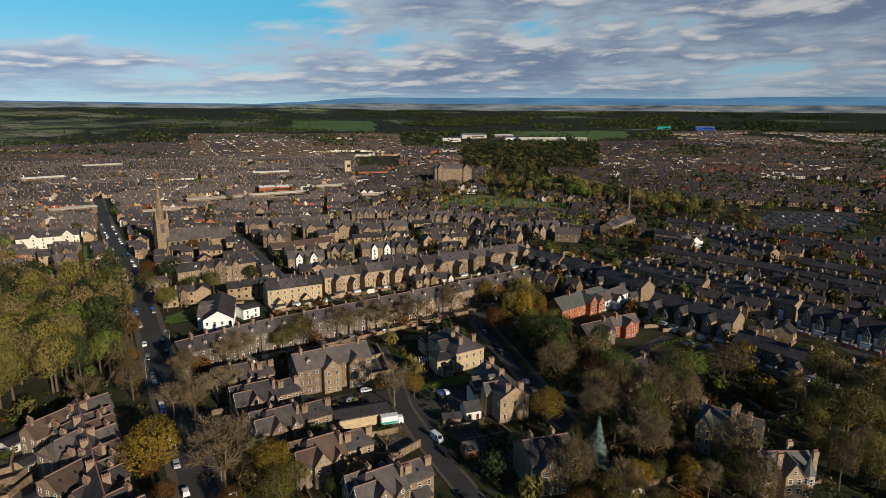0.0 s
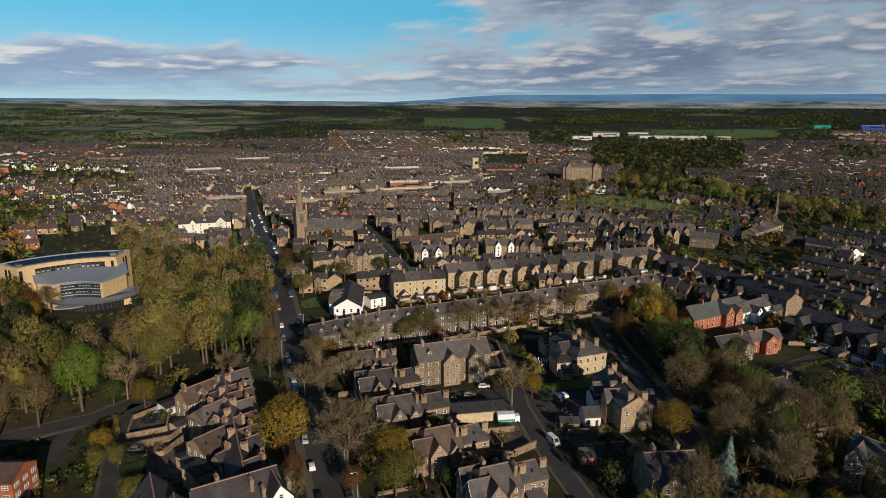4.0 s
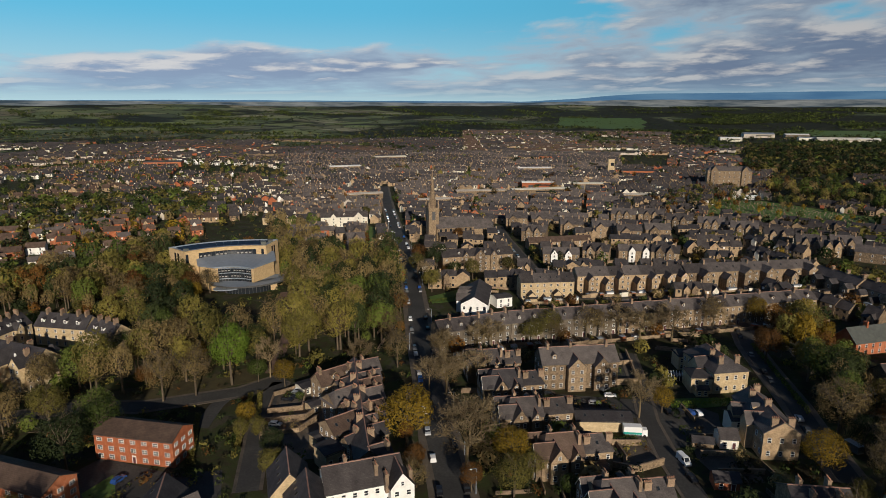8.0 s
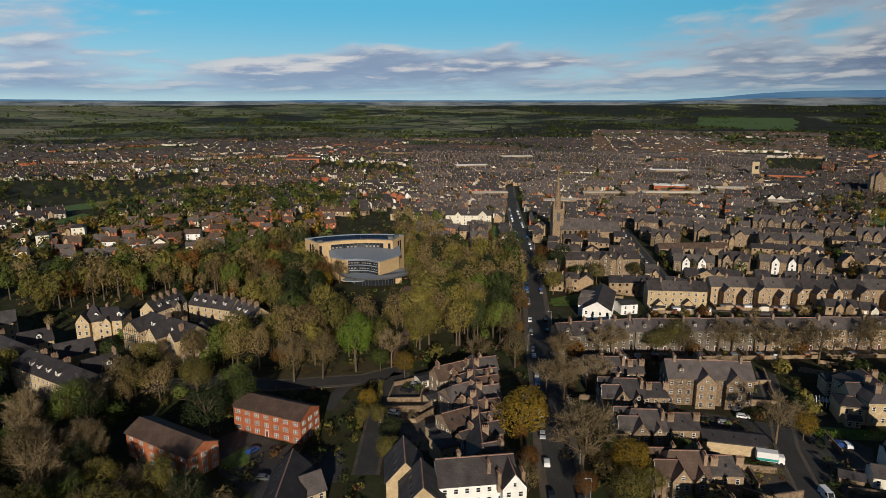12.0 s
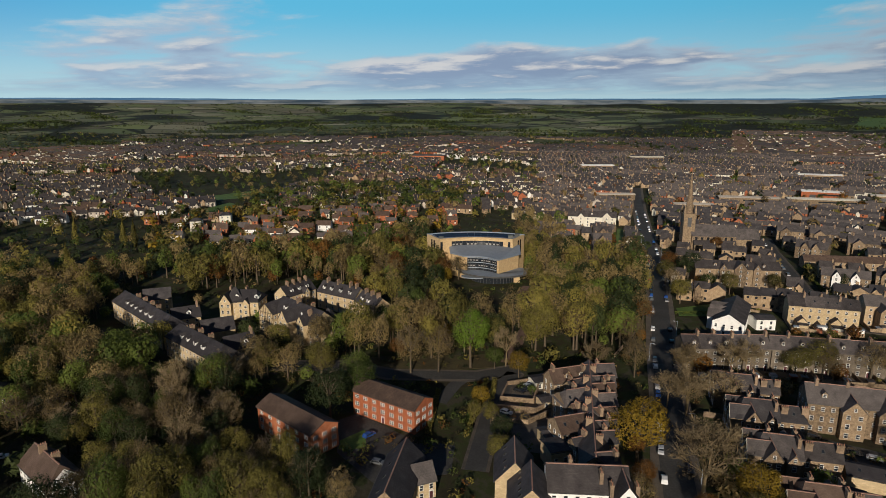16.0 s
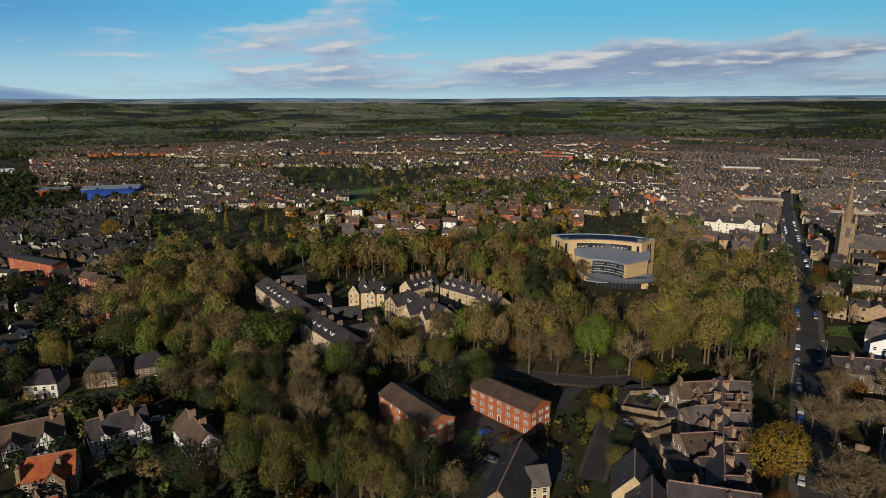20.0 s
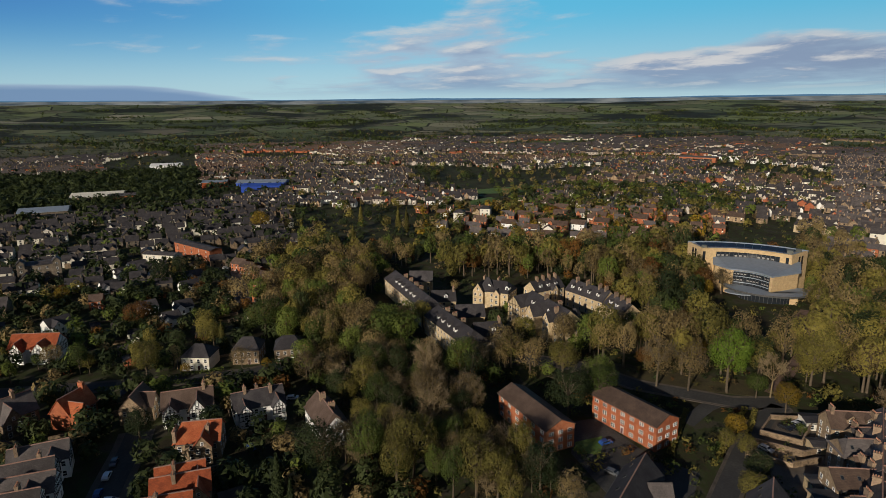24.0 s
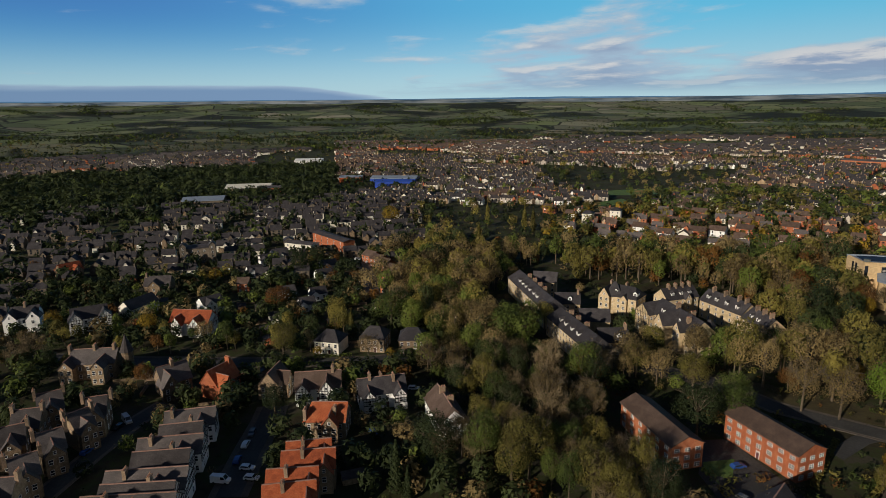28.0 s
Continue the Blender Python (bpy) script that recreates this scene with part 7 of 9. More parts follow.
def car_base(paint, van=False, far=False):
    key = (paint, van, far)
    if key in CARS:
        return CARS[key]
    t = tagged(new("van" if van else "car"), f"parked {paint[4:]} {'delivery van' if van else 'hatchback car'} on the asphalt", "van" if van else "car", "parked cars")
    if van:
        prof = [(-2.6, 0.35), (-2.6, 2.25), (1.2, 2.3), (1.9, 1.3), (2.6, 1.05), (2.65, 0.35)]
        half, cab = 0.98, [(1.25, 2.1), (1.75, 1.4), (0.4, 1.4), (0.4, 2.1)]
    else:
        prof = [(-2.1, 0.35), (-2.15, 0.9), (-1.6, 1.42), (0.35, 1.45), (1.05, 0.98), (2.0, 0.82), (2.1, 0.35)]
        half, cab = 0.88, [(-1.5, 1.34), (0.25, 1.36), (0.85, 0.98), (-1.75, 0.98)]
    n = len(prof)
    top = max(p[1] for p in prof)

    def wide(z):
        return half * (1 - 0.16 * max(0, (z - 0.9) / (top - 0.9 + 1e-6)))
    g = Geo().add([(x, s * wide(z), z) for s in (-1, 1) for x, z in prof], [tuple(range(n)), tuple(reversed(range(n, 2 * n)))] + [(k, k + n, (k + 1) % n + n, (k + 1) % n) for k in range(n)])
    part("body", g, MAT[paint], t)
    gl = Geo()
    for s in (-1, 1):
        q = [(x, s * (wide(z) + 0.015), z) for x, z in cab]
        gl.add(q, [(0, 1, 2, 3) if s > 0 else (3, 2, 1, 0)])
        if not far:
            part("side_window", gl, MAT["glass"], t)
            gl = Geo()
    a, b = (prof[3], prof[4]) if not van else (prof[2], prof[3])
    w = 0.72
    part("windscreen" if not far else "windows", gl.add([(a[0] + 0.02, -w, a[1] - 0.03), (b[0] + 0.02, -w - 0.05, b[1] + 0.04), (b[0] + 0.02, w + 0.05, b[1] + 0.04), (a[0] + 0.02, w, a[1] - 0.03)], [(0, 1, 2, 3)]).add([(a[0] - 0.05, -w, a[1] - 0.1), (b[0] - 0.05, -w, b[1]), (b[0] - 0.05, w, b[1]), (a[0] - 0.05, w, a[1] - 0.1)], [(3, 2, 1, 0)]), MAT["glass"], t)
    for wx in () if far else (-1.3, 1.3) if not van else (-1.6, 1.7):
        for s in (-1, 1):
            v = [(wx + 0.33 * math.cos(k * 0.785), s * (half - y), 0.33 + 0.33 * math.sin(k * 0.785)) for y in (0.2, -0.02) for k in range(8)]
            part("wheel", Geo().add(v, [(k, (k + 1) % 8, 8 + (k + 1) % 8, 8 + k) for k in range(8)] + [tuple(range(8, 16)), tuple(reversed(range(8)))]), MAT["tyre"], t)
    CARS[key] = t
    t["spare"] = 1
    return t


PAINTS = ["car_white", "car_black", "car_silver", "car_grey", "car_black", "car_grey", "car_blue", "car_black", "car_grey", "car_black", "car_silver", "car_grey", "car_black", "car_red", "car_blue", "car_grey"]
crs = random.Random(4)


def vehicle(x, y, rot, paint=None, van=False, z=0.2):
    far = math.hypot(x, y) > 222
    t = car_base(paint or crs.choice(PAINTS), van, far)
    z -= 0.25 if far else 0.0
    m = pose(x, y, z, 0, 0, rot)
    if "spare" in t:
        del t["spare"]
        t.matrix_basis = m
        return t
    return copy_thing(t, m)


def park_along(pts, off, gap, chance, z=0.2, start=0.0):
    """Cars nose to tail along one side of a street."""
    for (x1, y1), (x2, y2) in zip(pts, pts[1:]):
        L = math.hypot(x2 - x1, y2 - y1)
        dx, dy = (x2 - x1) / L, (y2 - y1) / L
        s = 3.0 + start
        while s < L - 2.5:
            if crs.random() < chance:
                vehicle(x1 + dx * s - dy * off, y1 + dy * s + dx * off, math.degrees(math.atan2(dy, dx)) + crs.uniform(-2, 2) + crs.choice((0, 180)), z=z)
            s += gap + crs.uniform(0, 1.5)


for n, (pts_, half) in enumerate(ROADS):
    if n == 0:
        park_along(pts_[:9], 3.7, 6.0, 0.48)
        park_along(pts_[:9], -3.7, 6.0, 0.42)
    elif n in (1, 2, 6, 7, 10, 11, 12, 13):
        park_along(pts_, 2.2, 6.5, 0.45 if n != 1 else 0.2)


lorry = tagged(new("lorry"), "white box lorry with a teal stripe beside the shed", "lorry")
lorry.matrix_basis = pose(-16.2, 184.0, 0.1, 0, 0, 18.3)
part("box_body", Geo().box(-3.4, 2.2, -1.2, 1.2, 0.9, 3.5), MAT["car_white"], lorry)
part("stripe", Geo().box(-3.38, 2.2, -1.23, -1.2, 1.0, 1.7), MAT["teal"], lorry, "teal stripe")
part("cab", Geo().box(2.3, 4.0, -1.1, 1.1, 0.5, 2.6, inset=0.12), MAT["car_white"], lorry)
part("windscreen", Geo().box(3.86, 3.98, -0.95, 0.95, 1.6, 2.35), MAT["glass"], lorry)
for wx in (-2.4, 3.1):
    for s in (-1, 1):
        v = [(wx + 0.48 * math.cos(k * 0.785), s * (1.15 - y), 0.48 + 0.48 * math.sin(k * 0.785)) for y in (0.25, -0.02) for k in range(8)]
        part("wheel", Geo().add(v, [(k, (k + 1) % 8, 8 + (k + 1) % 8, 8 + k) for k in range(8)] + [tuple(range(8, 16)), tuple(reversed(range(8)))]), MAT["tyre"], lorry)
box = tagged(new("container"), "small grey container trailer on the verge", "container")
box.matrix_basis = pose(44.7, 201.0, 0.1, 0, 0, -50)
part("body", Geo().box(-2.4, 2.4, -1.1, 1.1, 0.5, 2.9), MAT["copper"], box)
part("roof", Geo().box(-2.45, 2.45, -1.15, 1.15, 2.9, 3.0), MAT["metalroof"], box)
house_glass = tagged(new("greenhouse"), "white framed lean-to greenhouse beside the villa", "greenhouse")
house_glass.matrix_basis = pose(-8.0, 232.5, 0, 0, 0, 14)
part("base", Geo().box(-4, 4, -2, 2, 0, 0.6), MAT["stone"], house_glass)
part("glazing", Geo().gable_walls(8, 4, 2.4, 3.6), MAT["glass"], house_glass)
for k in range(9):
    part("glazing_bar", Geo().box(-4 + k - 0.09, -4 + k + 0.09, -2.06, -1.95, 0.6, 2.4).add([(-4 + k - 0.09, -2.06, 2.44), (-4 + k + 0.09, -2.06, 2.44), (-4 + k + 0.09, 0, 3.7), (-4 + k - 0.09, 0, 3.7)], [(0, 1, 2, 3)]), MAT["white"], house_glass)

vehicle(-83.6, 169.3, 100, "car_grey", False, 0.12)
vehicle(-63.6, 205.9, 5, "car_silver", False, 0.12)
vehicle(-47.3, 201.2, 10, "car_black", False, 0.12)
vehicle(-41.4, 198.3, 20, "car_grey", False, 0.12)
vehicle(-36.1, 199.7, 10, "car_black", False, 0.12)
vehicle(-31.1, 199.7, 15, "car_silver", False, 0.12)
vehicle(-27.2, 207.9, 20, "car_white", False, 0.12)
vehicle(-29.8, 212.5, 60, "car_grey", False, 0.12)
vehicle(-15.6, 184.0, 20, "car_grey", False, 0.12)
vehicle(-7.5, 203.6, 120, "car_black", False, 0.12)
vehicle(-4.1, 205.5, 120, "car_black", False, 0.12)
vehicle(-0.8, 206.5, 120, "car_blue", False, 0.12)
vehicle(1.6, 207.0, 120, "car_white", False, 0.12)
vehicle(-1.1, 174.3, -55, "car_white", True, 0.12)
vehicle(1.5, 165.9, -55, "car_black", False, 0.12)
vehicle(-3.6, 210.1, 100, "car_black", False, 0.12)
vehicle(-129.4, 158.8, 10, "car_black", False, 0.12)
vehicle(-129.2, 161.1, 10, "car_black", False, 0.12)
vehicle(-129.2, 163.8, 10, "car_silver", False, 0.12)
vehicle(-129.6, 166.3, 10, "car_white", False, 0.12)
vehicle(-122.2, 143.4, 15, "car_silver", False, 0.12)
vehicle(-120.8, 139.8, 15, "car_black", False, 0.12)
vehicle(-141.6, 101.5, 95, "car_blue", False, 0.12)
vehicle(-123.1, 105.0, 15, "car_blue", False, 0.12)
vehicle(-127.7, 94.3, 30, "car_grey", False, 0.12)
vehicle(-161.8, -34.8, 75, "car_white", False, 0.12)
vehicle(-156.6, -32.8, 75, "car_white", False, 0.12)
vehicle(-156.5, -41.0, 75, "car_white", True, 0.12)
vehicle(-195.7, -78.5, 35, "car_silver", True, 0.12)
vehicle(-204.5, 16.2, 80, "car_white", False, 0.12)
vehicle(-175.4, 0.9, 20, "car_blue", False, 0.12)
vehicle(-68.9, 209.9, 170, "car_white", True, 0.12)
vehicle(-401.7, -3.6, 60, "car_white", False, 0.12)
vehicle(-392.8, 3.6, 120, "car_silver", False, 0.12)
vehicle(-347.0, -0.5, 80, "car_silver", False, 0.12)
vehicle(-333.9, -3.7, 10, "car_white", False, 0.12)
for k in range(60):          # rows of cars in the car park
    u, w = (k % 12 + crs.uniform(-0.1, 0.1)) / 12, (k // 12) / 5 + 0.08
    vehicle(284.7 + u * 83.4 + w * 59.5, 556.5 + u * -18.7 + w * 77.0, crs.choice((-20, 160)) + 90, None, False, 0.12)

# ---------------------------------------------------------------- trees


def limb(v, f, a, b, ra, rb, sides=5):
    a, b = Vector(a), Vector(b)
    d = (b - a).normalized()
    u = d.orthogonal().normalized()
    w = d.cross(u)
    n = len(v)
    for p, r in ((a, ra), (b, rb)):
        for k in range(sides):
            t = 2 * math.pi * k / sides
            v.append(tuple(p + u * (r * math.cos(t)) + w * (r * math.sin(t))))
    f += [(n + k, n + (k + 1) % sides, n + sides + (k + 1) % sides, n + sides + k) for k in range(sides)]


def trunk_mesh(h, r, spread, seed, twigs=0):
    rs = random.Random(seed)
    v, f = [], []
    top = (rs.uniform(-0.3, 0.3), rs.uniform(-0.3, 0.3), h * 0.42)
    limb(v, f, (0, 0, -0.5), top, r, r * 0.7, 6)
    ends = []
    for k in range(7):
        an = k * 0.9 + rs.uniform(-0.3, 0.3)
        q = (math.cos(an) * spread * rs.uniform(0.35, 0.6), math.sin(an) * spread * rs.uniform(0.35, 0.6), h * rs.uniform(0.55, 0.78))
        limb(v, f, top, q, r * 0.45, r * 0.2, 4)
        ends.append((q, an))
    limb(v, f, top, (0.2, 0.1, h * 0.9), r * 0.6, r * 0.15, 4)
    ends.append(((0.2, 0.1, h * 0.85), 0))
    for q, an in ends:
        for j in range(5):
            an2 = an + rs.uniform(-1.2, 1.2)
            e = (q[0] + math.cos(an2) * spread * rs.uniform(0.2, 0.5), q[1] + math.sin(an2) * spread * rs.uniform(0.2, 0.5), q[2] + h * rs.uniform(0.02, 0.22))
            limb(v, f, q, e, r * 0.18, r * 0.06, 3)
            for t in range(twigs):
                s = Vector(q).lerp(Vector(e), rs.uniform(0.3, 1.0))
                d = Vector((rs.gauss(math.cos(an2) * 0.6, 0.7), rs.gauss(math.sin(an2) * 0.6, 0.7), rs.gauss(0.75, 0.5))) * spread * rs.uniform(0.12, 0.3)
                d2 = s + d
                n = len(v)
                o = Vector((rs.uniform(-1, 1), rs.uniform(-1, 1), rs.uniform(-1, 1))) * 0.10
                v += [tuple(s + o), tuple(s - o), tuple(d2)]
                f.append((n, n + 1, n + 2))
                for u in range(3):
                    s2 = s.lerp(d2, rs.uniform(0.3, 0.95))
                    e2 = s2 + Vector((rs.gauss(0, 1), rs.gauss(0, 1), rs.gauss(0.5, 0.8))) * spread * 0.1
                    n = len(v)
                    o = Vector((rs.uniform(-1, 1), rs.uniform(-1, 1), rs.uniform(-1, 1))) * 0.07
                    v += [tuple(s2 + o), tuple(s2 - o), tuple(e2)]
                    f.append((n, n + 1, n + 2))
    return v, f


def leaf_mesh(name, p, u, w, s):
    """One three-cornered tuft of leaves at each point p, spread along u and w by s."""
    thin = np.random.default_rng(len(p)).uniform(0.32, 1.0, (len(p), 1))
    q = np.stack([p - u * s * 1.2 - w * s * 0.6 * thin, p + u * s * 1.3 - w * s * 0.35 * thin, p + u * s * 0.1 + w * s * 1.15 * thin], 1).reshape(-1, 3)
    me = bpy.data.meshes.new(name)
    k = len(p)
    me.vertices.add(3 * k); me.loops.add(3 * k); me.polygons.add(k)
    me.vertices.foreach_set("co", q.ravel())
    me.loops.foreach_set("vertex_index", np.arange(3 * k))
    me.polygons.foreach_set("loop_start", np.arange(0, 3 * k, 3))
    me.polygons.foreach_set("loop_total", np.full(k, 3))
    return me


def set_tone(me, values):
    """A tone of its own for each tree of a joined mesh, face by face."""
    at = me.attributes.new("tone", "FLOAT", "FACE")
    at.data.foreach_set("value", np.asarray(values, dtype=np.float32))


def unit(v):
    return v / np.linalg.norm(v, axis=1)[:, None]


def round_crown(g, n, boughs, low, radius=0.385):
    """Leaf tufts on the outer side of rounded boughs that together make one crown, for a tree one metre high: points and the way they face."""
    half = (1 - low) / 2
    mid, axes = np.array([0, 0, low + half]), np.array([radius, radius, half])
    P, D = [], []
    share = g.uniform(0.6, 1.4, boughs)
    share = np.maximum((share / share.sum() * n).astype(int), 3)
    lean = g.normal(size=2) * 0.05
    for k in range(boughs):
        el = max(-0.72, min(1.0, 1 - (k + 0.5) / boughs * 1.68 + g.uniform(-0.09, 0.09)))
        an = k * 2.39996 + g.uniform(-0.35, 0.35)
        way = np.array([math.cos(an) * math.sqrt(1 - el * el), math.sin(an) * math.sqrt(1 - el * el), el])
        c = mid + way * axes * 0.64 * g.uniform(0.78, 1.16) + np.array([lean[0], lean[1], 0]) * el
        rr = g.uniform(0.30, 0.47) * np.array([radius, radius, min(half, radius) * 0.9])
        d = unit(g.normal(size=(share[k], 3)))
        dot = d @ way
        d = np.where((dot < -0.2)[:, None], d - 2 * dot[:, None] * way, d)
        p = c + d * rr * g.uniform(0.72, 1.12, (share[k], 1))
        P.append(p)
        D.append(d * 0.62 + unit((p - mid) / axes) * 0.5)
    p, d = np.concatenate(P), np.concatenate(D)
    return p, unit(d + g.normal(size=d.shape) * 0.3)


def crown_mesh(name, h, spread, count, size, mat, seed, shape="round", low=0.3):
    """Many small leaf clumps over several uneven boughs, with gaps between them."""
    g = np.random.default_rng(seed)
    if shape == "round":
        p, d = round_crown(g, count, 30, low, spread / h)
        p = p * h
    else:
        z = g.uniform(0, 1, count) ** (1.35 if shape == "cone" else 1.0)
        an = g.uniform(0, 6.283, count)
        tier = 0.75 + 0.25 * np.sin(z * (46 if shape == "cone" else 9) + np.sin(an * 3) * 1.4)
        rad = spread * ((1 - z) * 0.98 + 0.02 if shape == "cone" else np.sin(np.clip(z * 1.05 + 0.08, 0, 1) * 3.14) ** 0.7) * tier * g.uniform(0.7, 1.05, count)
        p = np.stack([np.cos(an) * rad, np.sin(an) * rad, h * (0.08 + 0.92 * z)], 1)
        d = np.stack([np.cos(an), np.sin(an), np.full(count, 0.45)], 1)
        d = unit(d + g.normal(size=d.shape) * 0.42)
    u = unit(np.cross(d, g.normal(size=d.shape)))
    w = np.cross(d, u)
    s = size * g.uniform(0.55, 1.35, (len(p), 1))
    me = leaf_mesh(name, p, u, w, s)
    me.materials.append(mat)
    me.update(calc_edges=True)
    me.validate()
    return me


KINDS = {}
for kind, mat, words in (("green", "leaf_green", "broadleaved tree in full green leaf"), ("olive", "leaf_olive", "broadleaved tree turning olive green in autumn"), ("yellow", "leaf_yellow", "autumn tree with golden yellow leaves"),
                         ("rust", "leaf_rust", "autumn tree with rust-red leaves"), ("brown", "leaf_brown", "thinning autumn tree with brown leaves"), ("dark", "leaf_dark", "dark evergreen tree with a dense crown"), ("lime", "leaf_lime", "broadleaved tree in fresh bright green leaf")):
    for variant in range(3):
        thin = kind == "brown"
        v, f = trunk_mesh(16, 0.42, 6.5, 11 * variant + len(KINDS), 3 if thin else 0)
        KINDS.setdefault(kind, []).append((raw_mesh("trunk", v, f, [MAT["bark"]]),
                                           crown_mesh("crown", 16, 6.2, 3300 if thin else 4300, 0.18 if thin else 0.235, MAT[mat], 31 * variant + len(kind) * 7, low=0.24 if kind != "dark" else 0.1), words))
for variant in range(3):
    v, f = trunk_mesh(15, 0.38, 6.0, 91 + variant, 14)
    KINDS.setdefault("bare", []).append((raw_mesh("trunk", v, f, [MAT["twig"]]), crown_mesh("crown", 15, 5.8, 2400, 0.125, MAT["leaf_brown"], 77 + variant), "nearly leafless autumn tree with fine twigs"))
for kind, mat, sp, words in (("fir", "leaf_dark", 3.6, "tall dark green fir tree with drooping tiers"), ("bluefir", "leaf_blue", 4.2, "blue-grey spruce tree with layered branches")):
    v, f = [], []
    limb(v, f, (0, 0, -0.5), (0, 0, 14), 0.35, 0.05)
    KINDS[kind] = [(raw_mesh("trunk", v, f, [MAT["bark"]]), crown_mesh("crown", 16, sp, 3000, 0.34, MAT[mat], 5, "cone"), words)]
v, f = [], []
limb(v, f, (0, 0, -0.5), (0, 0, 13), 0.35, 0.08)
KINDS["poplar"] = [(raw_mesh("trunk", v, f, [MAT["bark"]]), crown_mesh("crown", 18, 2.3, 2300, 0.32, MAT["leaf_olive"], 9, "column"), "tall narrow poplar in olive leaf")]
v, f = [], []
limb(v, f, (0, 0, -0.3), (0, 0, 1.0), 0.15, 0.08)
KINDS["shrub"] = [(raw_mesh("trunk", v, f, [MAT["bark"]]), crown_mesh("crown", 3.2, 2.2, 700, 0.24, MAT["leaf_green"], 12, low=0.05), "rounded green garden shrub"),
                  (raw_mesh("trunk", v, f, [MAT["bark"]]), crown_mesh("crown", 3.2, 2.2, 700, 0.24, MAT["leaf_olive"], 13, low=0.05), "rounded olive garden shrub")]
TREES = 0


def tree(x, y, kind, h=15.0, wide=1.0, z=0.0, group=""):
    global TREES
    TREES += 1
    rs = random.Random(TREES * 13 + 5)
    tm, cm, words = KINDS[kind][rs.randrange(len(KINDS[kind]))]
    base = {"bare": 15, "shrub": 3.2, "poplar": 18}.get(kind, 16)
    s = h / base
    t = tagged(new("tree" if kind != "shrub" else "shrub"), words, "tree" if kind != "shrub" else "shrub", group)
    t.matrix_basis = pose(x, y, z, 0, 0, rs.uniform(0, 360)) @ Matrix.Diagonal((s * wide, s * wide, s, 1))
    put("trunk", tm, t)
    put("crown", cm, t)
    return t


def inside(x, y, poly):
    c = False
    for i in range(len(poly)):
        (x1, y1), (x2, y2) = poly[i - 1], poly[i]
        if (y1 > y) != (y2 > y) and x < (x2 - x1) * (y - y1) / (y2 - y1) + x1:
            c = not c
    return c


def road_gap(x, y):
    best = 1e9
    for pts, half in ROADS:
        for (x1, y1), (x2, y2) in zip(pts, pts[1:]):
            dx, dy = x2 - x1, y2 - y1
            t = min(1, max(0, ((x - x1) * dx + (y - y1) * dy) / (dx * dx + dy * dy)))
            best = min(best, math.hypot(x - x1 - t * dx, y - y1 - t * dy) - half)
    return best


def free(x, y, gap=2.0):
    return all((x - a) ** 2 + (y - b) ** 2 > (r + gap) ** 2 for a, b, r in TAKEN) and road_gap(x, y) > gap - 1


FOREST = {}
NEAR_TREES = 0


def woodland(poly, step, mixk, h, seed, gap=2.5, name="woodland"):
    """Trees at uneven spacing inside the outline, clear of houses and roads; those far from the drone are joined later."""
    global NEAR_TREES
    rs = random.Random(seed)
    xs, ys = [p[0] for p in poly], [p[1] for p in poly]
    x = min(xs)
    while x < max(xs):
        y = min(ys)
        while y < max(ys):
            px, py = x + rs.uniform(-0.5, 0.5) * step, y + rs.uniform(-0.5, 0.5) * step
            if inside(px, py, poly) and free(px, py, gap):
                kind, hh, wide = rs.choice(mixk), h * rs.uniform(0.62, 1.3), rs.uniform(0.62, 0.98)
                if math.hypot(px, py) < 215 and NEAR_TREES < 160:
                    NEAR_TREES += 1
                    tree(px, py, kind, hh, wide)
                else:
                    FOREST.setdefault(name, []).append((px, py, kind, hh, wide))
            y += step
        x += step


LEAF = {"green": 0, "olive": 1, "brown": 2, "yellow": 3, "rust": 4, "dark": 5, "bare": 2}


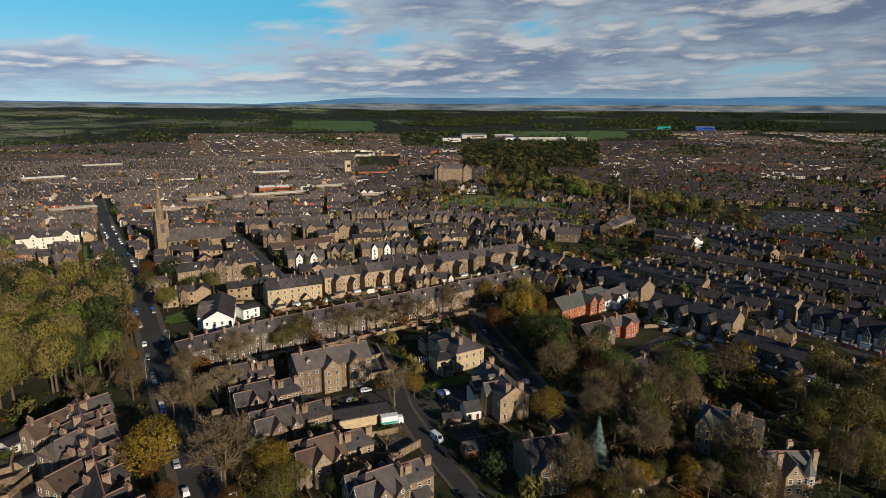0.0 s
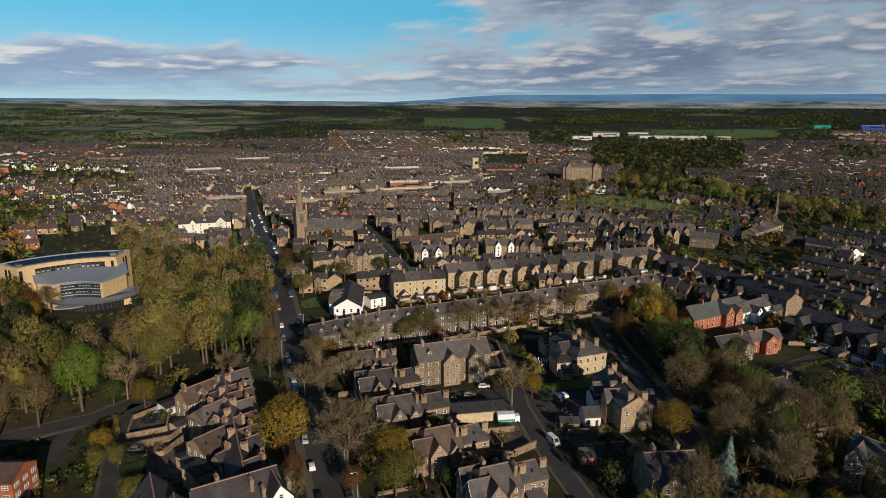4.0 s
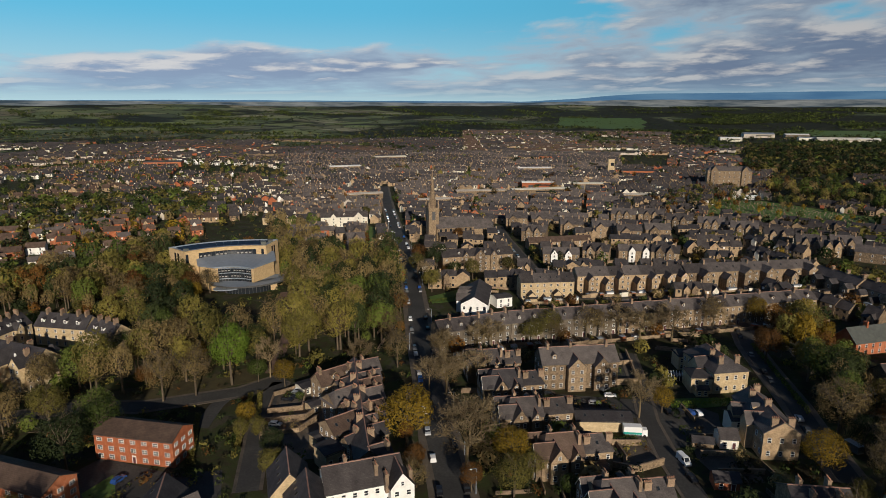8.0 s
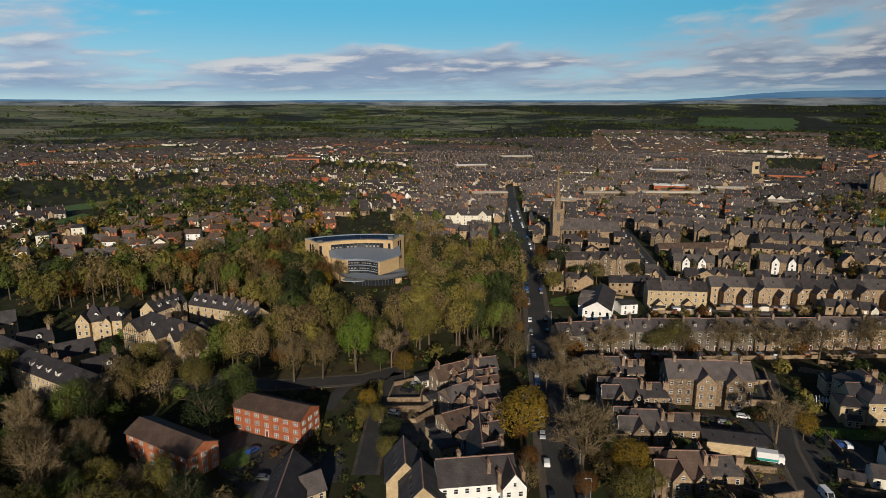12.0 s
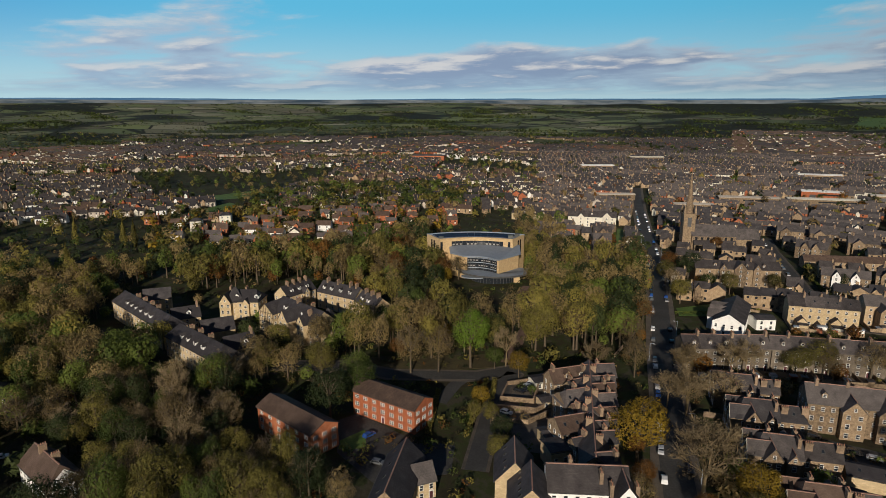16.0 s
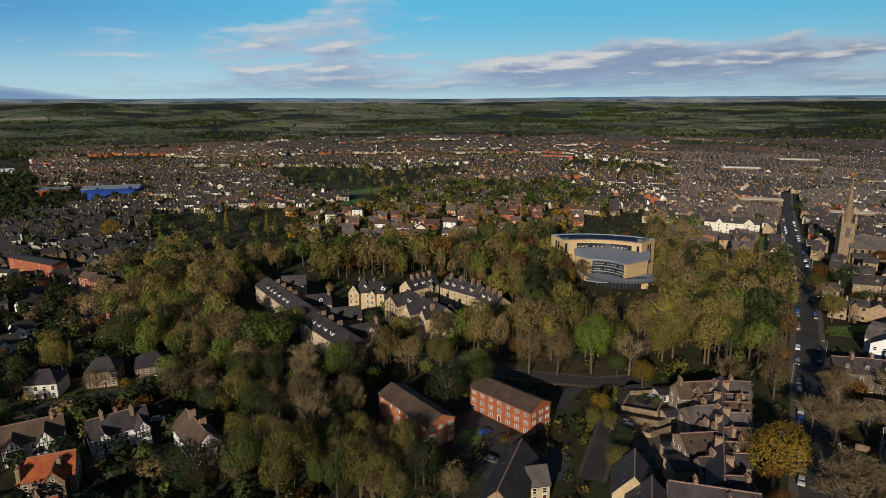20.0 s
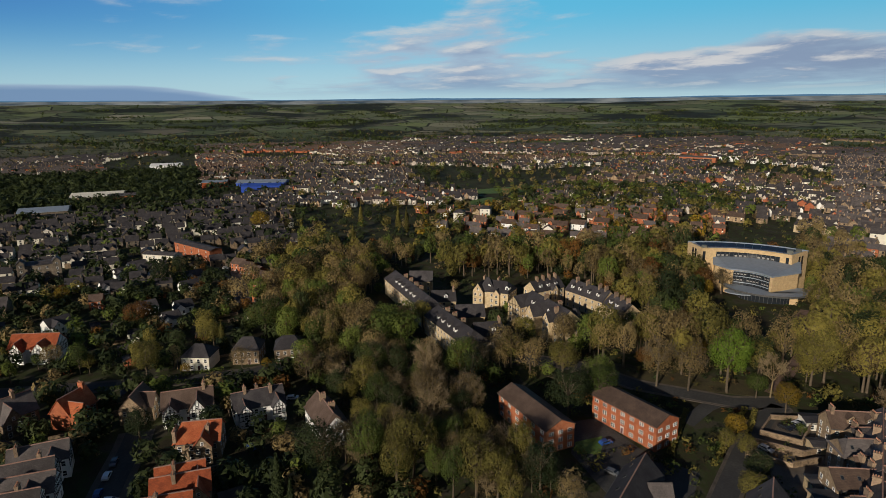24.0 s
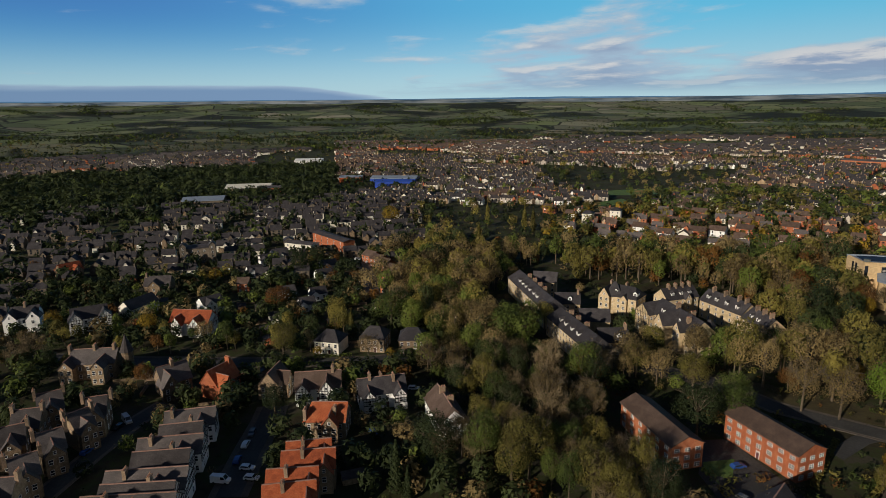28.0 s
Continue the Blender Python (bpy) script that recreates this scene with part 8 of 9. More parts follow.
def join_forest(name, trees_, seed, label):
    """One mesh of many trees: trunks with limbs, and crowns of leaf clumps."""
    g = np.random.default_rng(seed)
    shapes = {}
    Q, I, T = [], [], []
    tv, tf = [], []
    for x, y, kind, h, wide in trees_:
        away = math.hypot(x, y)
        step_ = next(i for i, lim in enumerate((275, 345, 440, 1e9)) if away < lim)
        thin = kind in ("bare", "brown")
        key = (thin, kind == "bare", step_, int(g.integers(6)))
        if key not in shapes:
            n = (1750, 1150, 700, 380)[step_]
            sub = np.random.default_rng(100 + key[3] + 10 * thin)
            p, d = round_crown(sub, int(n * (0.42 if kind == "bare" else 0.85 if thin else 1)), (26, 22, 16, 12)[step_], 0.27 if thin else 0.22)
            u = unit(np.cross(d, sub.normal(size=d.shape)))
            w = np.cross(d, u)
            s = (0.0215, 0.0265, 0.034, 0.046)[step_] * (0.85 if thin else 1) * sub.uniform(0.5, 1.4, (len(p), 1))
            slim = sub.uniform(0.32, 1.0, (len(p), 1))
            shapes[key] = np.stack([p - u * s * 1.2 - w * s * 0.6 * slim, p + u * s * 1.3 - w * s * 0.35 * slim, p + u * s * 0.1 + w * s * 1.15 * slim], 1).reshape(-1, 3)
        q = shapes[key]
        T.append(np.full(len(q) // 3, g.uniform(-0.5, 0.5)))
        a = g.uniform(0, 6.283)
        R = np.array([[math.cos(a) * wide, -math.sin(a) * wide, 0], [math.sin(a) * wide, math.cos(a) * wide, 0], [0, 0, 1]]) * h
        Q.append(q @ R.T + np.array([x, y, 0])); I.append(np.full(len(q) // 3, LEAF[kind]))
        n0 = len(tv)
        limb(tv, tf, (x, y, -0.5), (x, y, h * 0.8), 0.028 * h, 0.006 * h, 4)
        for b in range(9 if kind in ("bare", "brown") else 4):
            an, z0 = g.uniform(0, 6.283), g.uniform(0.3, 0.6) * h
            e = g.uniform(0.15, 0.36) * h * wide
            limb(tv, tf, (x, y, z0), (x + math.cos(an) * e, y + math.sin(an) * e, z0 + g.uniform(0.15, 0.38) * h), 0.011 * h, 0.003 * h, 3)
    q = np.concatenate(Q)
    k = len(q) // 3
    nv, nf = len(tv), len(tf)
    me = bpy.data.meshes.new(name)
    loops = [i for f in tf for i in f]
    me.vertices.add(nv + 3 * k); me.loops.add(4 * nf + 3 * k); me.polygons.add(nf + k)
    me.vertices.foreach_set("co", np.concatenate([np.array(tv).ravel(), q.ravel()]))
    me.loops.foreach_set("vertex_index", np.concatenate([np.array(loops), nv + np.arange(3 * k)]).astype(np.int32))
    me.polygons.foreach_set("loop_start", np.concatenate([np.arange(0, 4 * nf, 4), 4 * nf + np.arange(0, 3 * k, 3)]).astype(np.int32))
    me.polygons.foreach_set("loop_total", np.concatenate([np.full(nf, 4), np.full(k, 3)]).astype(np.int32))
    for m in ("leaf_green", "leaf_olive", "leaf_brown", "leaf_yellow", "leaf_rust", "leaf_dark", "bark"):
        me.materials.append(MAT[m])
    me.polygons.foreach_set("material_index", np.concatenate([np.full(len(tf), 6), np.concatenate(I)]).astype(np.int32))
    set_tone(me, np.concatenate([np.zeros(len(tf)), np.concatenate(T)]))
    me.update(calc_edges=True)
    return tagged(put(name, me), label, "woodland", "", "stuff")


def hedge(x1, y1, x2, y2, h=1.8, thick=1.4, mat="leaf_green", label="clipped green garden hedge"):
    """A clipped hedge of leaf clumps along a line."""
    g = np.random.default_rng(int(abs(x1 * 7 + y1 * 3)) + 1)
    L = math.hypot(x2 - x1, y2 - y1)
    n = int(L * 26)
    u = g.uniform(0, 1, n)
    side = g.uniform(-0.5, 0.5, n) * thick
    z = h * np.sqrt(g.uniform(0.02, 1, n))
    dx, dy = (x2 - x1) / L, (y2 - y1) / L
    p = np.stack([x1 + dx * L * u - dy * side, y1 + dy * L * u + dx * side, z], 1)
    d = g.normal(size=(n, 3)); d[:, 2] = np.abs(d[:, 2]) + 0.5; d /= np.linalg.norm(d, axis=1)[:, None]
    a = np.cross(d, g.normal(size=d.shape)); a /= np.linalg.norm(a, axis=1)[:, None]
    b = np.cross(d, a)
    s = g.uniform(0.16, 0.34, (n, 1))
    q = np.stack([p - a * s, p + b * s, p + a * s, p - b * s], 1).reshape(-1, 3)
    ob = put("hedge", raw_mesh("hedge", [tuple(v) for v in q], [(4 * k, 4 * k + 1, 4 * k + 2, 4 * k + 3) for k in range(n)], [MAT[mat]]))
    return tagged(ob, label, "hedge", "garden hedges")



# individual trees
tree(-78.1, 149.6, "yellow", 19.4, 1.15)
tree(-56.8, 144.6, "bare", 19.4, 1.1)
tree(-40.9, 138.9, "olive", 11.9, 1.1)
tree(-137.2, 167.6, "yellow", 10.8, 0.95)
tree(-69.2, 137.5, "rust", 9.7, 0.9)
tree(-27.1, 143.8, "green", 7.6, 1.1)
tree(-16.0, 196.6, "bare", 15.1, 0.9)
tree(-9.5, 203.2, "yellow", 9.7, 1)
tree(34.2, 183.0, "yellow", 13.5, 1.15)
tree(24.7, 262.6, "rust", 16.2, 0.9)
tree(42.1, 243.2, "green", 18.4, 1)
tree(41.6, 294.3, "olive", 16.2, 1)
tree(49.7, 252.9, "green", 15.1, 1)
TAKEN.append((46.0, 156.0, 6.0))
tree(45.0, 160.4, "bluefir", 15.5, 1.05)
tree(57.1, 159.6, "bare", 16.0, 1.1)
tree(64.0, 206.6, "green", 17.3, 1)
tree(80.4, 198.1, "green", 16.2, 1)
tree(55.9, 211.1, "rust", 14.0, 1)
tree(104.2, 212.0, "brown", 18.4, 1.1)
tree(42.3, 210.9, "brown", 18.4, 1.1)
tree(66.0, 145.8, "yellow", 11.9, 0.9)
tree(52.5, 146.5, "yellow", 10.5, 1.0)
tree(83.2, 157.0, "brown", 17.3, 1.1)
tree(127.4, 176.1, "olive", 18.4, 1.2)
tree(144.5, 191.0, "olive", 18.4, 1.2)
tree(126.4, 183.2, "olive", 15.1, 1.1)
tree(116.7, 152.1, "fir", 10.8, 1)
tree(50.5, 176.5, "brown", 15.1, 1.1)
tree(-62.4, 253.9, "olive", 14.0, 1.2)
tree(-71.5, 260.6, "olive", 11.9, 1)
tree(-46.5, 262.5, "brown", 14.0, 1.2)
tree(-24.0, 267.3, "bare", 14.0, 1.2)
tree(-11.3, 272.8, "bare", 15.1, 1.2)
tree(4.8, 293.5, "brown", 15.1, 1)
tree(22.9, 312.3, "yellow", 14.0, 1)
tree(-171.0, 349.4, "rust", 14.0, 1)
tree(-155.8, 342.4, "dark", 18.4, 1.1)
tree(-176.3, 426.6, "rust", 10.8, 1)
tree(-112.8, 354.1, "olive", 10.8, 0.9)
tree(-160.3, 323.9, "olive", 15.1, 1)
tree(-136.6, 324.4, "green", 11.9, 1)
tree(-126.9, 330.6, "olive", 13.0, 1)
tree(-104.4, 409.7, "yellow", 8.6, 0.9)
tree(-87.4, 385.9, "dark", 9.7, 0.8)
tree(-64.9, 343.6, "green", 8.6, 1)
tree(-80.7, 185.5, "bare", 14.0, 1)
tree(-88.1, 187.1, "bare", 11.9, 1.1)
tree(-118.2, 189.6, "bare", 13.0, 1)
tree(-191.2, -30.7, "dark", 13.0, 0.8)
tree(-220.0, -80.3, "rust", 10.8, 0.8)
tree(-273.2, -95.7, "yellow", 11.9, 1)
tree(-287.7, -140.6, "yellow", 10.8, 1)
tree(-253.9, -58.1, "green", 11.9, 0.8)
tree(-238.0, -33.1, "olive", 16.2, 0.8)
tree(-258.4, -6.3, "poplar", 14.0, 1)
tree(-145.4, 6.4, "fir", 15.1, 0.9)
tree(-142.0, 9.1, "fir", 9.7, 0.9)
tree(-154.1, 18.1, "dark", 18.4, 1)
tree(-231.0, 9.5, "yellow", 6.5, 0.8)
tree(-238.7, -19.8, "yellow", 5.4, 1)
tree(-248.3, -130.7, "bare", 13.0, 1)
tree(-241.6, -122.4, "dark", 9.7, 0.9)
tree(-243.6, -134.6, "bare", 11.9, 1)
tree(-499.9, 104.7, "poplar", 20.5, 1)
tree(-459.4, 132.4, "poplar", 21.6, 1)
tree(-467.0, 127.6, "poplar", 21.6, 1)
tree(-419.4, 81.8, "poplar", 19.4, 1)
tree(-515.4, 25.0, "yellow", 17.3, 1.2)
tree(-281.2, 36.9, "green", 15.1, 1)
tree(-269.7, 11.6, "green", 18.4, 1.2)
tree(-365.7, -37.3, "dark", 17.3, 0.9)
tree(-391.2, -28.8, "dark", 14.0, 0.9)
tree(-355.8, -84.2, "yellow", 9.7, 1)
tree(-159.9, 99.5, "dark", 18.4, 1)
tree(-161.4, 111.7, "green", 16.2, 1)
tree(-232.5, 0.6, "brown", 11.9, 1)
tree(-303.3, -43.1, "rust", 13.0, 1.3)
tree(-180.1, 168.6, "yellow", 10.8, 1)
tree(-181.5, 145.7, "rust", 9.7, 1)
tree(80.0, 140.5, "brown", 13.0, 1.1)
tree(78.3, 146.5, "olive", 13.0, 1.1)
tree(82.0, 136.1, "brown", 9.7, 1.1)
tree(94.7, 138.4, "dark", 8.6, 1.0)
tree(34.9, 132.7, "rust", 11.0, 1.0)
tree(42.2, 139.1, "olive", 11.5, 1.0)
tree(43.9, 129.5, "olive", 13.0, 1.0)
tree(49.4, 137.6, "brown", 11.0, 1.0)
tree(52.3, 130.5, "olive", 12.5, 1.0)
tree(-94.9, 215.3, "bare", 11.9, 1.05)
tree(-83.2, 225.6, "bare", 13.0, 1.05)
tree(-79.9, 232.1, "bare", 13.0, 1.1)
tree(-66.5, 244.0, "olive", 12.0, 1.15)
tree(-57.5, 250.5, "brown", 12.0, 1.0)
tree(-41.8, 266.0, "brown", 13.0, 1.1)
tree(-33.7, 271.4, "bare", 14.0, 1.1)
tree(-17.7, 284.4, "bare", 13.0, 1.1)
tree(2.3, 303.0, "brown", 14.0, 1.1)
tree(-81.7, 187.7, "bare", 15.1, 1.1)
tree(-60.6, 157.4, "bare", 16.2, 1.1)
tree(-74.1, 197.9, "bare", 13.0, 1.1)
tree(-96.1, 214.0, "bare", 11.9, 1)
tree(-107.9, 200.0, "brown", 15.1, 0.9)
tree(-121.3, 219.5, "brown", 16.2, 0.9)
tree(-135.2, 254.4, "rust", 13.0, 0.9)
tree(-155.6, 285.8, "brown", 13.0, 1)
tree(-138.1, 297.0, "olive", 14.0, 1)
tree(-151.4, 315.0, "bare", 11.9, 1)
tree(-52.0, 136.5, "rust", 8.6, 1)
tree(-65.3, 128.5, "brown", 10.8, 1)
tree(-78.4, 149.8, "rust", 8.6, 0.8)
tree(-45.3, 150.3, "yellow", 14.0, 1.1)
tree(-38.5, 148.5, "olive", 9.7, 1)
tree(-111.5, 128.6, "dark", 9.7, 1)
tree(-121.1, 134.5, "olive", 7.6, 1)
tree(-103.8, 119.4, "olive", 9.7, 1.1)
tree(-130.3, 139.5, "yellow", 8.6, 1)
tree(-125.6, 131.6, "olive", 7.6, 0.9)
tree(-124.9, 160.1, "green", 4.3, 1)
tree(-156.0, 161.0, "lime", 24.5, 0.8)
tree(-168.8, 115.3, "green", 16.2, 1)
tree(-198.4, 76.6, "yellow", 14.0, 0.9)
tree(-201.9, 99.2, "olive", 15.1, 1)
tree(-161.6, 149.1, "brown", 18.4, 0.9)
tree(-168.5, 141.0, "brown", 19.4, 0.8)
tree(-148.8, 166.9, "green", 9.7, 1)
tree(-187.0, 113.3, "olive", 15.1, 1)
tree(-149.6, 193.0, "olive", 18.4, 1)
tree(-175.4, 252.7, "green", 18.4, 1.1)
tree(-248.4, 245.5, "brown", 14.0, 1)
tree(-241.2, 226.1, "yellow", 13.0, 1)
tree(-295.0, 270.3, "rust", 15.1, 1)
tree(-147.5, 172.0, "bare", 15.0, 0.8)
tree(-194.5, 170.0, "brown", 17.0, 0.9)
tree(-196.5, 155.0, "bare", 15.0, 1.0)
tree(-213.0, 157.5, "brown", 13.0, 1.0)
tree(-250.5, 234.5, "rust", 15.0, 0.9)
hedge(-7.0, 208.2, 13.9, 221.3, 2.2, 2.4, "leaf_lime", "bright lime green clipped hedge")
hedge(-256.0, 450.3, -204.3, 361.4, 2.0, 1.6)
hedge(-268.8, 448.2, -211.6, 350.9, 2.0, 1.6)
hedge(-131.2, 277.8, -116.9, 293.7, 2.0, 1.6)
hedge(-124.1, 311.0, -111.7, 284.8, 2.0, 1.6)
hedge(-114.7, 412.6, -85.7, 356.8, 2.0, 1.6)
hedge(-140.1, 150.4, -125.5, 127.5, 2.0, 1.6)
hedge(-143.1, 156.5, -120.2, 122.2, 1.8, 1.8, "leaf_olive", "overgrown olive garden hedge")
hedge(-141.4, 159.1, -123.3, 136.0, 1.8, 1.8, "leaf_olive", "overgrown olive garden hedge")
hedge(-149.4, 138.1, -129.0, 114.3, 1.8, 1.8, "leaf_olive", "overgrown olive garden hedge")
hedge(-210.6, -63.2, -214.6, -46.5, 1.8, 1.8)
hedge(-235.2, -50.2, -228.4, -1.7, 1.8, 1.8)
hedge(-253.5, -145.7, -243.9, -103.7, 1.8, 1.8)
hedge(-237.2, -28.6, -238.2, -6.2, 1.8, 1.8)
hedge(20.9, 281.3, 35.5, 221.7, 1.8, 1.8)
hedge(15.1, 228.2, 25.6, 210.6, 1.8, 1.8)
hedge(-25.0, 175.6, -14.8, 181.1, 1.8, 1.8)
hedge(89.5, 250.4, 114.6, 264.5, 1.8, 1.8)
hedge(187.8, 297.7, 205.5, 273.7, 1.8, 1.8)
hedge(140.4, 265.0, 158.4, 239.4, 1.8, 1.8)

# woods
woodland([(-187.7, 132.2), (-155.8, 172.9), (-155.5, 183.6), (-124.7, 217.7), (-133.3, 264.5), (-194.1, 353.5), (-223.7, 318.3), (-181.1, 243.5), (-178.4, 205.5), (-215.2, 167.4), (-210.2, 141.9)], 8.9, ("olive", "brown", "bare", "brown", "olive", "green", "brown", "dark", "bare", "brown", "olive"), 18.4, 1, 1.5)
woodland([(-366.8, 130.1), (-355.5, 180.8), (-346.7, 243.2), (-346.6, 305.4), (-256.1, 233.3), (-270.8, 210.0), (-314.2, 182.7), (-329.9, 167.7), (-353.7, 125.2)], 9.2, ("brown", "rust", "olive", "dark", "brown", "green", "bare", "olive", "dark", "brown", "green"), 18.4, 2, 1.5)
woodland([(-326.9, 11.9), (-375.6, 44.4), (-306.1, 77.4), (-230.7, 79.8), (-208.4, 120.9), (-190.7, 127.4), (-183.6, 111.3), (-199.6, 98.0), (-194.0, 83.6), (-165.1, 69.0), (-139.7, 66.1), (-125.3, 79.3), (-113.9, 77.2), (-151.8, 16.1), (-174.4, 29.4), (-201.4, 24.5), (-247.9, 16.0)], 7.2, ("olive", "brown", "green", "bare", "olive", "brown", "dark", "olive", "green", "bare", "brown"), 15.1, 3, 1.5)
woodland([(-386.1, -0.1), (-443.9, 50.4), (-369.5, 92.2), (-311.0, 79.4), (-219.4, 80.6), (-224.1, 51.8), (-252.7, 28.0), (-319.6, 29.7), (-304.7, 2.0)], 9.2, ("olive", "brown", "green", "bare", "olive", "brown", "dark", "olive", "green", "bare", "brown"), 16.2, 4, 1.5)
woodland([(34.2, 237.1), (55.4, 263.2), (69.1, 237.7), (97.9, 211.8), (82.1, 182.5), (93.8, 169.1), (90.8, 141.8), (32.0, 141.1), (38.7, 171.5), (39.4, 189.4), (32.2, 206.1)], 9.2, ("green", "olive", "brown", "bare", "dark", "brown"), 14.0, 5, 1.5)
woodland([(124.9, 207.6), (146.1, 222.6), (149.9, 191.1), (118.7, 146.5), (105.4, 146.3), (112.8, 169.4)], 9.7, ("olive", "green", "olive", "brown"), 15.1, 6, 1.5)
woodland([(11.6, 332.8), (37.6, 339.0), (57.2, 294.7), (54.1, 256.3), (38.2, 249.4), (23.0, 273.6)], 9.2, ("olive", "green", "rust", "yellow"), 14.0, 7, 1.5)
woodland([(-63.0, 722.5), (-11.4, 837.5), (58.0, 841.8), (51.2, 738.6), (-8.7, 646.9), (-49.2, 629.6)], 10.3, ("green", "olive", "dark", "brown", "rust"), 9.0, 8, 1.5)
woodland([(42.5, 840.8), (167.4, 848.7), (214.0, 737.6), (252.7, 693.1), (282.7, 616.4), (220.8, 587.0), (186.9, 641.0), (143.6, 724.0)], 10.3, ("green", "olive", "dark", "brown"), 15.1, 9, 1.5)
woodland([(-340.7, 402.5), (-315.6, 434.2), (-215.3, 304.5), (-183.3, 309.3), (-139.4, 251.7), (-135.1, 218.6), (-174.4, 229.4), (-240.6, 288.4)], 9.7, ("olive", "brown", "bare", "brown", "olive", "green", "brown", "dark", "bare", "brown", "olive"), 15.1, 10, 1.5)
woodland([(-240.9, -51.2), (-264.1, -40.9), (-291.3, -22.9), (-287.6, -1.1), (-257.6, -1.4), (-244.6, -20.1), (-238.7, -37.7)], 10.8, ("green", "olive", "olive", "brown", "brown", "olive", "dark", "olive", "brown", "bare", "green", "olive", "brown", "olive", "rust", "bare"), 10.8, 11, 1.5)
woodland([(-284.1, -161.4), (-287.1, -114.9), (-273.8, -57.1), (-250.0, -52.8), (-254.0, -103.1), (-266.3, -152.3)], 11.9, ("green", "olive", "olive", "brown", "brown", "olive", "dark", "olive", "brown", "bare", "green", "olive", "brown", "olive", "rust", "bare"), 8.6, 12, 1.5)
woodland([(-392.0, 90.3), (-373.7, 132.6), (-324.3, 197.0), (-271.9, 254.2), (-197.1, 189.2), (-206.5, 160.7), (-230.3, 165.3), (-242.8, 177.7), (-311.2, 197.2), (-329.9, 167.7), (-343.8, 136.0), (-360.0, 120.2), (-365.9, 93.9)], 9.2, ("brown", "rust", "olive", "dark", "brown", "green", "bare", "olive", "dark", "brown", "green"), 16.2, 13, 1.5)
woodland([(-240.5, 93.8), (-234.7, 115.7), (-222.1, 123.1), (-215.9, 145.8), (-186.5, 134.1), (-198.4, 115.0), (-222.4, 76.8)], 8.6, ("olive", "brown", "green", "bare", "olive", "brown", "dark", "olive", "green", "bare", "brown"), 14.0, 14, 1.5)
woodland([(-329.0, 112.2), (-362.0, 140.0), (-352.0, 182.6), (-330.1, 217.7), (-289.9, 228.0), (-276.0, 200.0), (-300.0, 180.0), (-322.0, 140.0)], 8.4, ("brown", "rust", "olive", "dark", "brown", "green", "bare", "olive", "dark", "brown", "green"), 17.0, 15, 1.5)
for k, (nm, ts) in enumerate(FOREST.items()):
    join_forest(nm, ts, 50 + k, "mixed autumn woodland of olive, brown and bare trees")


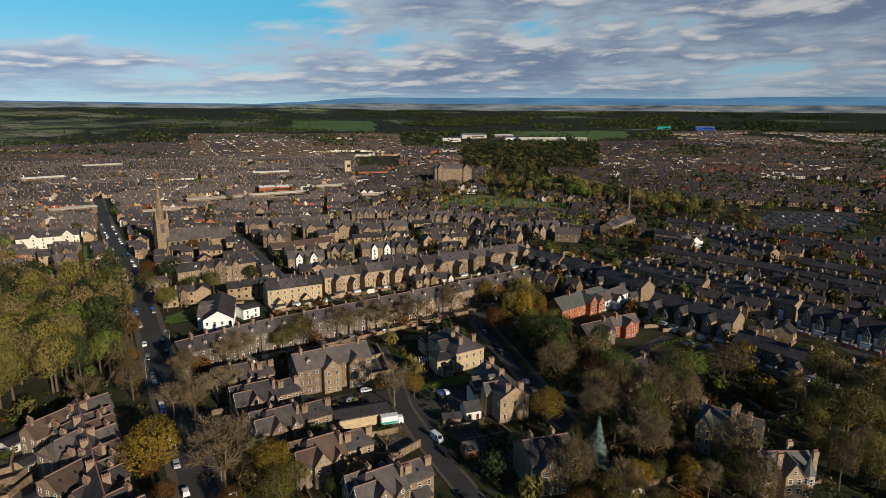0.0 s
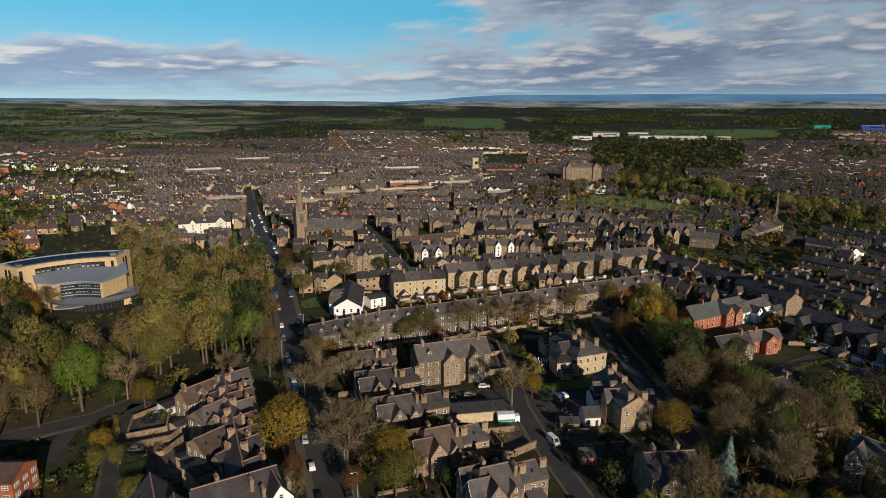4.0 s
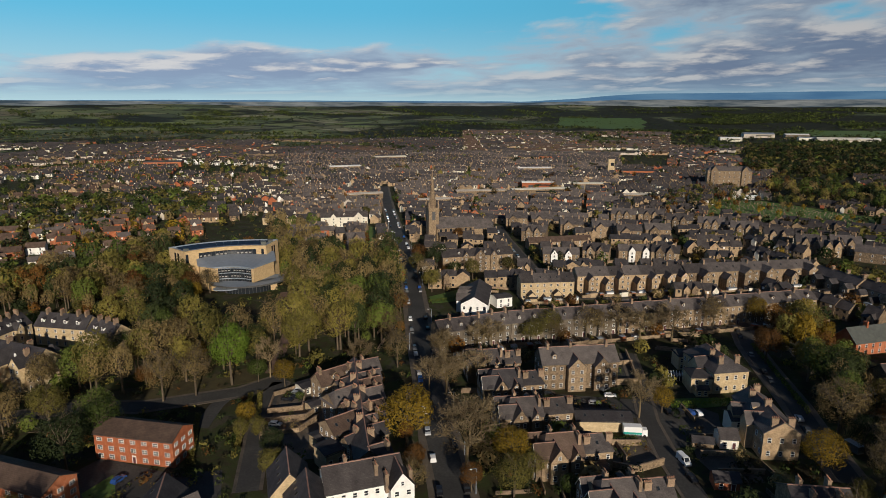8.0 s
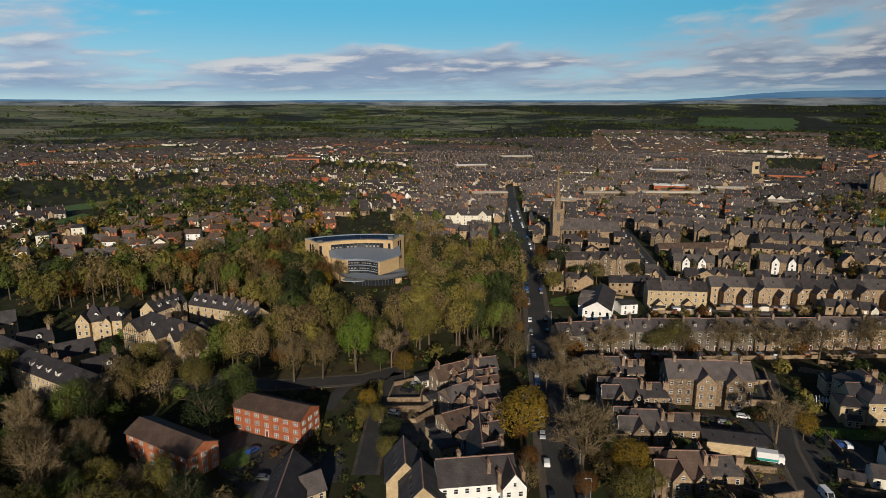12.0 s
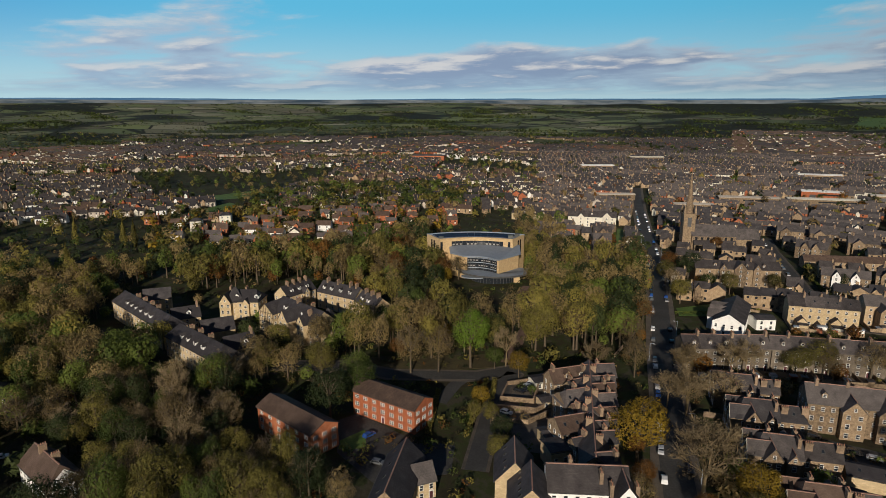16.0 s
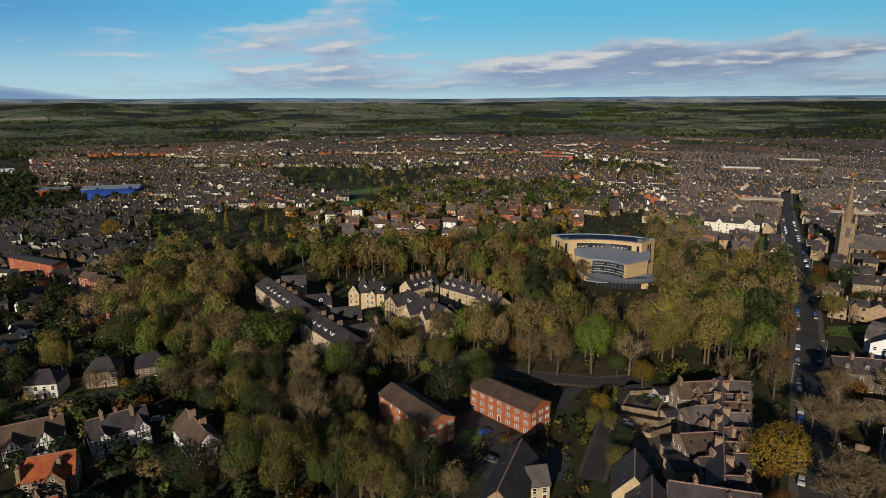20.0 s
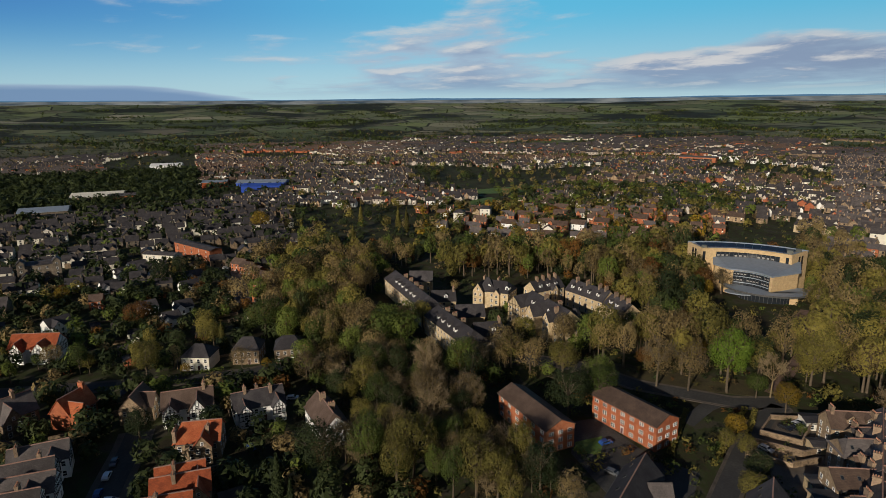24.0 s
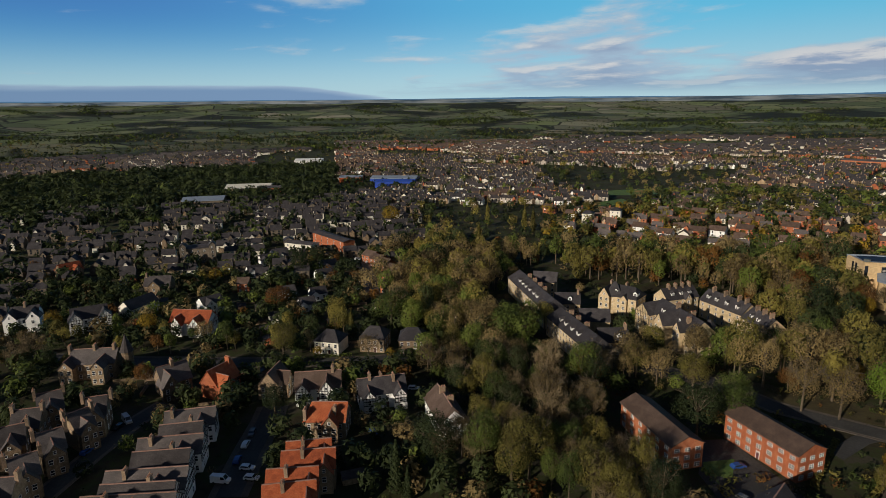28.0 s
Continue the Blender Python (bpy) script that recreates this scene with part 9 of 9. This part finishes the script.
# ---------------------------------------------------------------- the wider town, too far to pick houses apart
def far_town(name, poly, step, wall_mats, roof_mats, rot, seed, label, keep=0.9, jitter=1.5, run=5, size=(8.5, 7.5, 4.6, 7.6), gaps=-0.22):
    """Rows of small gabled houses with chimneys and windows, joined into one mesh."""
    rs = random.Random(seed)
    g = Geo()
    c, s = math.cos(radians(rot)), math.sin(radians(rot))
    loc = [(p[0] * c + p[1] * s, -p[0] * s + p[1] * c) for p in poly]
    u0, u1, v0, v1 = min(p[0] for p in loc), max(p[0] for p in loc), min(p[1] for p in loc), max(p[1] for p in loc)
    nw = len(wall_mats)
    v = v0
    row = 0
    while v < v1:
        u = u0 + rs.uniform(0, 8)
        k = 0
        wm, rm = 0, nw
        while u < u1:
            k += 1
            if k % (run + 1) == 0:
                u += rs.uniform(3, 10)
                cx_, cy_ = u * c - v * s, u * s + v * c
                wm = int((noise.noise(Vector((cx_ * 0.006, cy_ * 0.006, seed + 9.5))) * 0.8 + 0.5 + rs.uniform(-0.12, 0.12)) * nw) % nw
                rm = nw + int((noise.noise(Vector((cx_ * 0.008, cy_ * 0.008, seed + 4.5))) * 0.8 + 0.5 + rs.uniform(-0.15, 0.15)) * len(roof_mats)) % len(roof_mats)
            if rs.random() < keep:
                x, y = u * c - v * s + rs.uniform(-0.4, 0.4), u * s + v * c + rs.uniform(-jitter, jitter)
                if inside(x, y, poly) and noise.noise(Vector((x * 0.0045, y * 0.0045, seed))) > gaps and not any(inside(x, y, q) for q in LAWNS) and road_gap(x, y) > 4 and all((x - a) ** 2 + (y - b) ** 2 > (r + 4) ** 2 for a, b, r in TAKEN):
                    L, W, e, r = size
                    e, r = e * rs.uniform(0.9, 1.15), r * rs.uniform(0.95, 1.12)
                    r = max(r, e + 2)
                    m = pose(x, y, land_z(x, y), 0, 0, rot + (90 if rs.random() < 0.08 else 0) + rs.uniform(-2, 2))
                    g.gable_walls(L, W, e, r, wm, m)
                    g.roof(L, W, e, r, 0.3, mat=rm, m=m, thick=0.12)
                    if x * x + y * y < 1300 ** 2:
                        g.box(L / 2 - 1.0, L / 2 - 0.3, -0.7, 0.7, r - 1, r + 1.4, 0, m)
                    for sy in (-1,) if x * x + y * y < 1300 ** 2 else ():
                        for wx in (-L * 0.25, L * 0.25):
                            for wz in (1.0, e - 1.9):
                                yy = sy * (W / 2 + 0.04)
                                q = [(wx - 0.6, yy, wz), (wx + 0.6, yy, wz), (wx + 0.6, yy, wz + 1.3), (wx - 0.6, yy, wz + 1.3)]
                                g.add(q if sy < 0 else q[::-1], [(0, 1, 2, 3)], nw + len(roof_mats) + (rs.random() < 0.04), m)
                    if x * x + y * y < 1150 ** 2 and rs.random() < 0.45:          # a gabled front bay, lit or in shade
                        mb = m @ pose(rs.choice((-0.22, 0.22)) * L, -W / 2 - 0.7, 0, 0, 0, -90)
                        g.gable_walls(1.6, 3.2, e, e + 2.1, rs.randrange(nw), mb)
                        g.roof(1.6 + W * 0.4, 3.2, e, e + 2.1, 0.2, mat=rm, m=mb @ pose(-W * 0.2, 0, 0), thick=0.1)
                    if rs.random() < 0.35:
                        g.box(-L * 0.3, L * 0.1, -W / 2 - 3, -W / 2 + 0.2, 0, 2.8, rs.randrange(nw), m)
            u += size[0] + 0.05
        v += step + rs.uniform(-1, 1)
        row += 1
    me = g.mesh(name, *[MAT[k] for k in wall_mats], *[MAT[k] for k in roof_mats], MAT["glass"], MAT["white"])
    return tagged(put(name, me), label, "houses", "", "stuff")


def far_trees(name, poly, count, mats, seed, label, hs=(6, 12), clumps=26, spread=0.42, csize=0.15, lawns=True, gate=None):
    """Distant trees as uneven clusters of leaf clumps, joined into one mesh."""
    g = np.random.default_rng(seed)
    xs, ys = [p[0] for p in poly], [p[1] for p in poly]
    P, S, C, D, T = [], [], [], [], []
    n = 0
    tries = 0
    while n < count and tries < count * 12:
        tries += 1
        x, y = g.uniform(min(xs), max(xs)), g.uniform(min(ys), max(ys))
        if not inside(x, y, poly) or road_gap(x, y) < 1.5:
            continue
        if gate is not None and (noise.noise(Vector((x * 0.0022, y * 0.0022, 5.0))) < gate + max(0.0, math.atan2(-x, y)) * 3.2 or any((x - a) ** 2 + (y - b) ** 2 < (r + 90) ** 2 for a, b, r in TAKEN if r > 30)):
            continue
        if lawns and any(inside(x, y, q) for q in LAWNS):
            continue
        if x * x + y * y < 700 ** 2 and not all((x - a) ** 2 + (y - b) ** 2 > (r + 2) ** 2 for a, b, r in TAKEN):
            continue
        n += 1
        h = g.uniform(*hs)
        z = land_z(x, y)
        d = g.normal(size=(clumps, 3)); d /= np.linalg.norm(d, axis=1)[:, None]
        P.append(np.array([x, y, z + h * 0.56]) + d * np.array([h * spread, h * spread, h * 0.42]) * g.uniform(0.6, 1.1, (clumps, 1)))
        S.append(np.full(clumps, h * csize)); C.append(np.full(clumps, g.integers(len(mats))))
        D.append(d); T.append(np.full(clumps, g.uniform(-0.5, 0.5)))
    if not P:
        return
    p, s, cidx = np.concatenate(P), np.concatenate(S)[:, None], np.concatenate(C)
    d = np.concatenate(D) + g.normal(size=p.shape) * 0.35
    d[:, 2] += 0.25
    d = unit(d)
    u = unit(np.cross(d, g.normal(size=d.shape)))
    w = np.cross(d, u)
    s = s * g.uniform(0.6, 1.4, s.shape)
    me = leaf_mesh(name, p, u, w, s * 1.2)
    for m in mats:
        me.materials.append(MAT[m])
    me.polygons.foreach_set("material_index", cidx.astype(np.int32))
    set_tone(me, np.concatenate(T))
    me.update(calc_edges=True)
    return tagged(put(name, me), label, "trees", "", "stuff")


def sector(a0, a1, r0, r1, n=10):
    """A slice of the plan between two bearings (degrees to the left of straight ahead) and two distances."""
    arc = [radians(a0 + (a1 - a0) * k / n) for k in range(n + 1)]
    return [(-math.sin(t) * r0, math.cos(t) * r0) for t in arc] + [(-math.sin(t) * r1, math.cos(t) * r1) for t in reversed(arc)]


SL, DS, BT, RT = "slate", "darkslate", "browntile", "redtile"
far_town("terraced_streets", sector(-42, -4, 522, 1088), 26, ("stone", "render", "stone", "tanstone", "redbrick", "tanstone", "stone"), (SL, DS, DS), -16, 1, "rows of dark stone terraces with slate roofs", 0.93)
far_town("terraced_streets", sector(8, 38, 477, 1388), 21, ("stone", "tanstone", "render", "stone", "redbrick", "tanstone", "pale"), (DS, SL, DS), 12, 2, "dense stone terraces of the old town", 0.95, gaps=-0.5)
far_town("terraced_streets", sector(-2, 27, 322, 500), 25, ("tanstone", "stone", "tanstone", "render", "stone"), (SL, DS, SL), 24, 13, "close rows of stone houses round the church", 0.9, 1.5, 5, (7.5, 8.0, 6.6, 9.6), -0.9)
far_town("terraced_streets", sector(-40, -3, 300, 540), 31, ("stone", "greystone", "tanstone", "stone", "render"), (DS, SL, DS), -42, 14, "short rows of dark stone houses between the terraces", 0.85, 1.5, 5, (7, 8, 6.0, 9.2), -0.5)
far_town("terraced_streets", sector(29, 38, 400, 500), 18, ("stone", "tanstone", "render"), (SL, DS), 36, 15, "stone houses behind the stepped row", 0.85, 1.5, 4, (8, 8, 6.5, 9.6), -0.7)
far_town("terraced_streets", sector(-4, 8, 505, 1080), 20, ("stone", "tanstone", "render", "redbrick", "pale"), (DS, SL), 20, 3, "streets of stone houses below the school", 0.85, gaps=-0.6)
far_town("estate_streets", sector(34, 62, 577, 1276), 22, ("tanstone", "stone", "redbrick", "pale", "render", "white"), (DS, SL, BT), 40, 4, "estate of brick houses with tiled roofs", 0.75, 4, 3)
far_town("estate_streets", sector(62, 92, 622, 1221), 20, ("tanstone", "stone", "render", "white", "pale", "redbrick", "stone"), (DS, SL, BT), 62, 5, "estate of small pale houses", 0.85, 3, 3)
far_town("estate_streets", sector(22, 74, 1276, 1943, 20), 24, ("pale", "redbrick", "stone", "render", "stone"), (BT, DS, SL, DS), 50, 6, "distant red brick estate", 0.82, 4, 4)
far_town("estate_streets", sector(74, 92, 1230, 1760, 20), 27, ("cream", "pale", "render", "redbrick", "cream"), (BT, SL, BT, SL), 66, 16, "sunlit estate of pale houses with red-brown roofs", 0.85, 3, 4, gaps=-0.3)
far_town("estate_streets", sector(4, 22, 1390, 2450, 20), 30, ("pale", "redbrick", "render", "tanstone", "pale"), (BT, SL, BT, DS), 24, 17, "red brick streets on the slope beyond the old town", 0.88, 3, 6, gaps=-0.35)
far_town("estate_streets", sector(-3, 4, 1090, 1800, 12), 30, ("redbrick", "pale", "tanstone", "stone"), (BT, DS, SL), 14, 18, "brick streets behind the school", 0.7, 4, 4, gaps=-0.1)
far_town("estate_streets", sector(-44, -20, 2109, 2950, 20), 34, ("redbrick", "pale", "tanstone", "cream"), (BT, SL, DS), -24, 19, "distant red-roofed estate", 0.75, 6, 4, gaps=-0.15)
far_town("estate_streets", sector(-44, -14, 1088, 2109), 30, ("redbrick", "render", "tanstone", "stone"), (BT, DS, SL), -20, 7, "distant brick and stone streets", 0.8, 5, 4, gaps=-0.4)
# dark walls and slates here carry the cloud shade over this side
far_town("estate_streets", sector(84, 120, 330, 690), 22, ("greystone", "stone", "greystone", "render", "greystone"), (DS,), 95, 8, "houses among gardens on the edge of town, darkened for cloud shade", 0.85, 4, 3, gaps=-0.35)
far_town("estate_streets", sector(46, 73, 448, 590), 26, ("redbrick", "render", "redbrick", "tanstone"), (BT, SL, BT), 58, 12, "brick and rendered estate houses beyond the wood", 0.7, 4, 2)
far_town("estate_streets", sector(94, 120, 1066, 1476), 24, ("stone", "redbrick", "greystone", "render", "greystone"), (DS, SL), 100, 9, "distant estate beyond the wood", 0.75, 4, 4)
GR = ("leaf_green", "leaf_olive", "leaf_brown", "leaf_dark", "leaf_rust")
far_trees("garden_shrubs", sector(-42, 82, 105, 577, 20), 3300, ("leaf_green", "leaf_olive", "leaf_brown", "leaf_dark", "leaf_dark"), 31, "garden shrubs and hedges round the houses", (1.2, 3.6), 20, 0.6, 0.14)
far_trees("garden_shrubs", sector(-42, 82, 105, 250, 20), 1300, ("leaf_green", "leaf_olive", "leaf_brown", "leaf_dark", "leaf_rust"), 33, "low bushes and rough growth in the gardens", (1.0, 3.2), 34, 0.7, 0.11)
# mostly dark leaf colour, used to put the left side's shade into the shrubs
far_trees("garden_shrubs", sector(82, 119, 105, 577, 20), 1000, ("leaf_dark", "leaf_dark", "leaf_green", "leaf_dark", "leaf_dark", "leaf_brown"), 34, "shrubs in the villa gardens, toned dark for the shade there", (1.0, 3.4), 26, 0.65, 0.12)
far_trees("garden_trees", sector(-42, 118, 133, 466, 20), 380, GR, 32, "small garden trees round the houses", (5, 9), 170, 0.42, 0.065)
far_trees("garden_trees", sector(-42, 38, 333, 1110, 20), 1150, GR, 21, "garden trees among the houses", (5, 11), 46, 0.42, 0.11)
# leaf mix darkened to imitate cloud shade on these gardens
far_trees("garden_trees", sector(84, 120, 330, 1000, 20), 750, ("leaf_dark", "leaf_dark", "leaf_green", "leaf_dark", "leaf_dark"), 44, "trees crowding the gardens, toned dark for cloud shade", (6, 12), 26, 0.45, 0.14)
far_trees("garden_trees", sector(38, 86, 366, 1221, 20), 1300, ("leaf_green", "leaf_olive", "leaf_dark", "leaf_brown", "leaf_dark"), 22, "garden and street trees among the houses", (5, 12), 46, 0.42, 0.105)
# only the darkest leaf colour, so the valley looks shaded by cloud
far_trees("valley_wood", sector(92, 122, 622, 1066, 12), 1500, ("leaf_dark",), 27, "wooded valley beyond the houses, toned dark for cloud shade", (8, 14), 30, 0.45, 0.13)
far_trees("garden_trees", sector(46, 73, 445, 620), 260, ("leaf_green", "leaf_olive", "leaf_brown", "leaf_yellow"), 35, "garden trees round the estate houses", (4, 10), 60, 0.42, 0.10)
far_trees("garden_trees", sector(-41, 4, 215, 520), 90, ("leaf_green", "leaf_olive", "leaf_rust", "leaf_yellow", "leaf_brown"), 36, "trees in the streets between the terraces", (6, 11), 150, 0.42, 0.07)
far_trees("garden_trees", sector(44, 64, 590, 760), 240, ("leaf_green", "leaf_dark", "leaf_olive"), 37, "trees round the playing field", (8, 14), 60, 0.45, 0.10)
far_trees("garden_trees", sector(-42, -4, 520, 1088), 520, ("leaf_green", "leaf_olive", "leaf_brown", "leaf_dark"), 40, "trees between the rows of terraces", (6, 12), 34, 0.45, 0.13)
# darkened mix; trees past 118 degrees stay unseen, added to shade the houses
far_trees("garden_trees", sector(82, 148, 140, 420), 900, ("leaf_dark", "leaf_dark", "leaf_dark", "leaf_brown", "leaf_dark", "leaf_green", "leaf_dark"), 41, "dark-toned garden trees round the houses, some unseen and added for shade", (5, 10), 130, 0.42, 0.075)
far_trees("far_wood", sector(-14, -2, 1085, 1800), 1500, ("leaf_green", "leaf_dark", "leaf_olive", "leaf_dark", "leaf_brown"), 49, "wood between the school and the warehouses", (8, 14), 22, 0.5, 0.17)
for a0, a1, r0, count, seed in ((-46, -20, 2960, 4200, 38), (-20, -3, 1800, 2600, 48), (-3, 14, 2480, 3000, 58)):
    far_trees("distant_woods", sector(a0, a1, r0, 4650, 30), count, ("leaf_dark", "leaf_dark", "leaf_dark", "leaf_green"), seed, "dark woods and hedges towards the horizon", (7, 13), 8, 0.6, 0.3, True, 0.05)
far_trees("cemetery_trees", LAWNS[[i for i, q in enumerate(LAWNS) if len(q) == 6 and math.hypot(*q[0]) > 400][0]], 34, ("leaf_green", "leaf_yellow", "leaf_dark", "leaf_brown"), 39, "small trees among the graves", (4, 9), 90, 0.4, 0.09, False)
far_trees("distant_trees", sector(-44, 122, 1110, 2400, 40), 6500, ("leaf_green", "leaf_olive", "leaf_dark", "leaf_brown", "leaf_dark"), 23, "trees scattered through the far town", (6, 13), 9, 0.6)


def hedgerows(seed, lines, r0, r1):
    """Lines of hedgerow trees round far fields, joined into one mesh."""
    g = np.random.default_rng(seed)
    P = []
    for k in range(lines):
        an, r = radians(g.uniform(-46, 124)), g.uniform(r0, r1)
        cx, cy = -math.sin(an) * r, math.cos(an) * r
        th = an + g.choice((0.2, 1.77)) + g.uniform(-0.25, 0.25)
        L = g.uniform(120, 520)
        n = int(L / 11)
        wood = g.random() < 0.16
        for j in range(n if not wood else n * 3):
            s = g.uniform(-L / 2, L / 2)
            x, y = cx + math.cos(th) * s + g.normal() * (1.5 if not wood else 34), cy + math.sin(th) * s + g.normal() * (1.5 if not wood else 22)
            h = g.uniform(2.5, 7) if not wood else g.uniform(8, 13)
            z = land_z(x, y)
            for c in range(4):
                P.append((x + g.normal() * h * 0.3, y + g.normal() * h * 0.3, z + h * g.uniform(0.25, 0.85), h * 0.33))
    p = np.array(P)
    d = g.normal(size=(len(p), 3)); d[:, 2] = np.abs(d[:, 2]) + 0.3; d /= np.linalg.norm(d, axis=1)[:, None]
    u = np.cross(d, g.normal(size=d.shape)); u /= np.linalg.norm(u, axis=1)[:, None]
    w, s, p = np.cross(d, u), p[:, 3:], p[:, :3]
    me = leaf_mesh("hedgerows", p, u, w, s * 1.2)
    k = len(p)
    for m in ("leaf_dark", "leaf_dark", "leaf_green", "leaf_dark"):
        me.materials.append(MAT[m])
    me.polygons.foreach_set("material_index", (np.arange(k) // 60 % 4).astype(np.int32))
    me.update(calc_edges=True)
    tagged(put("hedgerows", me), "hedgerows and copses between distant fields", "hedgerow", "", "stuff")


hedgerows(41, 260, 1500, 3000)
hedgerows(42, 420, 2600, 4700)


def garden_walls(seed, count, a0, a1, r0, r1, rot):
    """Low stone walls between yards and gardens, joined into one mesh."""
    rs = random.Random(seed)
    g = Geo()
    n = 0
    for k in range(count * 6):
        an, r = radians(rs.uniform(a0, a1)), rs.uniform(r0, r1)
        x, y = -math.sin(an) * r, math.cos(an) * r
        if not free(x, y, 0.5) or road_gap(x, y) < 9:
            continue
        n += 1
        L, h = rs.uniform(6, 16), rs.uniform(1.0, 1.9)
        g.box(-L / 2, L / 2, -0.18, 0.18, -0.3, h, rs.randrange(2), pose(x, y, 0, 0, 0, rot + rs.choice((0, 90)) + rs.uniform(-3, 3)))
        if n >= count:
            break
    tagged(put("garden_walls", g.mesh("garden_walls", MAT["stone"], MAT["chim"])), "low stone walls between gardens and yards", "wall", "", "stuff")


garden_walls(61, 170, -38, 30, 225, 460, 12)
garden_walls(63, 60, -34, 26, 128, 230, 28)
garden_walls(62, 90, 86, 116, 150, 460, 95)
outs = random.Random(9)
for k in range(400):
    an, r = radians(outs.choice((outs.uniform(-38, 28), outs.uniform(88, 116)))), outs.uniform(150, 420)
    px, py = -math.sin(an) * r, math.cos(an) * r
    if free(px, py, 1.5) and road_gap(px, py) > 6 and not any(inside(px, py, q) for q in LAWNS):
        wide, deep = outs.uniform(3, 6), outs.uniform(3, 5)
        house(px, py, 12 + outs.choice((0, 90)), wide, deep, 2.3, 3.4, wall=outs.choice(("stone", "chim", "render", "redbrick")), roof=outs.choice(("slate", "darkslate", "slate")), floors=1, win="", cap=False, name="outbuilding",
              category="outbuilding", label="small gabled outbuilding in a back yard", group="outbuildings")
    if sum(o.name.startswith("outbuilding") for o in scene.collection.objects) > 55:
        break
